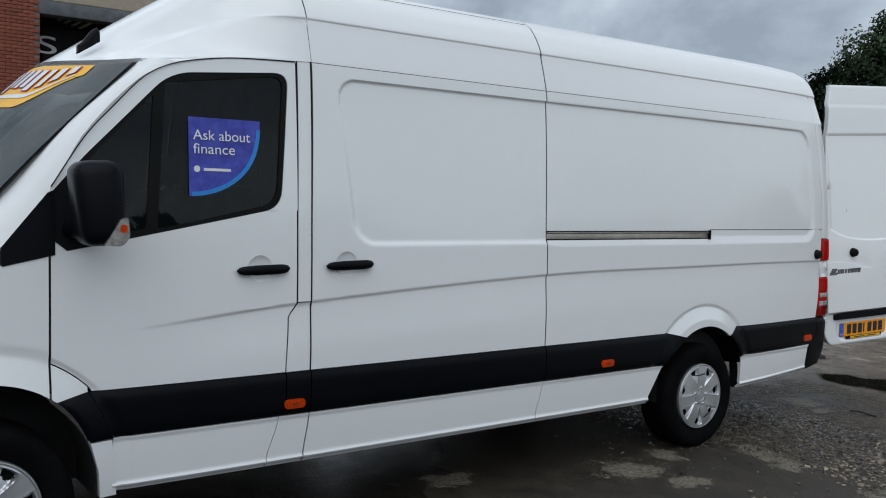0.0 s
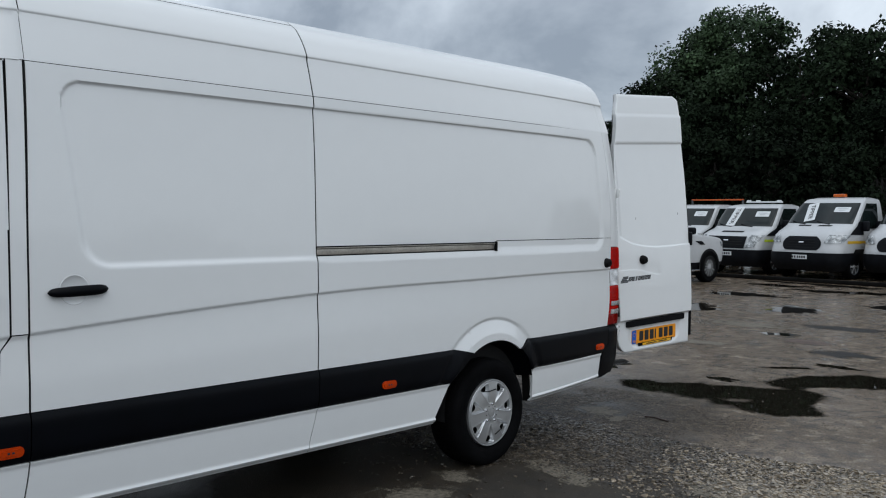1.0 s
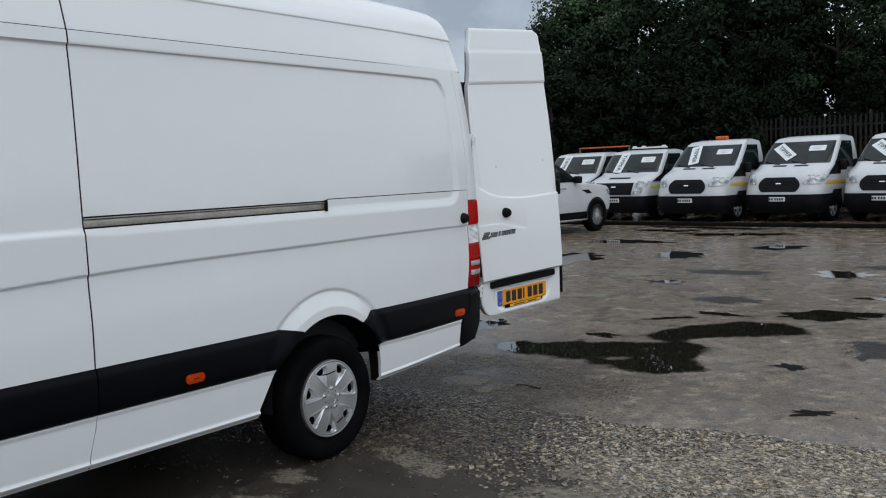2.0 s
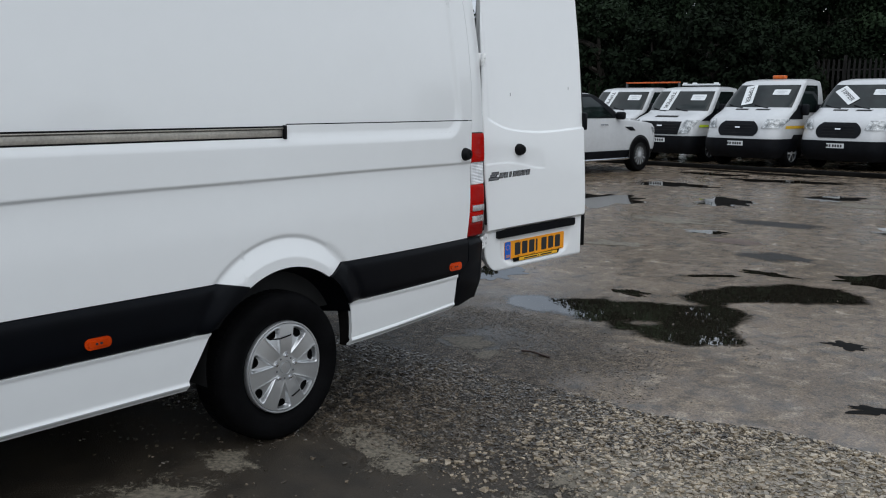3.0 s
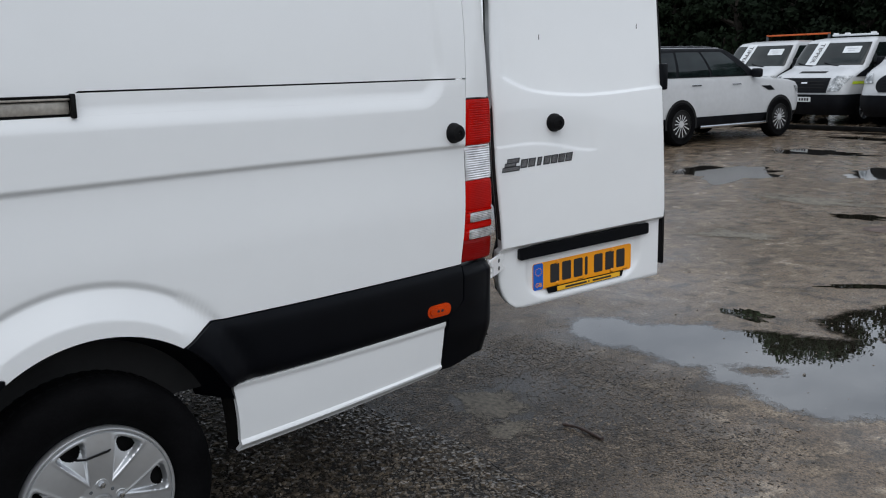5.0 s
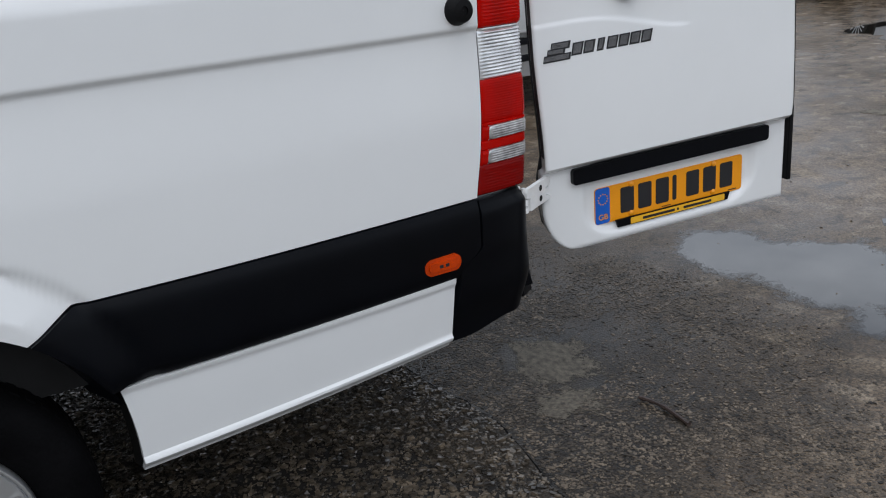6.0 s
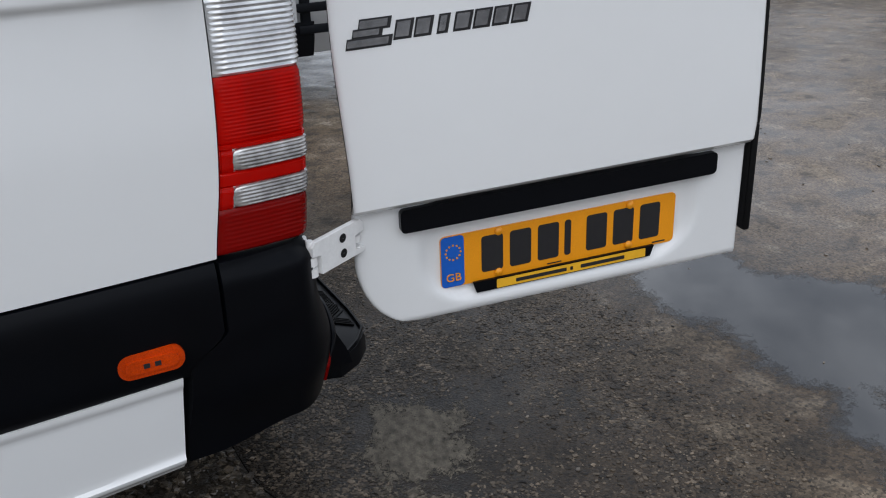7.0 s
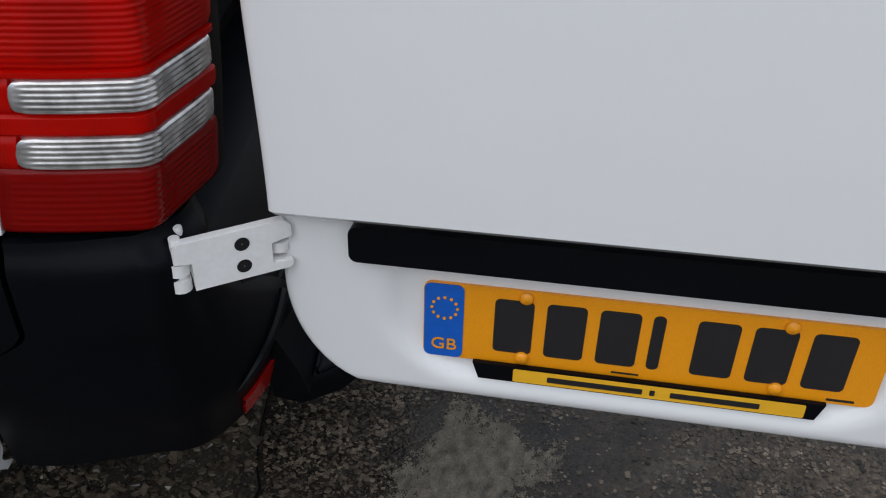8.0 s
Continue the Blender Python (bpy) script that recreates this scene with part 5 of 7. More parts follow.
def reflector(z0, z1, cups):
    """The silvered bowl behind one chamber, with dark bulb cups at the given places."""

    def fn(z, s):
        k = (z - z0) / (z1 - z0)
        bowl = 0.0058 + 0.002 * (1 - (2 * k - 1) ** 2) + 0.0008 * math.sin(s * 90)
        return tail_plan(z, s, 0.105, 0.0, LR) - face_way(s) * bowl

    bowl = part("reflector", sheet(fn, span(z0, z1, 14), span(0.02, 0.97, 60)), MIRRORED, lamp, "silvered lamp reflector")
    for s0, s1 in cups:
        part("bulb_cup", sheet(lambda z, s: tail_plan(z, s, 0.105, 0.0, LR) - face_way(s) * 0.0040, span(z0 + 0.006, z1 - 0.006, 6), span(s0, s1, 6)), CUP, bowl)


for z0, z1, cups in ((1.2175, 1.381, ((0.20, 0.36),)), (1.0905, 1.2165, ()), (0.9825, 1.0895, ((0.20, 0.40),)), (0.797, 0.982, ())):
    reflector(z0, z1, cups)
lens("red_lens", 1.2175, 1.381, RED, ribs=20, depth=0.0007)
lens("clear_lens", 1.0905, 1.2165, CLEARLENS, ribs=15, depth=0.0026)
lens("red_lens", 0.9825, 1.0895, RED, ribs=17, depth=0.0009)
for z0, z1 in ((0.9735, 0.982), (0.9115, 0.9355)):
    lens("red_lens", z0, z1, RED)
lens("red_lens", 0.7965, 0.8735, REDDEEP, ribs=10, depth=0.0006)
for z0, z1 in ((0.936, 0.973), (0.874, 0.911)):
    lens("red_lens", z0, z1, RED, S0, 0.085, nz=8)
    lens("clear_bar", z0, z1, CLEARBAR, 0.075, 0.955, 0.0014, ribs=6, depth=0.0014, round_end=0.06)


# rear bumper: the corner piece, its lower skin and the step
def bumper_low(s):
    return 0.398 + 0.022 * smooth_step(0.1, 0.5, s) + 0.034 * smooth_step(0.55, 1.0, s)


def bumper(s, v):
    """s runs from the sill round the corner to the rear face; v from bottom to top."""
    z = bumper_low(s) + (0.786 - bumper_low(s)) * v
    start = 1.379 - 0.072 * smooth_step(0.665, 0.60, z) - 0.020 * smooth_step(0.59, 0.42, z)
    y0 = side_y(1.32, z) - 0.013 + 0.024 * smooth_step(0.56, 0.40, z)
    y0 += 0.012 * smooth_step(0.745, 0.786, z)
    low = smooth_step(0.685, 0.52, z)
    xe = 1.572 + 0.056 * low - 0.018 * smooth_step(0.745, 0.786, z) - 0.014 * smooth_step(0.53, 0.40, z)
    if s < 0.5:
        t = s / 0.5
        x, y = start + (xe - 0.060 - 0.06 * low - start) * t, y0 + 0.020 * t * t
    else:
        a = (s - 0.5) / 0.5 * math.pi / 2
        rx = 0.060 + 0.06 * low
        x, y = xe - rx + rx * math.sin(a), y0 + 0.020 + (0.090 + 0.15 * low) * (1 - math.cos(a))
    return Vector((x, y, z))


def on_bumper(s, z):
    return bumper(s, (z - bumper_low(s)) / (0.786 - bumper_low(s)))


bump = part("rear_bumper", sheet(bumper, span(0, 1, 44), span(0, 1, 48), rim=(-0.01, 0.03, 0)), BLACK, van, "black plastic rear bumper with step")
part("bumper_top", sheet(lambda s, k: bumper(s, 1.0).lerp(Vector((1.40, 0.20, 0.784)), k), span(0, 1, 24), span(0, 1, 4)), BLACK, bump)
# sloping fascia between the load sill and the step
BACK = ((1.47, 0.720), (1.548, 0.705), (1.575, 0.660), (1.605, 0.560), (1.650, 0.470), (1.662, 0.430))
part("bumper_back", sheet(lambda k, y: Vector((BACK[k][0], y, BACK[k][1])), range(len(BACK)), span(0.205, 1.80, 30), rim=(-0.05, 0, 0)), BLACK, bump)
part("fascia_joint", tube([(BACK[3][0] + 0.004, 0.22, 0.556), (BACK[3][0] + 0.004, 1.78, 0.556)], 0.003, 6), DARK, bump)
step_line = [(1.56, 0.215), (1.645, 0.232), (1.700, 0.266), (1.738, 0.318), (1.757, 0.42), (1.760, 1.57), (1.752, 1.68), (1.70, 1.75), (1.62, 1.785), (1.55, 1.79)]
bm = prism(step_line[1:-1] + [(1.60, 1.76), (1.60, 0.245)], -0.046, lambda a, b, c: Vector((a, b, 0.430 + c)), bevel=0.012)
step = part("step", bm, BLACK, bump, "black ribbed bumper step")
bm = bmesh.new()
for k in range(5, 140):
    y = 0.330 + k * 0.0095
    lean_k = 42 if (k // 9) % 2 else -42
    box((0.066, 0.0042, 0.004), (1.704, y, 0.4320), 0.001, 1, bm=bm, turn=pose(0, 0, 0, 0, 0, lean_k))
part("tread_rib", bm, RUBBER, step)
for k in range(1, 16):
    y = 0.325 + k * 0.0855
    part("tread_bar", box((0.086, 0.006, 0.004), (1.702, y, 0.4318), 0.002, 1, turn=pose(0, 0, 0, 0, 0, 42 if k % 2 else -42)), BLACK, step)
part("tread_border", tube([(1.668, 0.250, 0.432), (1.706, 0.285, 0.432), (1.738, 0.335, 0.432), (1.746, 0.43, 0.432), (1.748, 1.56, 0.432)], 0.004, 6), BLACK, step)
part("tread_border", tube([(1.666, 0.255, 0.433), (1.666, 1.70, 0.433)], 0.004, 6), BLACK, step)
ridge = [on_bumper(s, 0.560 - 0.100 * ((1 - s) / 0.44) ** 1.4) + Vector((0.002, -0.003, 0)) for s in span(0.72, 1.0, 18)]
part("bumper_ridge", tube(ridge, 0.0075, 8, taper=[0.1, 0.3, 0.5, 0.7, 0.85] + [1] * 13), BLACK, bump)
refl = lambda s, k: on_bumper(s, bumper_low(s) + 0.006 + (0.030 + 0.016 * (s - 0.66) / 0.32) * k) + Vector((0.004, -0.005, 0))
part("reflector", sheet(refl, span(0.74, 0.985, 16), span(0, 1, 5), rim=(-0.006, 0.006, 0)), REDGLOSS, bump, "long red bumper reflector")

# ---- the open rear door ----
DOOR_M = Matrix(((0.9822, 0.188, 0, 1.826), (-0.188, 0.9822, 0, 0.070), (0.053, 0.0, 1, 0.0), (0, 0, 0, 1)))
def D(u, d, z):
    """A place on the open door: u along its width from the hinge side, d inwards from the skin."""
    return DOOR_M @ Vector((u, d, z))


def door_left(z):
    x = -0.178 - 0.016 * smooth_step(0.80, 1.15, z) + 0.020 * smooth_step(1.45, 1.95, z) + 0.075 * smooth_step(1.9, 2.45, z) + 0.05 * smooth_step(2.40, 2.60, z)
    if z < 0.70:
        x += 0.120 * (1 - math.sqrt(max(0, 1 - ((0.70 - z) / 0.160) ** 2)))
    return x


def door_right(z):
    return 0.672 - 0.004 * smooth_step(0.85, 0.80, z)


def door_lean(z):
    return curve_through(z, ((0.5, 0.0), (0.85, 0.0), (1.2, 0.018), (1.43, 0.037), (1.87, 0.083), (2.2, 0.132), (2.43, 0.158), (2.61, 0.196)))


def fold_line(u):
    return curve_through(u, ((-0.18, 1.497), (-0.12, 1.450), (0.0, 1.398), (0.22, 1.364), (0.40, 1.357), (0.68, 1.362)))


def door_d(u, z):
    d = door_lean(z)
    d += 0.012 * smooth_step(-0.005, 0.007, z - fold_line(u)) * smooth_step(2.209, 2.199, z) * smooth_step(-0.165, -0.12, u)
    d += 0.010 * smooth_step(2.429, 2.438, z)
    d += 0.030 * smooth_step(0.806, 0.788, z)
    # dished plate recess
    qx, qz = abs(u - 0.255) - 0.296 + 0.10, abs(z - 0.70) - 0.128 + 0.10
    sd = math.hypot(max(qx, 0), max(qz, 0)) + min(max(qx, qz), 0) - 0.10
    d += 0.014 * smooth_step(0.012, -0.014, sd) * smooth_step(0.80, 0.78, z)
    # faint swage behind the badge
    c = 1.198 - 0.062 * smooth_step(-0.10, 0.30, u) ** 1.5
    d += 0.0030 * smooth_step(c - 0.001, c + 0.005, z) * smooth_step(c + 0.16, c + 0.02, z) * smooth_step(0.31, 0.26, u)
    # rounded border
    e = min(u - door_left(z), door_right(z) - u, z - 0.540, 2.600 - z)
    d += 0.007 * (1 - math.sqrt(max(0, 1 - (1 - min(1, max(0, e) / 0.011)) ** 2)))
    return d


def door_fn(v, s):
    z = 0.540 + 2.060 * v
    a, b = door_left(z), door_right(z) - 0.05 * smooth_step(2.54, 2.60, z) ** 2
    u = a + (b - a) * s
    return D(u, door_d(u, z), z)


vs = sorted(set(span(0, 0.13, 34) + span(0.13, 0.27, 24) + span(0.272, 0.37, 46) + span(0.373, 0.475, 56) + span(0.48, 1, 80)))
us = [0, 0.002, 0.005, 0.009, 0.014, 0.024] + span(0.04, 0.96, 60) + [0.976, 0.986, 0.991, 0.995, 0.998, 1]
rear_door = part("rear_door", sheet(door_fn, vs, us, rim=tuple(DOOR_M.to_3x3() @ Vector((0.0117, 0.045, 0)))), WHITE, van, "white rear door swung wide open")
inner = lambda v, s: (lambda z: D(door_left(z) + 0.01 + (door_right(z) - door_left(z) - 0.02) * s, door_lean(z) + 0.060 + 0.03 * smooth_step(0.80, 0.78, z), z))(0.560 + 2.030 * v)
part("inner_panel", sheet(inner, span(0, 1, 30), span(0, 1, 8)), CABDARK, rear_door)
seal = [D(door_left(z) + 0.020, door_lean(z) + 0.046 + 0.03 * smooth_step(0.80, 0.78, z), z) for z in span(2.555, 0.64, 60)]
part("door_seal", tube(seal, 0.0060, 8), RUBBER, rear_door, "black rubber door seal")
part("door_seal", sheet(lambda k, j: (lambda z: D(door_left(z) - 0.0010 + 0.26 * 0.036 * j, door_lean(z) + 0.008 + 0.036 * j * (1 - 0.7 * smooth_step(1.34, 1.37, z)), z))(0.84 + 0.53 * k), span(0, 1, 40), span(0, 1, 6)), EDGEBROWN, rear_door, "dark brown rubber edge strip")
seal = [D(door_right(z) + 0.004 + 0.013 * smooth_step(2.0, 1.5, z), door_lean(z) + 0.045, z) for z in span(2.54, 0.60, 48)]
part("door_seal", tube(seal, 0.016, 8), RUBBER, rear_door)
part("door_edge_strip", box((0.016, 0.03, 0.24), (0, 0, 0), 0.005, turn=Matrix.Identity(4)), RUBBER, rear_door).data.transform(Matrix.Translation(D(0.688, 0.040, 0.71)) @ pose(0, 0, 0, 0, 0, -10.8))
part("door_lock", box((0.03, 0.05, 0.11), (0, 0, 0), 0.008), BLACK, rear_door).data.transform(Matrix.Translation(D(0.682, 0.05, 1.40)) @ pose(0, 0, 0, 0, 0, -10.8))

# handle strip, plate, badge
strip_pts = rounded(0.679, 0.047, 0.010, 4)
part("handle_strip", prism(strip_pts, -0.028, lambda a, b, c: D(0.2515 + a, 0.040 + c, 0.766 + b), bevel=0.008), BLACK, rear_door, "long black plastic grip strip")
PLATE_D = 0.0425
plate = part("number_plate", prism(rounded(0.520, 0.111, 0.010, 4), 0.004, lambda a, b, c: D(0.255 + a, PLATE_D - 0.004 + c, 0.652 + b)), YELLOW, rear_door, "yellow rear number plate with a blue band")
plate_on = lambda outline, u, z, mat, name, lift=0.0052, thick=0.001: part(name, prism(outline, thick, lambda a, b, c: D(u + a, PLATE_D - lift + c, z + b)), mat, rear_door)
plate_on(rounded(0.048, 0.109, 0.008, 3), 0.020, 0.652, BLUE, "plate_band")
for u in (0.104, 0.165, 0.226, 0.269, 0.334, 0.395, 0.456):
    plate_on(rounded(0.014 if u == 0.269 else 0.046, 0.078, 0.006, 3), u, 0.6545, INK, "plate_bar")
for k in range(12):
    a = 2 * math.pi * k / 12
    plate_on(rounded(0.004, 0.004, 0.0018, 2), 0.021 + 0.0155 * math.cos(a), 0.672 + 0.0155 * math.sin(a), YELLOW, "plate_star", 0.0064)
face = DOOR_M.to_3x3().to_4x4() @ Matrix.Rotation(radians(90), 4, "X")
lettering("GB", 0.024, Matrix.Translation(D(0.021, PLATE_D - 0.0062, 0.617)) @ face, YELLOW, rear_door, "band_lettering", 0.0005, 0.031)
for u, z in ((0.117, 0.699), (0.408, 0.699), (0.117, 0.610), (0.408, 0.610)):
    part("plate_screw_cap", lathe([(0.0085, 0.0), (0.008, -0.004), (0.005, -0.0065), (0.0005, -0.0072)], 16, lambda r, d, a, u=u, z=z: D(u + r * math.cos(a), PLATE_D - 0.004 + d, z + r * math.sin(a))), YELLOW, rear_door)
part("plate_holder", prism([(-0.195, -0.012), (0.195, -0.012), (0.203, 0.012), (-0.203, 0.012)], 0.006, lambda a, b, c: D(0.262 + a, 0.0285 + c, 0.589 + b)), BLACK, rear_door, "black plate surround with a yellow dealer strip")
plate_on(rounded(0.335, 0.019, 0.002, 2), 0.277, 0.5885, YELLOW2, "dealer_strip", 0.0152)
for u, w in ((0.207, 0.112), (0.2745, 0.006), (0.345, 0.100)):
    plate_on(rounded(w, 0.0075, 0.001, 2), u, 0.5885, INK, "dealer_bar", 0.0164)
plate_on(rounded(0.032, 0.0022, 0.0006, 2), 0.240, 0.604, INK, "maker_bar")
plate_on(rounded(0.030, 0.0028, 0.0006, 2), 0.480, 0.6025, INK, "maker_bar")


def glyph(u0, w, h, z0, lean_=0.22, mat=None, thick=0.006):
    o = [(-w / 2, -h / 2), (w / 2, -h / 2), (w / 2, h / 2), (-w / 2, h / 2)]
    return part("badge_shape", prism([(a + lean_ * b, b) for a, b in o], -thick, lambda a, b, c: D(u0 + a, door_d(u0, z0) + 0.002 + c, z0 + b), bevel=0.0015), mat or BADGE, rear_door, "" if mat else "chrome badge")


x0 = -0.126
# an ink block behind each shape stands in for its shadow and outline
for u0, w, h, z0 in ((x0 - 0.004, 0.074, 0.012, 1.112), (x0 + 0.008, 0.050, 0.013, 1.1425), (x0 - 0.006, 0.046, 0.010, 1.128)):
    glyph(u0, w, h, z0)
    glyph(u0 + 0.003, w + 0.008, h + 0.007, z0 - 0.001, 0.22, INK, 0.0035)
for k in range(7):
    u0 = x0 + 0.060 + k * 0.0365
    w = 0.012 if k == 2 else 0.024
    glyph(u0, w, 0.026, 1.127)
    glyph(u0 + 0.002, w + 0.009, 0.034, 1.126, 0.22, INK, 0.0035)
out_axis = DOOR_M.to_3x3() @ Vector((0, -1, 0))
buffer(D(0.088, door_d(0.088, 1.268) + 0.002, 1.268), (out_axis.x, out_axis.y, 0), rear_door)
for u, z in ((0.045, 1.60), (0.548, 1.615)):
    part("paint_chip", prism([(-0.002, -0.012), (0.002, -0.008), (0.001, 0.012), (-0.0015, 0.008)], 0.001, lambda a, b, c, u=u, z=z: D(u + a, door_d(u, z) - 0.001 + c, z + b)), INK, rear_door)


# hinges
def hinge(z, u_end):
    base = Vector((1.551, 0.078, z))
    end = D(u_end, door_lean(z) + 0.030, z)
    end.z = z + 0.006
    d = (end - base).normalized()
    n = Vector((d.y, -d.x, 0)).normalized()
    L = (end - base).length / 2 + 0.006
    shape = [(-L, 0.024), (-L + 0.008, 0.033), (L - 0.008, 0.033), (L, 0.024), (L, 0.010), (L - 0.024, 0.006), (L - 0.024, -0.022), (L, -0.024), (L, -0.030), (L - 0.004, -0.033), (-L + 0.020, -0.033), (-L + 0.020, -0.030), (-L + 0.020, 0.004), (-L, 0.008)]
    h = part("door_hinge", prism(shape, -0.014, lambda a, b, c: base.lerp(end, 0.5) + d * a + n * -c + Vector((0, 0, b)), bevel=0.0025), HINGE, van, "white painted steel door hinge")
    for b, r in ((-0.004, 0.0125), (-0.026, 0.0125)):
        part("hinge_barrel", tube([base + Vector((0, 0, b - 0.008)), base + Vector((0, 0, b + 0.008))], r, 14), HINGE, h)
        c = end - d * 0.006 + Vector((0, 0, b - 0.002))
        part("hinge_barrel", tube([c + Vector((0, 0, -0.0065)), c + Vector((0, 0, 0.0065))], 0.0115, 14), HINGE, h)
    for k in (-1, 1):
        c = base.lerp(end, 0.58) + n * 0.0145 + Vector((0, 0, 0.015 * k))
        # flat dark disc painted for the shade inside the hole
        part("hinge_hole", lathe([(0.0088, 0.0003), (0.0005, 0.0004)], 20, lambda r, t, a, c=c: c + n * t + d * (r * math.cos(a)) + Vector((0, 0, r * math.sin(a)))), DARK, h)
    part("hinge_pin", tube([base + Vector((0, 0, -0.036)), base + Vector((0, 0, 0.035))], 0.0065, 12), HINGE, h)
    part("hinge_leaf", box((0.05, 0.012, 0.075), base + Vector((-0.022, 0.022, 0.0)), 0.004), HINGE, h)


hinge(0.740, -0.172)
hinge(1.795, -0.176)

# the closed far rear door and check strap
part("far_rear_door", sheet(lambda z, s: Vector((1.55 - 0.105 * smooth_step(1.40, 2.45, z) - 0.08 * smooth_step(2.40, 2.72, z) + 0.02 * math.sin(math.pi * s), 1.00 + 0.88 * s - 0.10 * s * smooth_step(1.5, 2.6, z), z)), span(0.60, 2.62, 30), span(0, 1, 14), rim=(-0.05, 0, 0)), WHITE, van)

# ---- ground ----
bm = bmesh.new()
R = 900.0
bmesh.ops.create_grid(bm, x_segments=60, y_segments=60, size=R)
for v in bm.verts:
    v.co.x = math.copysign(abs(v.co.x / R) ** 3 * R, v.co.x)
    v.co.y = math.copysign(abs(v.co.y / R) ** 3 * R, v.co.y)
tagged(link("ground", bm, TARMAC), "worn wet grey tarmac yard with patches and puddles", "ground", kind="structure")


def blob(cx, cy, rx, ry, turn, seed, rough=0.22, n=96, z=0.004):
    """An uneven outline about a centre, laid flat."""
    rr = random.Random(seed)
    ph = [(rr.uniform(0, 6.28), rr.uniform(0.6, 1.2)) for _ in range(14)]
    ca, sa = math.cos(radians(turn)), math.sin(radians(turn))
    pts = []
    for k in range(n):
        a = 2 * math.pi * k / n
        f = 1 + rough * sum(w / (m + 2) ** 0.8 * math.sin((m + 2) * a + p) for m, (p, w) in enumerate(ph))
        x, y = rx * f * math.cos(a), ry * f * math.sin(a)
        pts.append((cx + x * ca - y * sa, cy + x * sa + y * ca))
    return pts


def flat(name, loops, mat, label, category, z, kind="structure"):
    bm = bmesh.new()
    es = []
    for pts in loops:
        vs = [bm.verts.new((x, y, z)) for x, y in pts]
        es += [bm.edges.new((vs[k], vs[(k + 1) % len(vs)])) for k in range(len(vs))]
    bmesh.ops.triangle_fill(bm, use_beauty=True, use_dissolve=False, edges=es, normal=(0, 0, 1))
    for f in bm.faces:
        if f.normal.z < 0:
            f.normal_flip()
    return tagged(link(name, bm, mat, smooth=False, recalc=False), label, category, kind=kind)


def ragged(pts, amount, seed, step=0.022):
    """Fills the lines of an outline with uneven shore."""
    rr = random.Random(seed)
    out = []
    for k, (a, b) in enumerate(pts):
        a2, b2 = pts[(k + 1) % len(pts)]
        L = math.hypot(a2 - a, b2 - b)
        n = max(1, int(L / step))
        for i in range(n):
            t = i / n
            x, y = a + (a2 - a) * t, b + (b2 - b) * t
            w = noise.noise(Vector((x * 3.1, y * 3.1, seed))) + 0.6 * noise.noise(Vector((x * 9, y * 9, seed))) + 0.25 * noise.noise(Vector((x * 24, y * 24, seed))) + 0.12 * noise.noise(Vector((x * 60, y * 60, seed)))
            out.append((x - (b2 - b) / L * w * amount, y + (a2 - a) / L * w * amount))
    return out


def depth_in(points, loop):
    """How far the points lie inside an outline; negative outside it."""
    inside = np.zeros(len(points), bool)
    near = np.full(len(points), 9.0)
    px, py = points[:, 0], points[:, 1]
    for k, (ax, ay) in enumerate(loop):
        bx, by = loop[(k + 1) % len(loop)]
        if ay != by:
            inside ^= ((ay > py) != (by > py)) & (px < (bx - ax) * (py - ay) / (by - ay) + ax)
        t = np.clip(((px - ax) * (bx - ax) + (py - ay) * (by - ay)) / ((bx - ax) ** 2 + (by - ay) ** 2 + 1e-12), 0, 1)
        near = np.minimum(near, np.hypot(px - ax - t * (bx - ax), py - ay - t * (by - ay)))
    return np.where(inside, near, -near)


SHORE = [(3.24, 1.20), (3.05, 1.05), (2.97, 0.90), (2.93, 0.65), (2.98, 0.38), (2.92, 0.25), (2.98, 0.05), (2.83, -0.06), (2.87, -0.20), (2.79, -0.30), (2.75, -0.48), (2.77, -0.66), (2.92, -0.84), (3.09, -0.98), (3.22, -0.84), (3.40, -0.71), (3.70, -0.70), (3.96, -0.63), (4.08, -0.44), (4.18, -0.36),
         (4.49, -0.72), (4.66, -0.98), (4.87, -1.22), (5.15, -1.10), (5.34, -0.85), (5.27, -0.44), (5.08, -0.25), (4.84, -0.08), (4.45, 0.05), (4.13, 0.11), (4.05, -0.04), (3.98, -0.20), (3.88, -0.03), (3.80, 0.20), (3.70, 0.37), (3.74, 0.50), (3.53, 0.62), (3.45, 0.82), (3.44, 0.98), (3.34, 1.12)]
ISLAND = blob(3.15, -0.145, 0.055, 0.085, 20, 5, n=24)
grid_x, grid_y = np.meshgrid(np.arange(2.55, 5.56, 0.03), np.arange(-1.44, 1.41, 0.03), indexing="ij")
lie = np.stack([grid_x.ravel(), grid_y.ravel()], 1)
water_depth = np.minimum(depth_in(lie, ragged(SHORE, 0.035, 3.0, 0.05)), -depth_in(lie, ISLAND))
water_depth += 0.10 * np.clip((0.9 - lie[:, 1]) / 0.5, -1.2, 0)
nx, ny = grid_x.shape
quads = [(i * ny + j, (i + 1) * ny + j, (i + 1) * ny + j + 1, i * ny + j + 1) for i in range(nx - 1) for j in range(ny - 1)]
quads = [q for q in quads if max(water_depth[k] for k in q) > -0.24]
me = bpy.data.meshes.new("puddle")
me.from_pydata(np.column_stack([lie, np.full(len(lie), 0.0016)]).tolist(), [], quads)
me.attributes.new("depth", "FLOAT", "POINT").data.foreach_set("value", water_depth.astype(np.float32))
me.materials.append(SHALLOW)
tagged(new("puddle", me), "large shallow puddle reflecting sky and trees", "puddle", kind="structure")
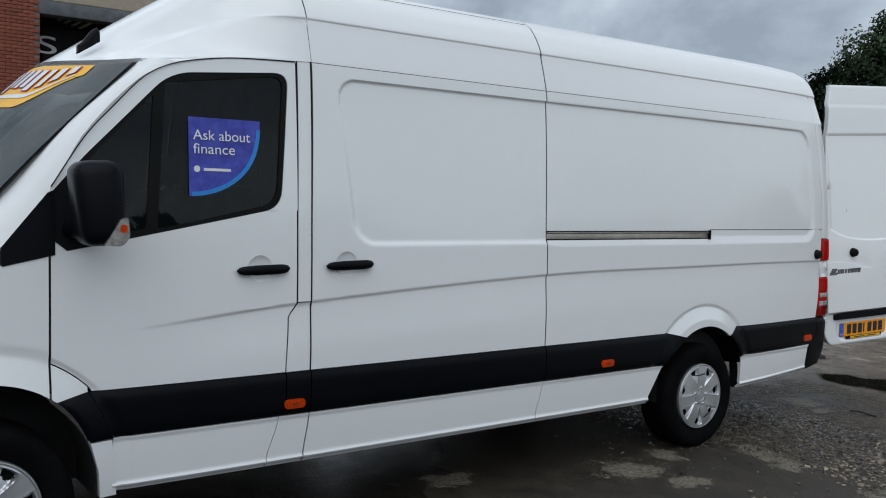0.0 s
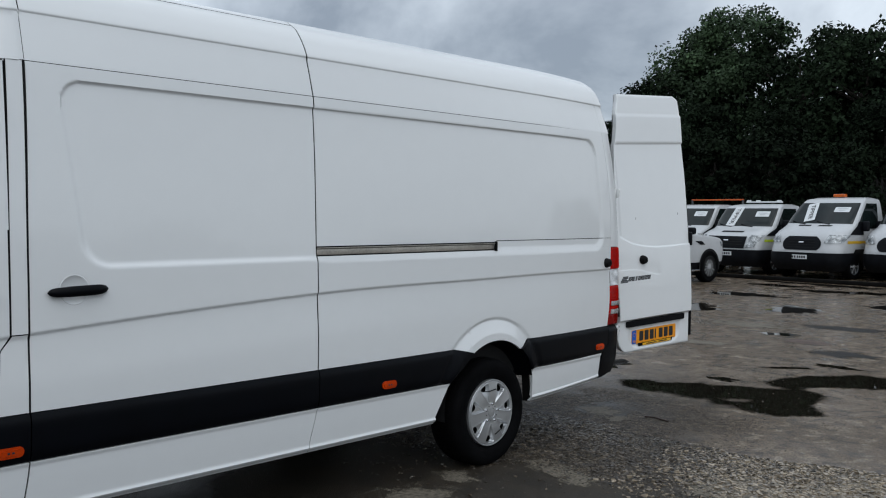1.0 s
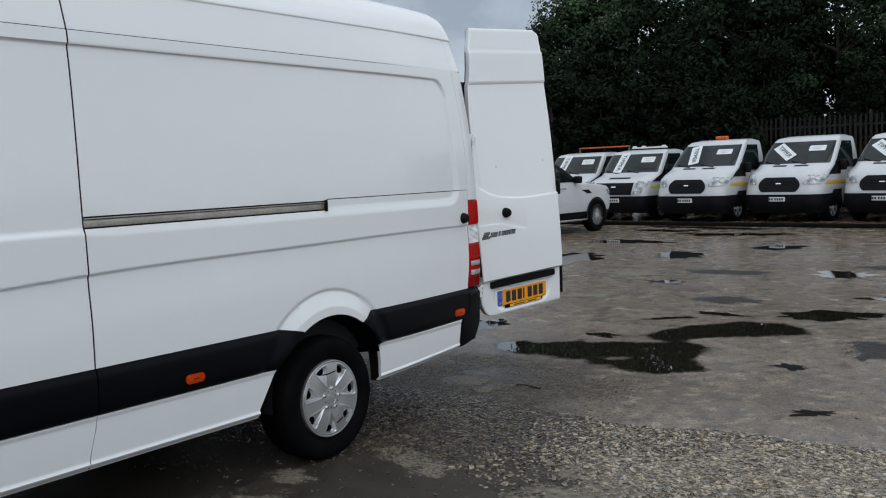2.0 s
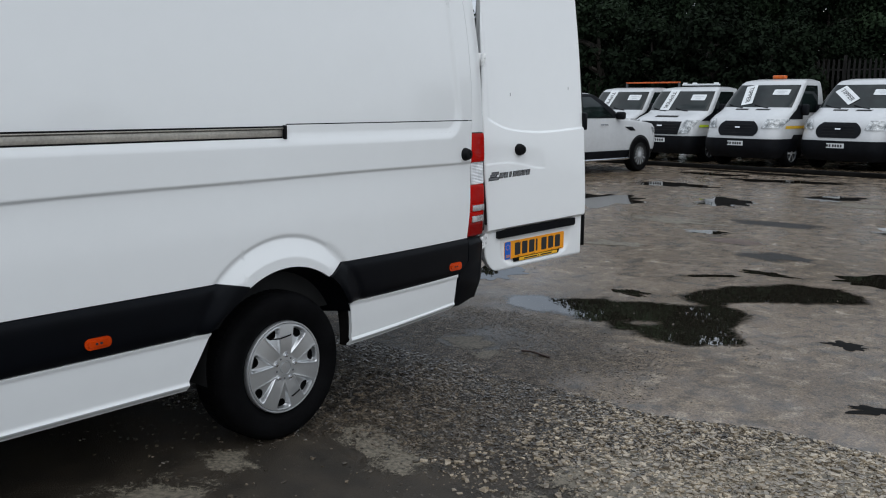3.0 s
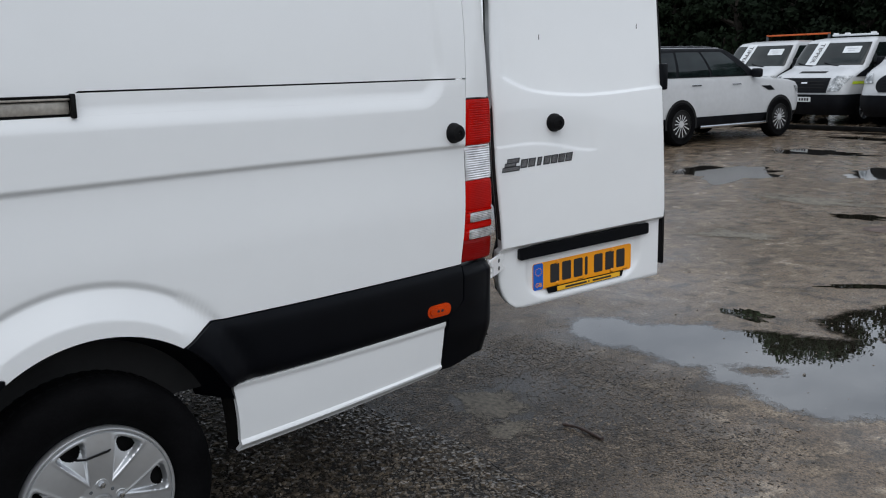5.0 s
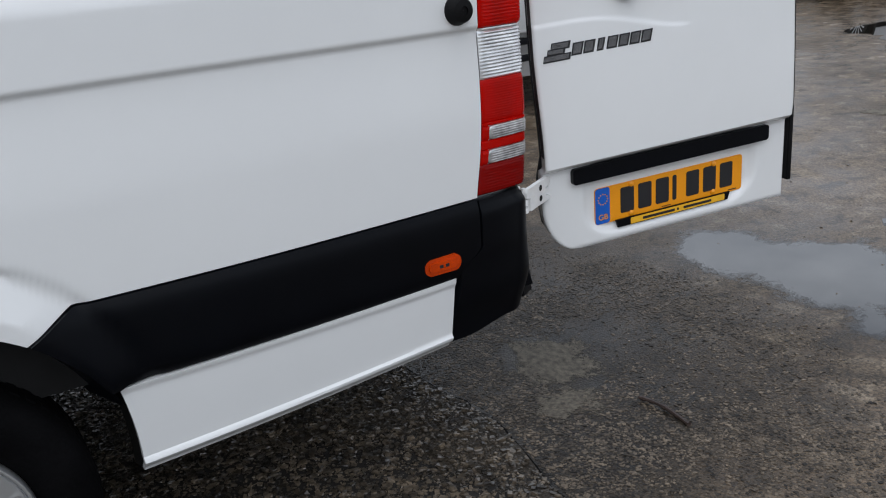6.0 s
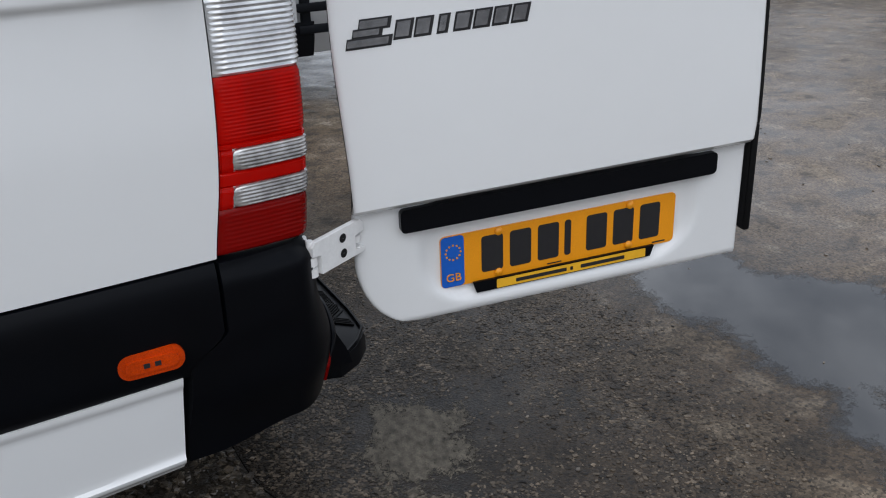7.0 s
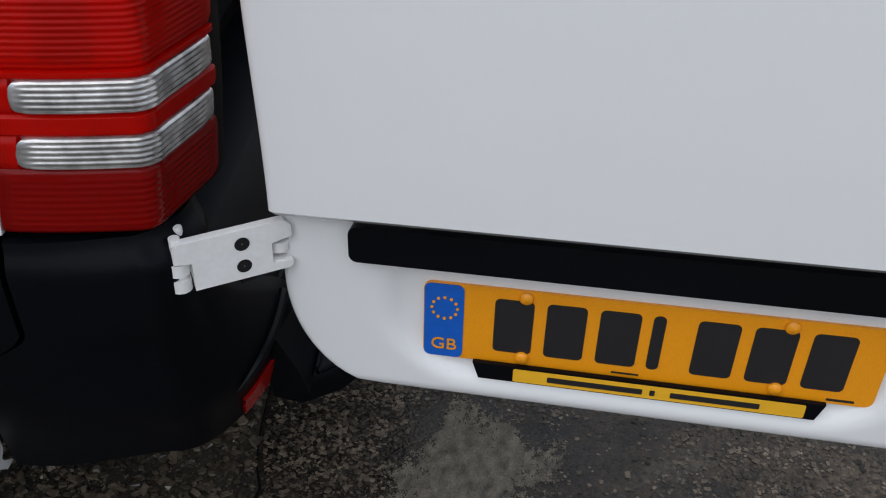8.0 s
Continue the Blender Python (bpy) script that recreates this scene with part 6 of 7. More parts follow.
for k, (cx, cy, rx, ry, turn) in enumerate(((3.98, 1.82, 0.36, 0.27, 30), (4.03, 0.42, 0.10, 0.17, -25), (5.18, 0.24, 0.07, 0.24, 38), (5.62, -0.10, 0.09, 0.26, 0), (5.98, -1.10, 0.28, 0.50, 15),
                                            (11.3, 2.75, 0.55, 0.48, 20), (10.3, 4.4, 0.95, 0.60, 15), (7.87, 1.50, 0.15, 0.27, 0), (13.0, 1.6, 0.5, 0.40, 0), (13.6, 4.8, 0.4, 0.8, 10), (15.8, 3.4, 0.35, 1.2, 5), (9.4, -0.4, 0.35, 0.4, 30),
                                            (16.6, 5.3, 0.30, 0.8, 0), (7.4, -1.7, 0.30, 0.45, 0), (17.6, 4.6, 0.30, 1.6, -8))):
    flat("puddle", [blob(cx, cy, rx, ry, turn, 40 + k, 0.3)], WATER, "shallow puddle on worn tarmac", "puddle", 0.0016)
for k, (cx, cy, rx, ry, turn) in enumerate(((3.47, -1.46, 0.10, 0.11, 0), (2.23, -1.96, 0.06, 0.14, 30))):
    flat("pothole", [blob(cx, cy, rx, ry, turn, 70 + k, 0.4)], UNDER, "small dark pothole full of wet grit", "pothole", 0.0014)
disc = [(math.cos(2 * math.pi * k / 28), math.sin(2 * math.pi * k / 28)) for k in range(28)]
for k, (cx, cy, rx, ry, turn) in enumerate(((1.91, 0.44, 0.21, 0.32, -15), (1.76, 0.18, 0.17, 0.14, 10), (0.26, -0.30, 0.22, 0.34, -20), (0.15, -0.58, 0.2, 0.18, 0), (-0.34, 0.0, 0.16, 0.22, 0), (-0.78, -0.10, 0.36, 0.28, -30), (-0.68, -0.45, 0.22, 0.16, 0), (-1.85, 0.31, 0.26, 0.2, 0), (8.6, 2.3, 0.5, 0.9, 0), (6.3, 1.9, 0.3, 0.5, 10), (12.2, 0.9, 0.5, 0.9, 0), (0.95, -2.2, 0.9, 0.9, 0), (0.3, -2.7, 0.8, 0.9, 0), (1.15, -3.1, 0.8, 1.0, 0), (0.6, -1.5, 0.6, 0.5, 0), (0.1, -1.5, 0.35, 0.5, 0))):
    flat("worn_patch", [disc], PATCH_BROWN if k < 2 else PATCH, "pale worn patch of old concrete", "patch", 0.0).matrix_world = pose(cx, cy, 0.0018 + 0.00012 * k, 0, 0, turn) @ Matrix.Diagonal((rx, ry, 1, 1))
# first two put the van's shade into the ground, the rest are wet grit
for k, (cx, cy, rx, ry, turn) in enumerate(((0.7, 0.25, 0.8, 0.5, 0), (1.1, -0.2, 0.5, 0.4, 0), (4.4, -1.9, 0.6, 0.4, 0), (6.6, 0.2, 0.35, 0.6, 0), (9.2, 1.1, 0.4, 0.9, 0), (10.4, -1.0, 0.4, 0.9, 10), (7.2, -2.8, 0.5, 0.7, 0))):
    flat("dark_patch", [disc], DARKSPOT, "dark patch of worn wet grit and painted shade", "patch", 0.0).matrix_world = pose(cx, cy, 0.0008 + 0.00008 * k, 0, 0, turn) @ Matrix.Diagonal((rx, ry, 1, 1))
flat("iron_cover", [blob(7.35, 0.92, 0.18, 0.32, 0, 55, 0.12)], IRON, "rusty iron drain cover in the tarmac", "drain cover", 0.002)

# fallen twig
rr = random.Random(8)
pts = [Vector((1.945 + 0.012 * math.sin(3 * t) , 0.05 - 0.21 * t, 0.010 + 0.004 * math.sin(5 * t))) for t in span(0, 1, 14)]
twig = thing("twig", "short dark broken twig lying on wet tarmac", "twig", m=pose(1.95, -0.06, 0))
tw = part("stem", tube(pts, 0.0075, 7, taper=[0.7 + 0.5 * rr.random() for _ in pts]), TWIG, None)
tw.parent = twig
tw.data.transform(Matrix.Translation((-1.95, 0.06, 0)))

# loose gravel on a bed of dark grit, with the broken edge of the tarmac
def gravel_edge(y):
    return 1.47 + 0.035 * math.sin(y * 2.3) + 0.025 * math.sin(y * 7.1) + 0.13 * smooth_step(-1.2, -1.9, y)


line = [(gravel_edge(y) + 0.02 * noise.noise(Vector((y * 14, 0, 3))), y) for y in span(-4.5, 2.2, 120)]
far_side = ragged([(0.6, 2.4), (-0.4, 1.8), (-1.5, 0.9), (-2.2, 0.0), (-2.3, -0.9), (-2.0, -1.9), (-1.6, -3.0), (-0.6, -4.6)], 0.12, 7.0, 0.05)
flat("gravel_bed", [line + far_side[:[k for k, p in enumerate(far_side) if p[1] < -4.3][0]]], BED, "dark wet grit between loose stones", "ground", 0.0006)
flat("tarmac_edge", [[(x - 0.003, y) for x, y in line] + [(x + 0.001 + 0.006 * noise.noise(Vector((y * 9, 4, 1))), y) for x, y in line[::-1]]], UNDER, "broken dark edge of the tarmac", "crack", 0.0012)


def stone_field(name, spots, size, label, seed, mat=None, thick=1.0):
    g = np.random.default_rng(seed)
    base = np.array([(x, y, z) for x in (-1, 1) for y in (-1, 1) for z in (-1, 1)], float)
    faces = np.array([(0, 1, 3, 2), (4, 6, 7, 5), (0, 4, 5, 1), (2, 3, 7, 6), (1, 5, 7, 3)])
    n = len(spots)
    sc = np.stack([size * g.uniform(0.7, 1.25, n), size * g.uniform(0.5, 0.9, n), size * g.uniform(0.28, 0.6, n) * thick], 1)
    v = base[None] * sc[:, None, :] * g.uniform(0.45, 1.1, (n, 8, 3))
    ang = g.uniform(0, 2 * np.pi, n)
    tip = g.normal(0, 0.12 * thick, n)
    ct, st = np.cos(tip)[:, None], np.sin(tip)[:, None]
    v = np.stack([v[..., 0] * ct - v[..., 2] * st, v[..., 1], v[..., 0] * st + v[..., 2] * ct], 2)
    c, s_ = np.cos(ang)[:, None], np.sin(ang)[:, None]
    x, y = v[..., 0] * c - v[..., 1] * s_, v[..., 0] * s_ + v[..., 1] * c
    z = v[..., 2] + sc[:, 2:3] * g.uniform(0.2, 0.9, (n, 1))
    verts = np.stack([x + spots[:, 0:1], y + spots[:, 1:2], z], 2).reshape(-1, 3)
    idx = (faces[None] + (np.arange(n) * 8)[:, None, None]).reshape(-1, 4)
    me = bpy.data.meshes.new(name)
    me.from_pydata(verts.tolist(), [], idx.tolist())
    me.materials.append(mat or STONE)
    return tagged(new(name, me), label, "gravel", kind="stuff")


g = np.random.default_rng(11)
xy = np.stack([g.uniform(-0.7, 1.66, 165000), g.uniform(-3.4, 1.9, 165000)], 1)
edge = np.array([gravel_edge(y) for y in xy[:, 1]])
patchy = np.array([noise.noise(Vector((x * 1.6, y * 1.6, 5.0))) for x, y in xy])
dens = np.clip((xy[:, 0] - 0.12 + 0.35 * patchy + 0.25 * (xy[:, 1] > 0)) / 0.5, 0.02, 1) * (0.92 + 0.5 * patchy)
keep = (xy[:, 0] < edge - 0.004) & (g.random(len(xy)) < dens)
pts = xy[keep]
# the share of sheen-pale stones grows away from the van
pale = g.random(len(pts)) < np.clip((-0.6 - pts[:, 1]) / 1.3, 0, 0.85)
pale_pts, near_pts = pts[pale], pts[~pale]
stone_field("gravel", near_pts, g.gamma(2.6, 0.0018, len(near_pts)).clip(0.0026, 0.0115), "loose wet grey-brown gravel on broken tarmac", 12)
stone_field("pale_gravel", pale_pts, g.gamma(2.6, 0.0025, len(pale_pts)).clip(0.0032, 0.018), "loose pale gravel with wet sheen in its colour", 22, PALESTONE)
chips = np.stack([g.uniform(1.42, 3.2, 135000), g.uniform(-1.3, 1.7, 135000)], 1)
edge = np.array([gravel_edge(y) for y in chips[:, 1]])
patchy = np.array([noise.noise(Vector((x * 2.1, y * 2.1, 9.0))) for x, y in chips])
fade = np.clip((2.85 - chips[:, 0] + 0.5 * patchy) / 0.9, 0, 1) * np.clip((chips[:, 1] + 0.95 + 0.5 * patchy) / 0.7, 0, 1)


shore_in = depth_in(chips, SHORE)
bare = np.hypot((chips[:, 0] - 1.90) / 0.15, (chips[:, 1] - 0.43) / 0.24)
chips = chips[(chips[:, 0] > edge + 0.01) & (g.random(len(chips)) < np.clip(0.75 + 0.9 * patchy, 0.15, 1) * fade * np.clip(1.0 - (shore_in + 0.02) / 0.10, 0, 1) ** 1.5 * np.clip((bare - 0.9) / 0.35, 0, 1))]
stone_field("chippings", chips, g.gamma(4.0, 0.00095, len(chips)).clip(0.002, 0.0075), "worn stone chippings set in the tarmac", 15, CHIP, 0.42)
far_pts = np.stack([g.uniform(1.5, 5.0, 420), g.uniform(-2.6, 2.4, 420)], 1)
stone_field("grit", far_pts, g.gamma(2.5, 0.0016, len(far_pts)).clip(0.002, 0.009), "scattered small grit on the tarmac", 14)


# ---- parked vehicles ----
class Hull:
    """A body of stacked plan outlines: rows of (z, front, rear, half width, corner)."""

    def __init__(self, rows, m, crown=0.10, squash=1.0):
        self.rows, self.m, self.crown, self.squash = rows, m, crown, squash

    def lift(self, z):
        return z if z < 0.7 else 0.7 + (z - 0.7) * self.squash

    def at(self, z, u, out=0.0):
        cols = [curve_through(z, [(r[0], r[k]) for r in self.rows]) for k in (1, 2, 3, 4)]
        front, rear, half, rad = cols
        a = abs(u)
        if a < 0.4:
            l = (half - rad) * a / 0.4
            s, nx, ny = front, -1, 0
        elif a < 0.6:
            t = (a - 0.4) / 0.2 * math.pi / 2
            l, s = half - rad + rad * math.sin(t), front + rad - rad * math.cos(t)
            nx, ny = -math.cos(t), math.sin(t)
        elif a <= 0.97:
            l, s = half, front + rad + (rear - front - rad) * (a - 0.6) / 0.37
            nx, ny = 0, 1
        else:
            l, s = half * (1.0 - (a - 0.97) / 0.03), rear
            nx, ny = 1, 0
        s += self.crown * (l / half) ** 2 * max(0, 1 - a / 0.7)
        sign = 1 if u >= 0 else -1
        return self.m @ Vector((s + nx * out, sign * (l + ny * out), self.lift(z)))

    def body(self, name, z0, z1, nz, mat, parent, label=""):
        us = span(-1, -0.6, 8) + span(-0.58, -0.4, 6) + span(-0.36, 0.36, 12) + span(0.4, 0.58, 6) + span(0.6, 1, 8)
        bm = sheet(lambda z, u: self.at(z, u), span(z0, z1, nz), us)
        bm.verts.ensure_lookup_table()
        n = len(us)
        bm.faces.new([bm.verts[(nz - 1) * n + k] for k in range(n - 1)])
        return part(name, bm, mat, parent, label)

    def patch(self, name, z0, z1, ua, ub, mat, parent, out=0.006, nz=7, nu=9, label=""):
        """A piece on the skin between heights z0 and z1; ua and ub: its ends at the bottom and at the top."""

        def fn(k, j):
            u0, u1 = ua[0] + (ua[1] - ua[0]) * k, ub[0] + (ub[1] - ub[0]) * k
            return self.at(z0 + (z1 - z0) * k, u0 + (u1 - u0) * j, out)

        return part(name, sheet(fn, span(0, 1, nz), span(0, 1, nu)), mat, parent, label)


def simple_wheel(m, s, l, r, parent, spokes=0, inward=1):
    P = lambda rad, d, a: m @ Vector((s + rad * math.cos(a), l - inward * d, r + rad * math.sin(a)))
    w = part("wheel", lathe([(r * 0.62, 0.03), (r * 0.66, 0.005), (r * 0.9, -0.008), (r * 0.985, 0.02), (r, 0.05), (r, 0.2), (r * 0.6, 0.22)], 36, P), TYRE, parent, "black tyre")
    part("rim", lathe([(r * 0.66, 0.008), (r * 0.62, 0.0), (r * 0.60, 0.05), (0.005, 0.06)], 30, P), DARK if spokes else GREYSTEEL, w)
    part("hub", lathe([(r * 0.16, 0.04), (r * 0.15, 0.01), (0.002, 0.005)], 16, P), SPOKE, w)
    for k in range(spokes or 6):
        a0 = 2 * math.pi * k / (spokes or 6)
        wd = 0.062 if spokes else 0.16
        bm = sheet(lambda q, t, a0=a0: P(r * (0.14 + 0.48 * q), 0.012 + 0.01 * q, a0 + wd * t * (1 if q else 1.8)), [0, 0.5, 1], [-1, 0, 1])
        part("spoke", bm, SPOKE, w)
    return w


def small_card(m, text, w, h, mat_text, parent, frame_bars=False):
    """A flat card lying in the plane of m, with lettering or bars."""
    card = part("window_card", prism(rounded(w, h, 0.02, 3), 0.003, lambda a, b, c: m @ Vector((a, b, -c))), PRINTWHITE, parent, "white card behind the windscreen")
    if text:
        lettering(text, h * 0.55, m @ Matrix.Translation((0, 0, 0.004)), mat_text, parent, "card_lettering", 0.002, w * 0.82)
    else:
        for k, wide in ((-1, 0.4), (1, 0.66)):
            part("card_bar", prism(rounded(w * wide, h * 0.13, 0.01, 2), 0.002, lambda a, b, c, k=k: m @ Vector((a, b + k * h * 0.17, 0.006 - c))), mat_text, parent)
    return card


NEW_CAB = ((0.22, 0.16, 2.55, 0.88, 0.25), (0.42, 0.02, 2.55, 0.98, 0.32), (0.70, 0.00, 2.55, 1.0, 0.36), (0.90, 0.05, 2.55, 1.01, 0.40), (1.12, 0.12, 2.55, 1.01, 0.42), (1.26, 0.26, 2.55, 1.0, 0.42), (1.38, 0.52, 2.55, 0.98, 0.40), (1.47, 0.78, 2.55, 0.98, 0.26),
           (1.60, 0.93, 2.55, 0.965, 0.20), (1.85, 1.19, 2.55, 0.92, 0.17), (2.08, 1.44, 2.54, 0.87, 0.15), (2.17, 1.56, 2.53, 0.84, 0.15), (2.225, 1.71, 2.50, 0.79, 0.15), (2.255, 1.93, 2.40, 0.66, 0.15))
OLD_CAB = ((0.22, 0.14, 2.5, 0.88, 0.22), (0.42, 0.02, 2.5, 0.97, 0.26), (0.70, 0.00, 2.5, 0.99, 0.28), (0.95, 0.05, 2.5, 0.99, 0.30), (1.15, 0.14, 2.5, 0.99, 0.32), (1.26, 0.34, 2.5, 0.98, 0.34), (1.36, 0.62, 2.5, 0.96, 0.34), (1.44, 0.81, 2.5, 0.965, 0.24),
           (1.60, 0.93, 2.5, 0.95, 0.18), (1.85, 1.12, 2.5, 0.92, 0.15), (2.04, 1.27, 2.49, 0.885, 0.14), (2.12, 1.36, 2.48, 0.86, 0.14), (2.17, 1.50, 2.45, 0.81, 0.14), (2.195, 1.69, 2.36, 0.68, 0.14))


def tipper(x, y, heading, label, old=False, stripe=None, beacon=False, light_bar=False, rack=False, card=0.0, long=False):
    """A tipper truck; x, y: the middle of its front; heading: degrees of the way it faces."""
    truck = thing("tipper_truck", label, "truck", "parked tippers", pose(x, y, 0, 0, 0, heading + 180))
    h = Hull(OLD_CAB if old else NEW_CAB, Matrix.Identity(4), 0.10 if old else 0.16, 0.865 if old else 0.945)
    top = 2.195 if old else 2.255
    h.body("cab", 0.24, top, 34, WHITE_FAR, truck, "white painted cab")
    I = Matrix.Identity(4)
    h.patch("bumper", 0.23, 0.70, (-0.72, -0.74), (0.72, 0.74), BLACK_FAR, truck, 0.02, 6, 30, "black plastic front bumper")
    h.patch("number_plate", 0.53, 0.64, (-0.13, -0.13), (0.13, 0.13), PRINTWHITE, truck, 0.035, 3, 3, "white front number plate")
    for k in range(6):
        u = -0.10 + 0.038 * k + (0.012 if k > 3 else 0)
        h.patch("plate_bar", 0.555, 0.615, (u, u), (u + 0.026, u + 0.026), INK, truck, 0.038, 2, 2)
    if old:
        h.patch("grille", 0.74, 1.13, (-0.33, -0.37), (0.33, 0.37), BLACK_FAR, truck, 0.012, 8, 12, "black slatted grille")
        for z in (0.86, 0.94, 1.02):
            h.patch("grille_slat", z, z + 0.022, (-0.30, -0.30), (0.30, 0.30), DARK, truck, 0.024, 2, 10)
        h.patch("badge", 0.985, 1.020, (-0.045, -0.045), (0.045, 0.045), CHROME, truck, 0.03, 3, 4)
        for s in (-1, 1):
            h.patch("headlamp", 0.78, 1.18, (s * 0.34, s * 0.42), (s * 0.47, s * 0.57), LAMPGLASS, truck, 0.016, 7, 7, "tall clear headlamp")
        h.patch("bonnet_vent", 1.25, 1.30, (-0.22, -0.22), (0.22, 0.22), DARK, truck, 0.008, 2, 8)
    else:
        half = lambda k: 0.355 - 0.085 * abs(2 * k - 0.95) ** 2.2
        bm = sheet(lambda k, j: h.at(0.77 + 0.38 * k, half(k) * j, 0.014), span(0, 1, 14), span(-1, 1, 20))
        grille = part("grille", bm, BLACK_FAR, truck, "black mesh grille")
        for z in (0.84, 0.91, 0.98, 1.05):
            h.patch("grille_slat", z, z + 0.012, (-0.25, -0.25), (0.25, 0.25), DARK, grille, 0.022, 2, 10)
        h.patch("badge", 0.975, 1.005, (-0.045, -0.045), (0.045, 0.045), CHROME, truck, 0.03, 3, 4)
        for s in (-1, 1):
            h.patch("headlamp", 0.97, 1.20, (s * 0.40, s * 0.43), (s * 0.54, s * 0.625), LAMPGLASS, truck, 0.016, 6, 9, "swept clear headlamp")
            h.patch("bonnet_vent", 1.425, 1.462, (s * 0.06, s * 0.06), (s * 0.28, s * 0.27), DARK, truck, 0.010, 2, 6)
    zb, zt = (1.45, 2.05) if old else (1.50, 2.09)
    h.patch("windscreen", zb, zt, (-0.50, -0.495), (0.50, 0.495), FARGLASS, truck, 0.010, 12, 30, "dark windscreen with sale cards")
    for s in (-1, 1):
        h.patch("door_window", zb - 0.13, zt - 0.01, (s * 0.60, s * 0.635), (s * 0.87, s * 0.86), FARGLASS, truck, 0.010, 8, 8, "dark door window")
        h.patch("black_corner", zb - 0.30, zb + 0.06, (s * 0.600, s * 0.602), (s * 0.74, s * 0.67), BLACK_FAR, truck, 0.012, 4, 4)
        h.patch("door_handle", 1.16, 1.195, (s * 0.84, s * 0.84), (s * 0.87, s * 0.87), BLACK_FAR, truck, 0.02, 2, 3)
        # dark patch on the skin, painted for the shaded wheel well
        h.patch("wheel_arch", 0.24, 0.80, (s * 0.640, s * 0.69), (s * 0.80, s * 0.77), DARK, truck, 0.008, 8, 8)
        h.patch("side_trim", 0.30, 0.52, (s * 0.80, s * 0.80), (s * 0.96, s * 0.96), BLACK_FAR, truck, 0.010, 3, 6)
        simple_wheel(I, 0.95, s * 0.995, 0.345, truck, 0, s)
        simple_wheel(I, 5.30 if long else 4.20, s * 0.995, 0.345, truck, 0, s)
        part("door_mirror", box((0.12, 0.17, 0.27), (1.28, s * 1.10, 1.40), 0.04, 3), BLACK_FAR, truck, "black door mirror")
        if stripe:
            h.patch("stripe", 0.96, 1.03, (s * 0.60, s * 0.60), (s * 0.965, s * 0.965), stripe, truck, 0.009, 2, 14, "bright reflective stripe")
    for u in (-0.20, 0.18):
        a, b = h.at(zb - 0.01, u, 0.03), h.at(zb + 0.07, u + 0.22, 0.03)
        part("wiper", tube([a, (a + b) / 2 + Vector((0, 0, -0.02)), b], 0.012, 6), BLACK_FAR, truck)
    # cards behind the glass
    def on_glass(z, u, roll_):
        p, q, r = h.at(z, u, 0.02), h.at(z, u + 0.05, 0.02), h.at(z + 0.05, u, 0.02)
        right, up = (p - q).normalized(), (r - p).normalized()
        n = right.cross(up).normalized()
        up = n.cross(right)
        m = Matrix((right, up, n)).transposed().to_4x4()
        m.translation = p
        return m @ Matrix.Rotation(radians(roll_), 4, "Z")

    small_card(on_glass((zb + zt) / 2 + 0.03, 0.19, card), "TIPPER", 0.74, 0.30, INK, truck)
    small_card(on_glass(zt - 0.19, -0.25, 0), "", 0.42, 0.20, ALLOY, truck)
    if beacon:
        part("beacon", box((0.16, 0.34, 0.09), (1.98, 0, h.lift(top) + 0.055), 0.03, 3), BEACON, truck, "orange roof beacon")
    if light_bar:
        part("light_bar", box((0.20, 1.1, 0.045), (1.98, 0.0, h.lift(top) + 0.065), 0.015), PRINTWHITE, truck, "white light bar")
        for yy in (-0.48, 0.2, 0.5):
            part("bar_lamp", box((0.12, 0.10, 0.045), (1.98, yy, h.lift(top) + 0.100), 0.015), PRINTWHITE, truck)
        for yy in (-0.4, 0.4):
            part("bar_foot", box((0.05, 0.04, 0.16), (1.98, yy, h.lift(top) + 0.03)), BLACK_FAR, truck)
    for s in (-1, 1):
        for z in (0.470, 0.600):
            part("side_rail", box((2.44 if long else 1.35, 0.04, 0.052), (3.56 if long else 3.05, s * 0.98, z), 0.01), BLACK_FAR, truck, "black side guard rail")
        if long:
            part("side_locker", box((2.40, 0.30, 0.42), (3.56, s * 0.66, 0.50), 0.02), WHITE_FAR, truck, "white side locker behind the guard rails")
        for q in (2.40, 4.7 if long else 3.6):
            part("rail_post", box((0.06, 0.04, 0.42), (q, s * 0.955, 0.63), 0.008), BLACK_FAR, truck)
    # added box that keeps light from under the cab
    part("underbody_block", box((1.9, 1.66, 0.26), (1.30, 0, 0.34), 0.05), UNDER, truck)
    # chassis, headboard and dropside body
    part("chassis", box((3.3, 0.7, 0.16), (3.9, 0, 0.76), 0.01), BLACK_FAR, truck)
    body = part("tipper_body", box((3.1, 2.0, 0.06), (4.2, 0, 0.86), 0.01), GREYSTEEL, truck)
    for yy in (-1.0, 1.0):
        part("dropside", box((3.1, 0.04, 0.62 if long else 0.40), (4.2, yy, 0.98 if long else 1.09), 0.01), WHITE_FAR if long else GREYSTEEL, body)
    part("tailboard", box((0.04, 2.0, 0.40), (5.75, 0, 1.09), 0.01), GREYSTEEL, body)
    part("headboard", box((0.05, 1.9, 0.55), (2.66, 0, 1.16), 0.01), GREYSTEEL, body)
    if rack:
        for yy in (-0.95, 0.95):
            part("rack_post", box((0.05, 0.05, 1.46), (2.70, yy, 1.43)), GREYSTEEL, body)
        part("rack_bar", box((0.05, 1.96, 0.045), (2.70, 0, 2.16), 0.01), ORANGEPAINT, body, "orange rack bar")
    return truck


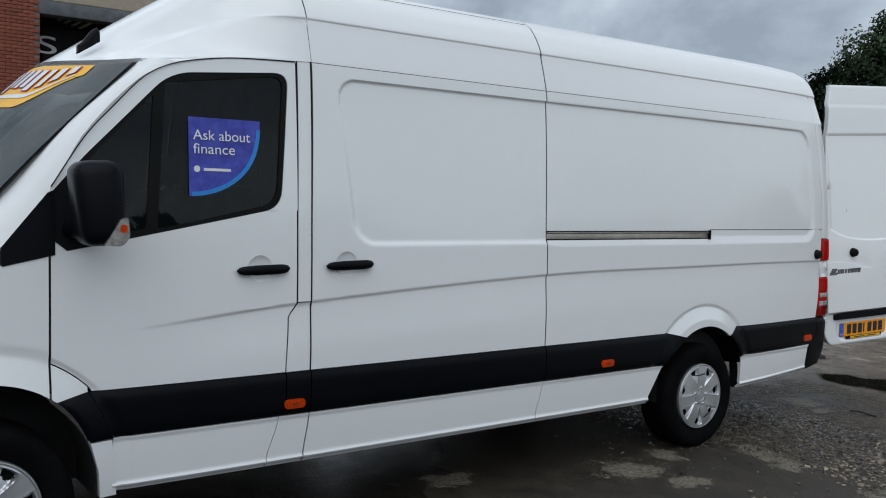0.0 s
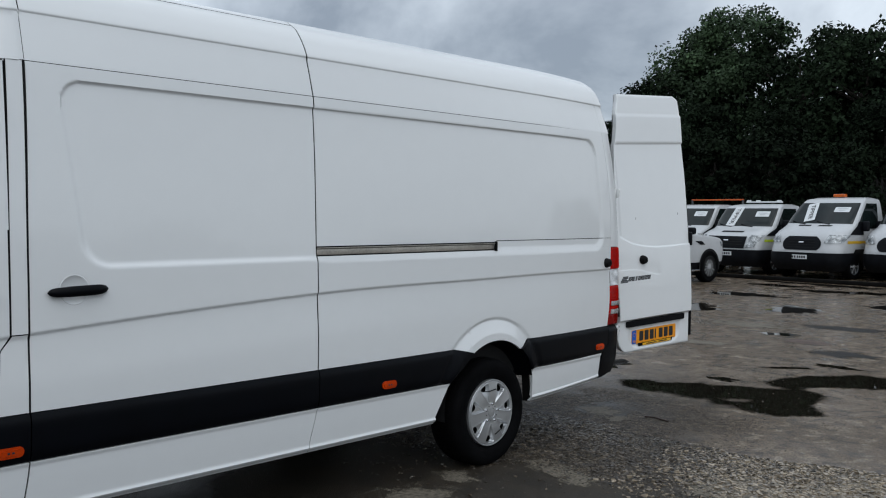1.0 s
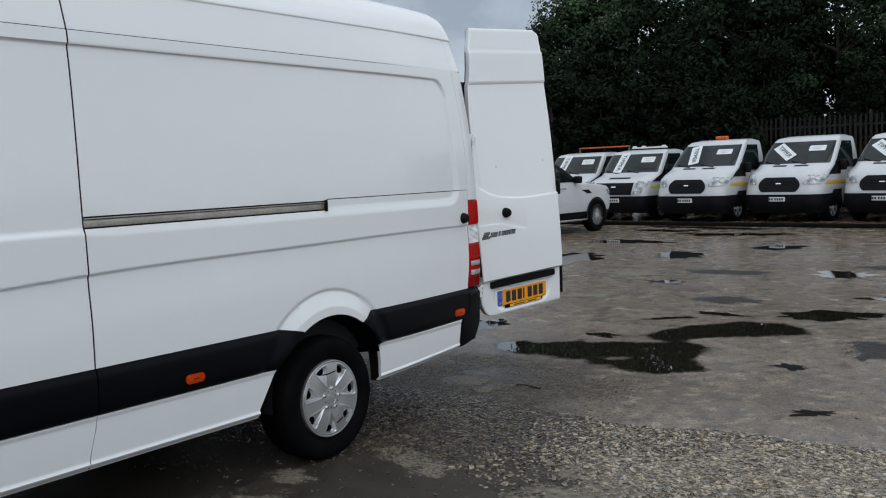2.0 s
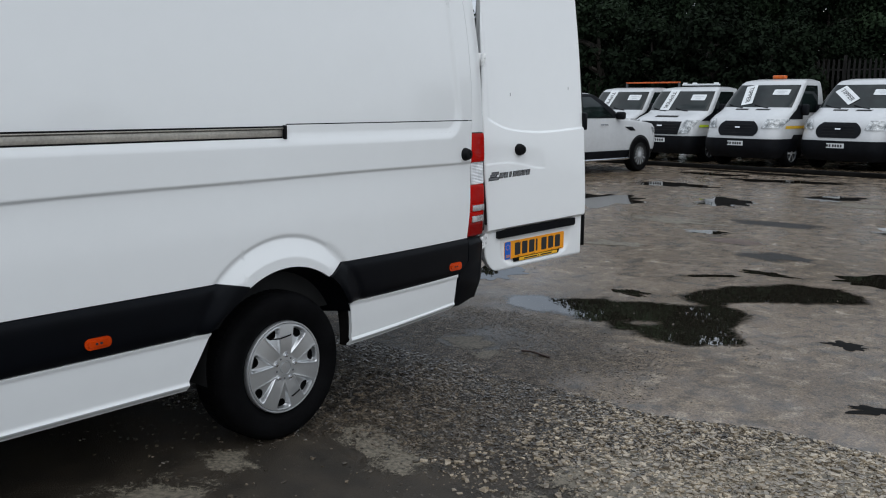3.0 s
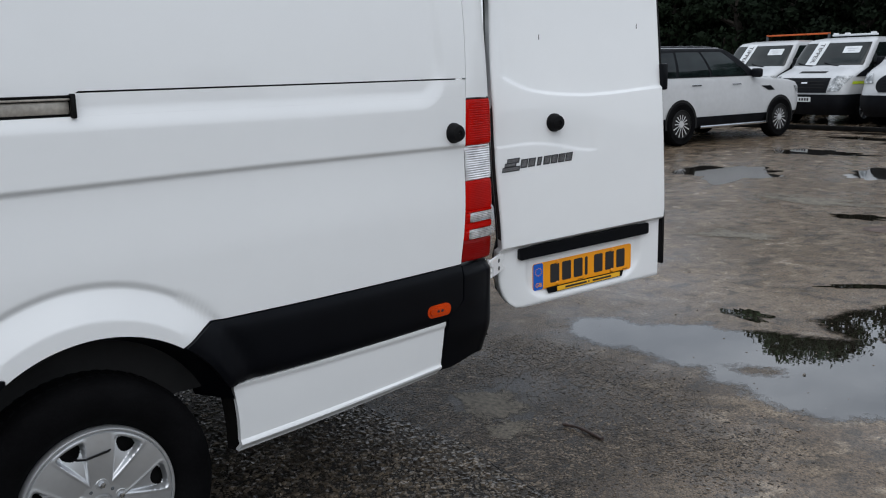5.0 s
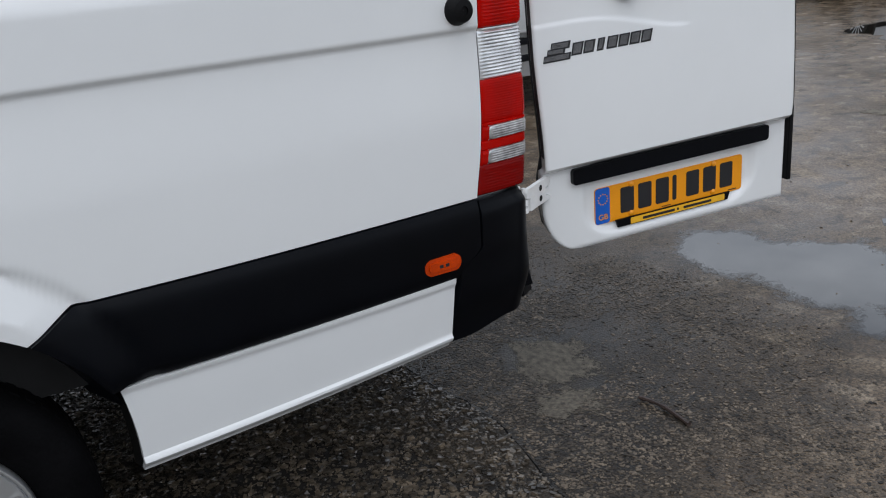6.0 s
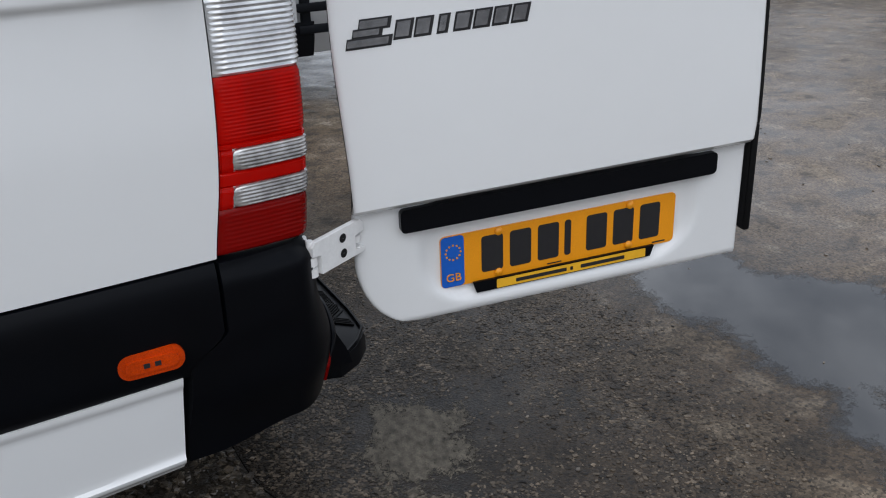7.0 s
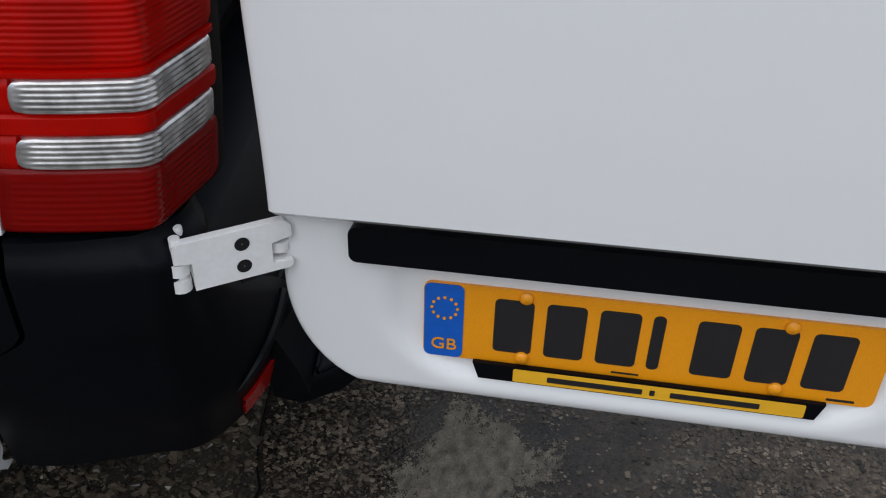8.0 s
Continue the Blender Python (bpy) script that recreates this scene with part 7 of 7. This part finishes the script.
HEAD = 180 - 10
tipper(19.78, 1.30, HEAD + 1, "white tipper truck with black grille at the end of the row", stripe=GOLD, card=-40)
tipper(19.62, 3.66, HEAD + 1, "white tipper truck with black grille and tilted sale card", stripe=GOLD, card=-40)
tipper(19.30, 5.94, HEAD + 2, "white tipper truck with orange roof beacon and yellow stripe", stripe=GOLD, beacon=True, card=-74)
tipper(19.75, 8.27, HEAD + 3, "older white tipper truck with lime stripe and light bar", old=True, stripe=LIME, light_bar=True, card=-92)
tipper(20.60, 10.66, HEAD + 3, "older white tipper truck with an orange rack bar", old=True, rack=True, card=-92)
tipper(0.55, 4.98, 180, "white tipper truck with black side rails parked beyond the van", old=True, card=60, long=True)

# white sport utility car
SUV = ((0.30, 0.22, 4.66, 0.90, 0.35), (0.48, 0.06, 4.80, 0.97, 0.42), (0.70, 0.0, 4.84, 0.99, 0.46), (0.88, 0.02, 4.84, 0.99, 0.46), (1.02, 0.09, 4.83, 0.985, 0.42), (1.10, 0.30, 4.82, 0.98, 0.36), (1.15, 0.85, 4.82, 0.975, 0.32), (1.19, 1.40, 4.81, 0.965, 0.28),
       (1.24, 1.52, 4.80, 0.955, 0.24), (1.32, 1.64, 4.78, 0.94, 0.20), (1.50, 1.94, 4.72, 0.89, 0.18), (1.66, 2.24, 4.64, 0.83, 0.17), (1.735, 2.44, 4.56, 0.79, 0.17), (1.785, 2.70, 4.40, 0.66, 0.15))
suv = thing("suv_car", "white sport utility car with dark glass and multi-spoke wheels", "car", m=pose(17.35, 7.84, 0, 0, 0, 173.9))
hull = Hull(SUV, Matrix.Identity(4), 0.18)
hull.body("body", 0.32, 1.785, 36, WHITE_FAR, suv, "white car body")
hull.patch("lower_trim", 0.30, 0.50, (-0.97, -0.97), (0.97, 0.97), BLACK_FAR, suv, 0.008, 4, 60, "black lower trim")
hull.patch("windscreen", 1.22, 1.68, (-0.49, -0.49), (0.49, 0.49), FARGLASS, suv, 0.008, 10, 20, "dark windscreen")
hull.patch("dark_roof", 1.70, 1.783, (-0.96, -0.96), (0.96, 0.96), BLACK_FAR, suv, 0.004, 4, 60, "dark roof edge")
for s in (-1, 1):
    hull.patch("window_pillar", 1.215, 1.70, (s * 0.50, s * 0.50), (s * 0.962, s * 0.962), BLACK_FAR, suv, 0.006, 10, 40, "black window pillars")
    hull.patch("door_window", 1.235, 1.67, (s * 0.625, s * 0.632), (s * 0.752, s * 0.732), FARGLASS, suv, 0.011, 8, 8, "dark side glass")
    hull.patch("door_window", 1.235, 1.67, (s * 0.760, s * 0.742), (s * 0.865, s * 0.848), FARGLASS, suv, 0.011, 8, 8, "dark side glass")
    hull.patch("door_window", 1.235, 1.66, (s * 0.873, s * 0.858), (s * 0.948, s * 0.94), FARGLASS, suv, 0.011, 8, 8, "dark side glass")
    hull.patch("door_handle", 1.06, 1.085, (s * 0.742, s * 0.742), (s * 0.765, s * 0.765), CHROME, suv, 0.03, 2, 3)
    hull.patch("door_handle", 1.06, 1.085, (s * 0.842, s * 0.842), (s * 0.865, s * 0.865), CHROME, suv, 0.03, 2, 3)
    hull.patch("side_vent", 0.93, 1.02, (s * 0.655, s * 0.665), (s * 0.672, s * 0.69), BLACK_FAR, suv, 0.008, 3, 4)
    hull.patch("headlamp", 0.86, 1.0, (s * 0.38, s * 0.42), (s * 0.58, s * 0.60), LAMPGLASS, suv, 0.008, 4, 7, "slim headlamp")
    for z0, z1, sx in ((0, 0, 0.95), (0, 0, 3.87)):
        l = 0.985
        # flat dark disc in place of the shade inside the wheel well
        bm = bmesh.new()
        sheet(lambda a, k, sx=sx: Vector((sx + 0.43 * k * math.cos(a), s * (l + 0.012), 0.40 + 0.43 * k * math.sin(a))), span(radians(-14), radians(194), 28), [1.0, 0.6, 0.05], bm)
        part("wheel_arch", bm, DARK, suv)
        simple_wheel(Matrix.Identity(4), sx, s * 1.015, 0.395, suv, 14, s)
    part("side_step", tube([(1.45, s * 1.03, 0.32), (2.4, s * 1.05, 0.32), (3.4, s * 1.03, 0.32)], 0.03, 8), CHROME, suv, "bright side step")
    part("door_mirror", box((0.13, 0.22, 0.17), (1.80, s * 1.05, 1.27), 0.05, 3), BLACK_FAR, suv, "dark door mirror")
hull.patch("grille", 0.72, 0.95, (-0.25, -0.28), (0.25, 0.28), BLACK_FAR, suv, 0.01, 5, 10, "black grille")
hull.patch("number_plate", 0.52, 0.62, (-0.14, -0.14), (0.14, 0.14), PRINTWHITE, suv, 0.02, 2, 3)

# low timber along the row
tagged(link("kerb_beam", box((0.14, 11.0, 0.10), (0, 0, 0.05), 0.015), UNDER), "long dark wet timber lying in front of the trucks", "beam", kind="structure").matrix_world = pose(18.2, 5.2, 0, 0, 0, -3)

# ---- palisade fence ----
fence = thing("palisade_fence", "tall grey galvanised palisade fence behind the trucks", "fence", m=pose(27.5, 6.0, 0), kind="structure")
FDIR = Vector((0.0, -1.0, 0)).normalized()
pale_bm = prism([(-0.035, 0), (0.035, 0), (0.035, 2.28), (0.018, 2.42), (0, 2.34), (-0.018, 2.42), (-0.035, 2.28)], 0.02, lambda a, b, c: Vector((0.01 * 0, 0, 0)) + FDIR * a + Vector((c, 0, b + 0.52)))
pale = part("pale", pale_bm, FENCE, fence, smooth=False)
for k in range(-130, 110):
    if k:
        p = new("pale", pale.data)
        p.parent = fence
        p.location = FDIR * (0.155 * k)
for z in (1.1, 2.6):
    part("rail", box((0.05, 38, 0.05), (0.05, 0, 0), turn=None), FENCE, fence, smooth=False).data.transform(Matrix.Translation(FDIR * -1.5 + Vector((0, 0, z))) @ Matrix.Rotation(math.atan2(FDIR.y, FDIR.x) + math.pi / 2, 4, "Z"))
for k in range(-8, 7):
    p = part("post", box((0.08, 0.08, 3.05), FDIR * (2.75 * k) + Vector((0.12, 0, 1.52))), FENCE, fence, smooth=False)

# ---- trees ----
def grow_tree(name, h, spread, seed, leaves, low=0.28, leaf=0.17, mat=None):
    rr = random.Random(seed)
    g = np.random.default_rng(seed)
    tree = thing(name, "broad dark green leafy tree behind the fence", "tree", "trees behind the yard")
    bm = bmesh.new()
    tube([(0, 0, 0), (0.05, 0.03, h * 0.25), (0.0, 0.1, h * 0.55), (0.1, 0.0, h * 0.85)], 0.22, 9, bm, taper=[1.2, 0.9, 0.55, 0.15])
    tips = []
    for k in range(15):
        z0 = h * rr.uniform(0.22, 0.72)
        a = rr.uniform(0, 6.28)
        L = spread * rr.uniform(0.5, 0.95) * (1.1 - 0.5 * z0 / h)
        p1 = Vector((math.cos(a) * L * 0.5, math.sin(a) * L * 0.5, z0 + L * 0.28))
        p2 = Vector((math.cos(a + 0.2) * L, math.sin(a + 0.2) * L, z0 + L * rr.uniform(0.35, 0.75)))
        tube([(0, 0.05, z0), p1, p2], 0.09, 6, bm, taper=[1, 0.6, 0.2])
        tips += [p1, p2]
    part("trunk", bm, BARK, tree)
    # clumps of leaves gathered about the limbs
    n_cl = 110
    cl = []
    while len(cl) < n_cl:
        t = rr.random()
        z = h * (low + (1 - low) * t)
        prof = math.sin(math.pi * min(1, 0.14 + 0.80 * t)) ** 0.7
        r = spread * prof * math.sqrt(rr.uniform(0.15, 1.0)) * rr.uniform(0.8, 1.12)
        a = rr.uniform(0, 6.28)
        cl.append((r * math.cos(a), r * math.sin(a), min(z, h * 0.98) * rr.uniform(0.97, 1.03)))
    cl = np.array(cl)
    rad = g.uniform(0.45, 1.15, n_cl) * spread / 3.6
    pick = g.integers(0, n_cl, leaves)
    d = g.normal(size=(leaves, 3))
    d /= np.linalg.norm(d, axis=1)[:, None]
    c = cl[pick] + d * (rad[pick] * g.uniform(0.35, 1.05, leaves) ** 0.6)[:, None] * np.array([1, 1, 0.75])
    nrm = d + g.normal(size=(leaves, 3)) * 0.7 + np.array([0, 0, 0.3])
    nrm /= np.linalg.norm(nrm, axis=1)[:, None]
    t1 = np.cross(nrm, g.normal(size=(leaves, 3)))
    t1 /= np.linalg.norm(t1, axis=1)[:, None]
    t2 = np.cross(nrm, t1)
    s = (leaf * g.uniform(0.55, 1.25, leaves))[:, None]
    quad = np.stack([c - t1 * s, c + t2 * s * 0.6, c + t1 * s, c - t2 * s * 0.6], 1)
    me = bpy.data.meshes.new("crown")
    me.from_pydata(quad.reshape(-1, 3).tolist(), [], np.arange(leaves * 4).reshape(-1, 4).tolist())
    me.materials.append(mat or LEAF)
    crown = new("crown", me)
    crown.parent = tree
    return tree


# the tallest kind gets the lit leaf tone, the lowest the shaded one
kinds = [grow_tree("tree", 11.6, 3.9, 21, 30000, leaf=0.11, mat=LEAF_LIT), grow_tree("tree", 9.8, 3.4, 22, 16000, leaf=0.11), grow_tree("tree", 8.4, 3.2, 23, 20000, low=0.08, leaf=0.11, mat=LEAF_SHADED)]
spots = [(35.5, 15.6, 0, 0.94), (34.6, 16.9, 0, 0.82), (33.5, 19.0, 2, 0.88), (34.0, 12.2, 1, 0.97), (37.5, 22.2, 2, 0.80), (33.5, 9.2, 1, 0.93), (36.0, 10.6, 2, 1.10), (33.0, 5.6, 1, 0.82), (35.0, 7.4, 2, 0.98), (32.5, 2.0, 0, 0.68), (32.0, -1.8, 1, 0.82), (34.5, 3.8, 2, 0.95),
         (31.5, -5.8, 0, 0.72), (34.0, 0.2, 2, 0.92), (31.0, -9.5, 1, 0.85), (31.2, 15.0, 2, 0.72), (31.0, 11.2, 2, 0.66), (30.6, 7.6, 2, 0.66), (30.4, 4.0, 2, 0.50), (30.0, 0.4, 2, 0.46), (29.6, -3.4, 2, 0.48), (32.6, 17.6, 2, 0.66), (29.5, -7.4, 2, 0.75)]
for k, (x, y, kind_, sc) in enumerate(spots):
    m = pose(x, y, 0, 0, 0, 77 * k) @ Matrix.Scale(sc, 4)
    src = kinds[kind_]
    if "used" not in src:
        src["used"] = 1
        src.matrix_world = m
    else:
        t = copy_thing(src, pose(x, y, 0, 0, 0, 77 * k))
        t.scale = (sc, sc, sc)
        if "used" in t:
            del t["used"]
for src in kinds:
    del src["used"]


# shade painted into the bush leaves as well
bush = grow_tree("bush", 4.6, 1.9, 31, 13000, low=0.12, leaf=0.10, mat=LEAF_SHADED)
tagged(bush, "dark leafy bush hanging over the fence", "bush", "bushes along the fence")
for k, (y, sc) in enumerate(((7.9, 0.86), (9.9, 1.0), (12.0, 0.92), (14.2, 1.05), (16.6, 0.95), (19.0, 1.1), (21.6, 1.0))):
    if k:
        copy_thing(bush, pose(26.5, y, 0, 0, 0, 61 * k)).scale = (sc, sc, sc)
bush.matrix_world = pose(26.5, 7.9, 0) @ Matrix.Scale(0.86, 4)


# far belt of woodland all round the horizon
def wood_belt():
    g = np.random.default_rng(77)
    n = 26000
    a = g.uniform(radians(150), radians(395), n)
    r = g.uniform(70, 86, n)
    hgt = 4.6 + 2.2 * np.sin(a * 9) + 1.5 * np.sin(a * 23 + 1) + 1.0 * np.sin(a * 51)
    hgt *= np.where(a > radians(345), 0.45, 1.0)
    z = g.uniform(0, 1, n) ** 0.8 * hgt
    c = np.stack([r * np.cos(a), r * np.sin(a), z], 1)
    d = g.normal(size=(n, 3))
    d /= np.linalg.norm(d, axis=1)[:, None]
    t1 = np.cross(d, g.normal(size=(n, 3)))
    t1 /= np.linalg.norm(t1, axis=1)[:, None]
    t2 = np.cross(d, t1)
    s = g.uniform(0.4, 1.1, n)[:, None]
    q = np.stack([c - t1 * s, c - t2 * s, c + t1 * s, c + t2 * s], 1)
    me = bpy.data.meshes.new("woodland")
    me.from_pydata(q.reshape(-1, 3).tolist(), [], np.arange(n * 4).reshape(-1, 4).tolist())
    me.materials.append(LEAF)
    tagged(new("woodland", me), "dark belt of distant trees round the yard", "woodland", kind="stuff")


wood_belt()

# ---- brick workshop behind the van ----
BY = 17.0
shop = thing("workshop", "red brick workshop with a wide open doorway and dark interior", "building", m=pose(-2.0, BY, 0), kind="structure")
part("wall", box((7.6, 0.30, 7.0), (-2.21, 0.17, 3.5)), MORTAR, shop, "red brick front wall", smooth=False)
part("wall", box((0.36, 0.30, 7.0), (8.22, 0.17, 3.5)), MORTAR, shop, smooth=False)
part("lintel", box((6.5, 0.40, 0.30), (4.8, 0.2, 5.48), 0.02), GREYSTEEL, shop, "grey steel lintel beam")
part("fascia", box((6.5, 0.34, 1.40), (4.8, 0.17, 6.33), 0.02), CLAD, shop, "beige clad fascia")
part("back_wall", box((14.2, 0.2, 7.0), (1.2, 12, 3.5)), GREYSTEEL, shop, smooth=False)
part("roof", box((14.6, 12.6, 0.2), (1.2, 6.1, 7.1)), GREYSTEEL, shop, smooth=False)
for x in (-5.9, 8.3):
    part("side_wall", box((0.2, 12, 7.0), (x, 6.1, 3.5)), GREYSTEEL, shop, smooth=False)
part("hanging_board", box((4.6, 0.06, 0.9), (4.2, 1.2, 4.80), 0.01), DARK, shop, "dark board with large pale letters")
# letter on the board, rooflights and the bricks of the corner
lettering("S", 0.56, pose(1.98, 1.15, 4.83, 90, 0, 0), WHITEINK, shop, "board_letter", 0.01, 0.42)
for k in range(5):
    part("rooflight", box((0.10, 1.8, 0.04), (3.15 + 0.19 * k, 5.0, 6.32 - 0.05 * k), 0.0), SKYLIGHT, shop)
brick_mesh = None
for row in range(34):
    for col in range(9):
        x = 1.48 - 0.225 * col - (0.1125 if row % 2 else 0)
        if brick_mesh is None:
            first = part("brick", box((0.215, 0.03, 0.065), (0, 0, 0), 0.004, 1), BRICK, shop, smooth=False)
            brick_mesh, b = first.data, first
        else:
            b = new("brick", brick_mesh)
            b.parent = shop
        b.location = (x, 0.010, 3.30 + 0.075 * row)
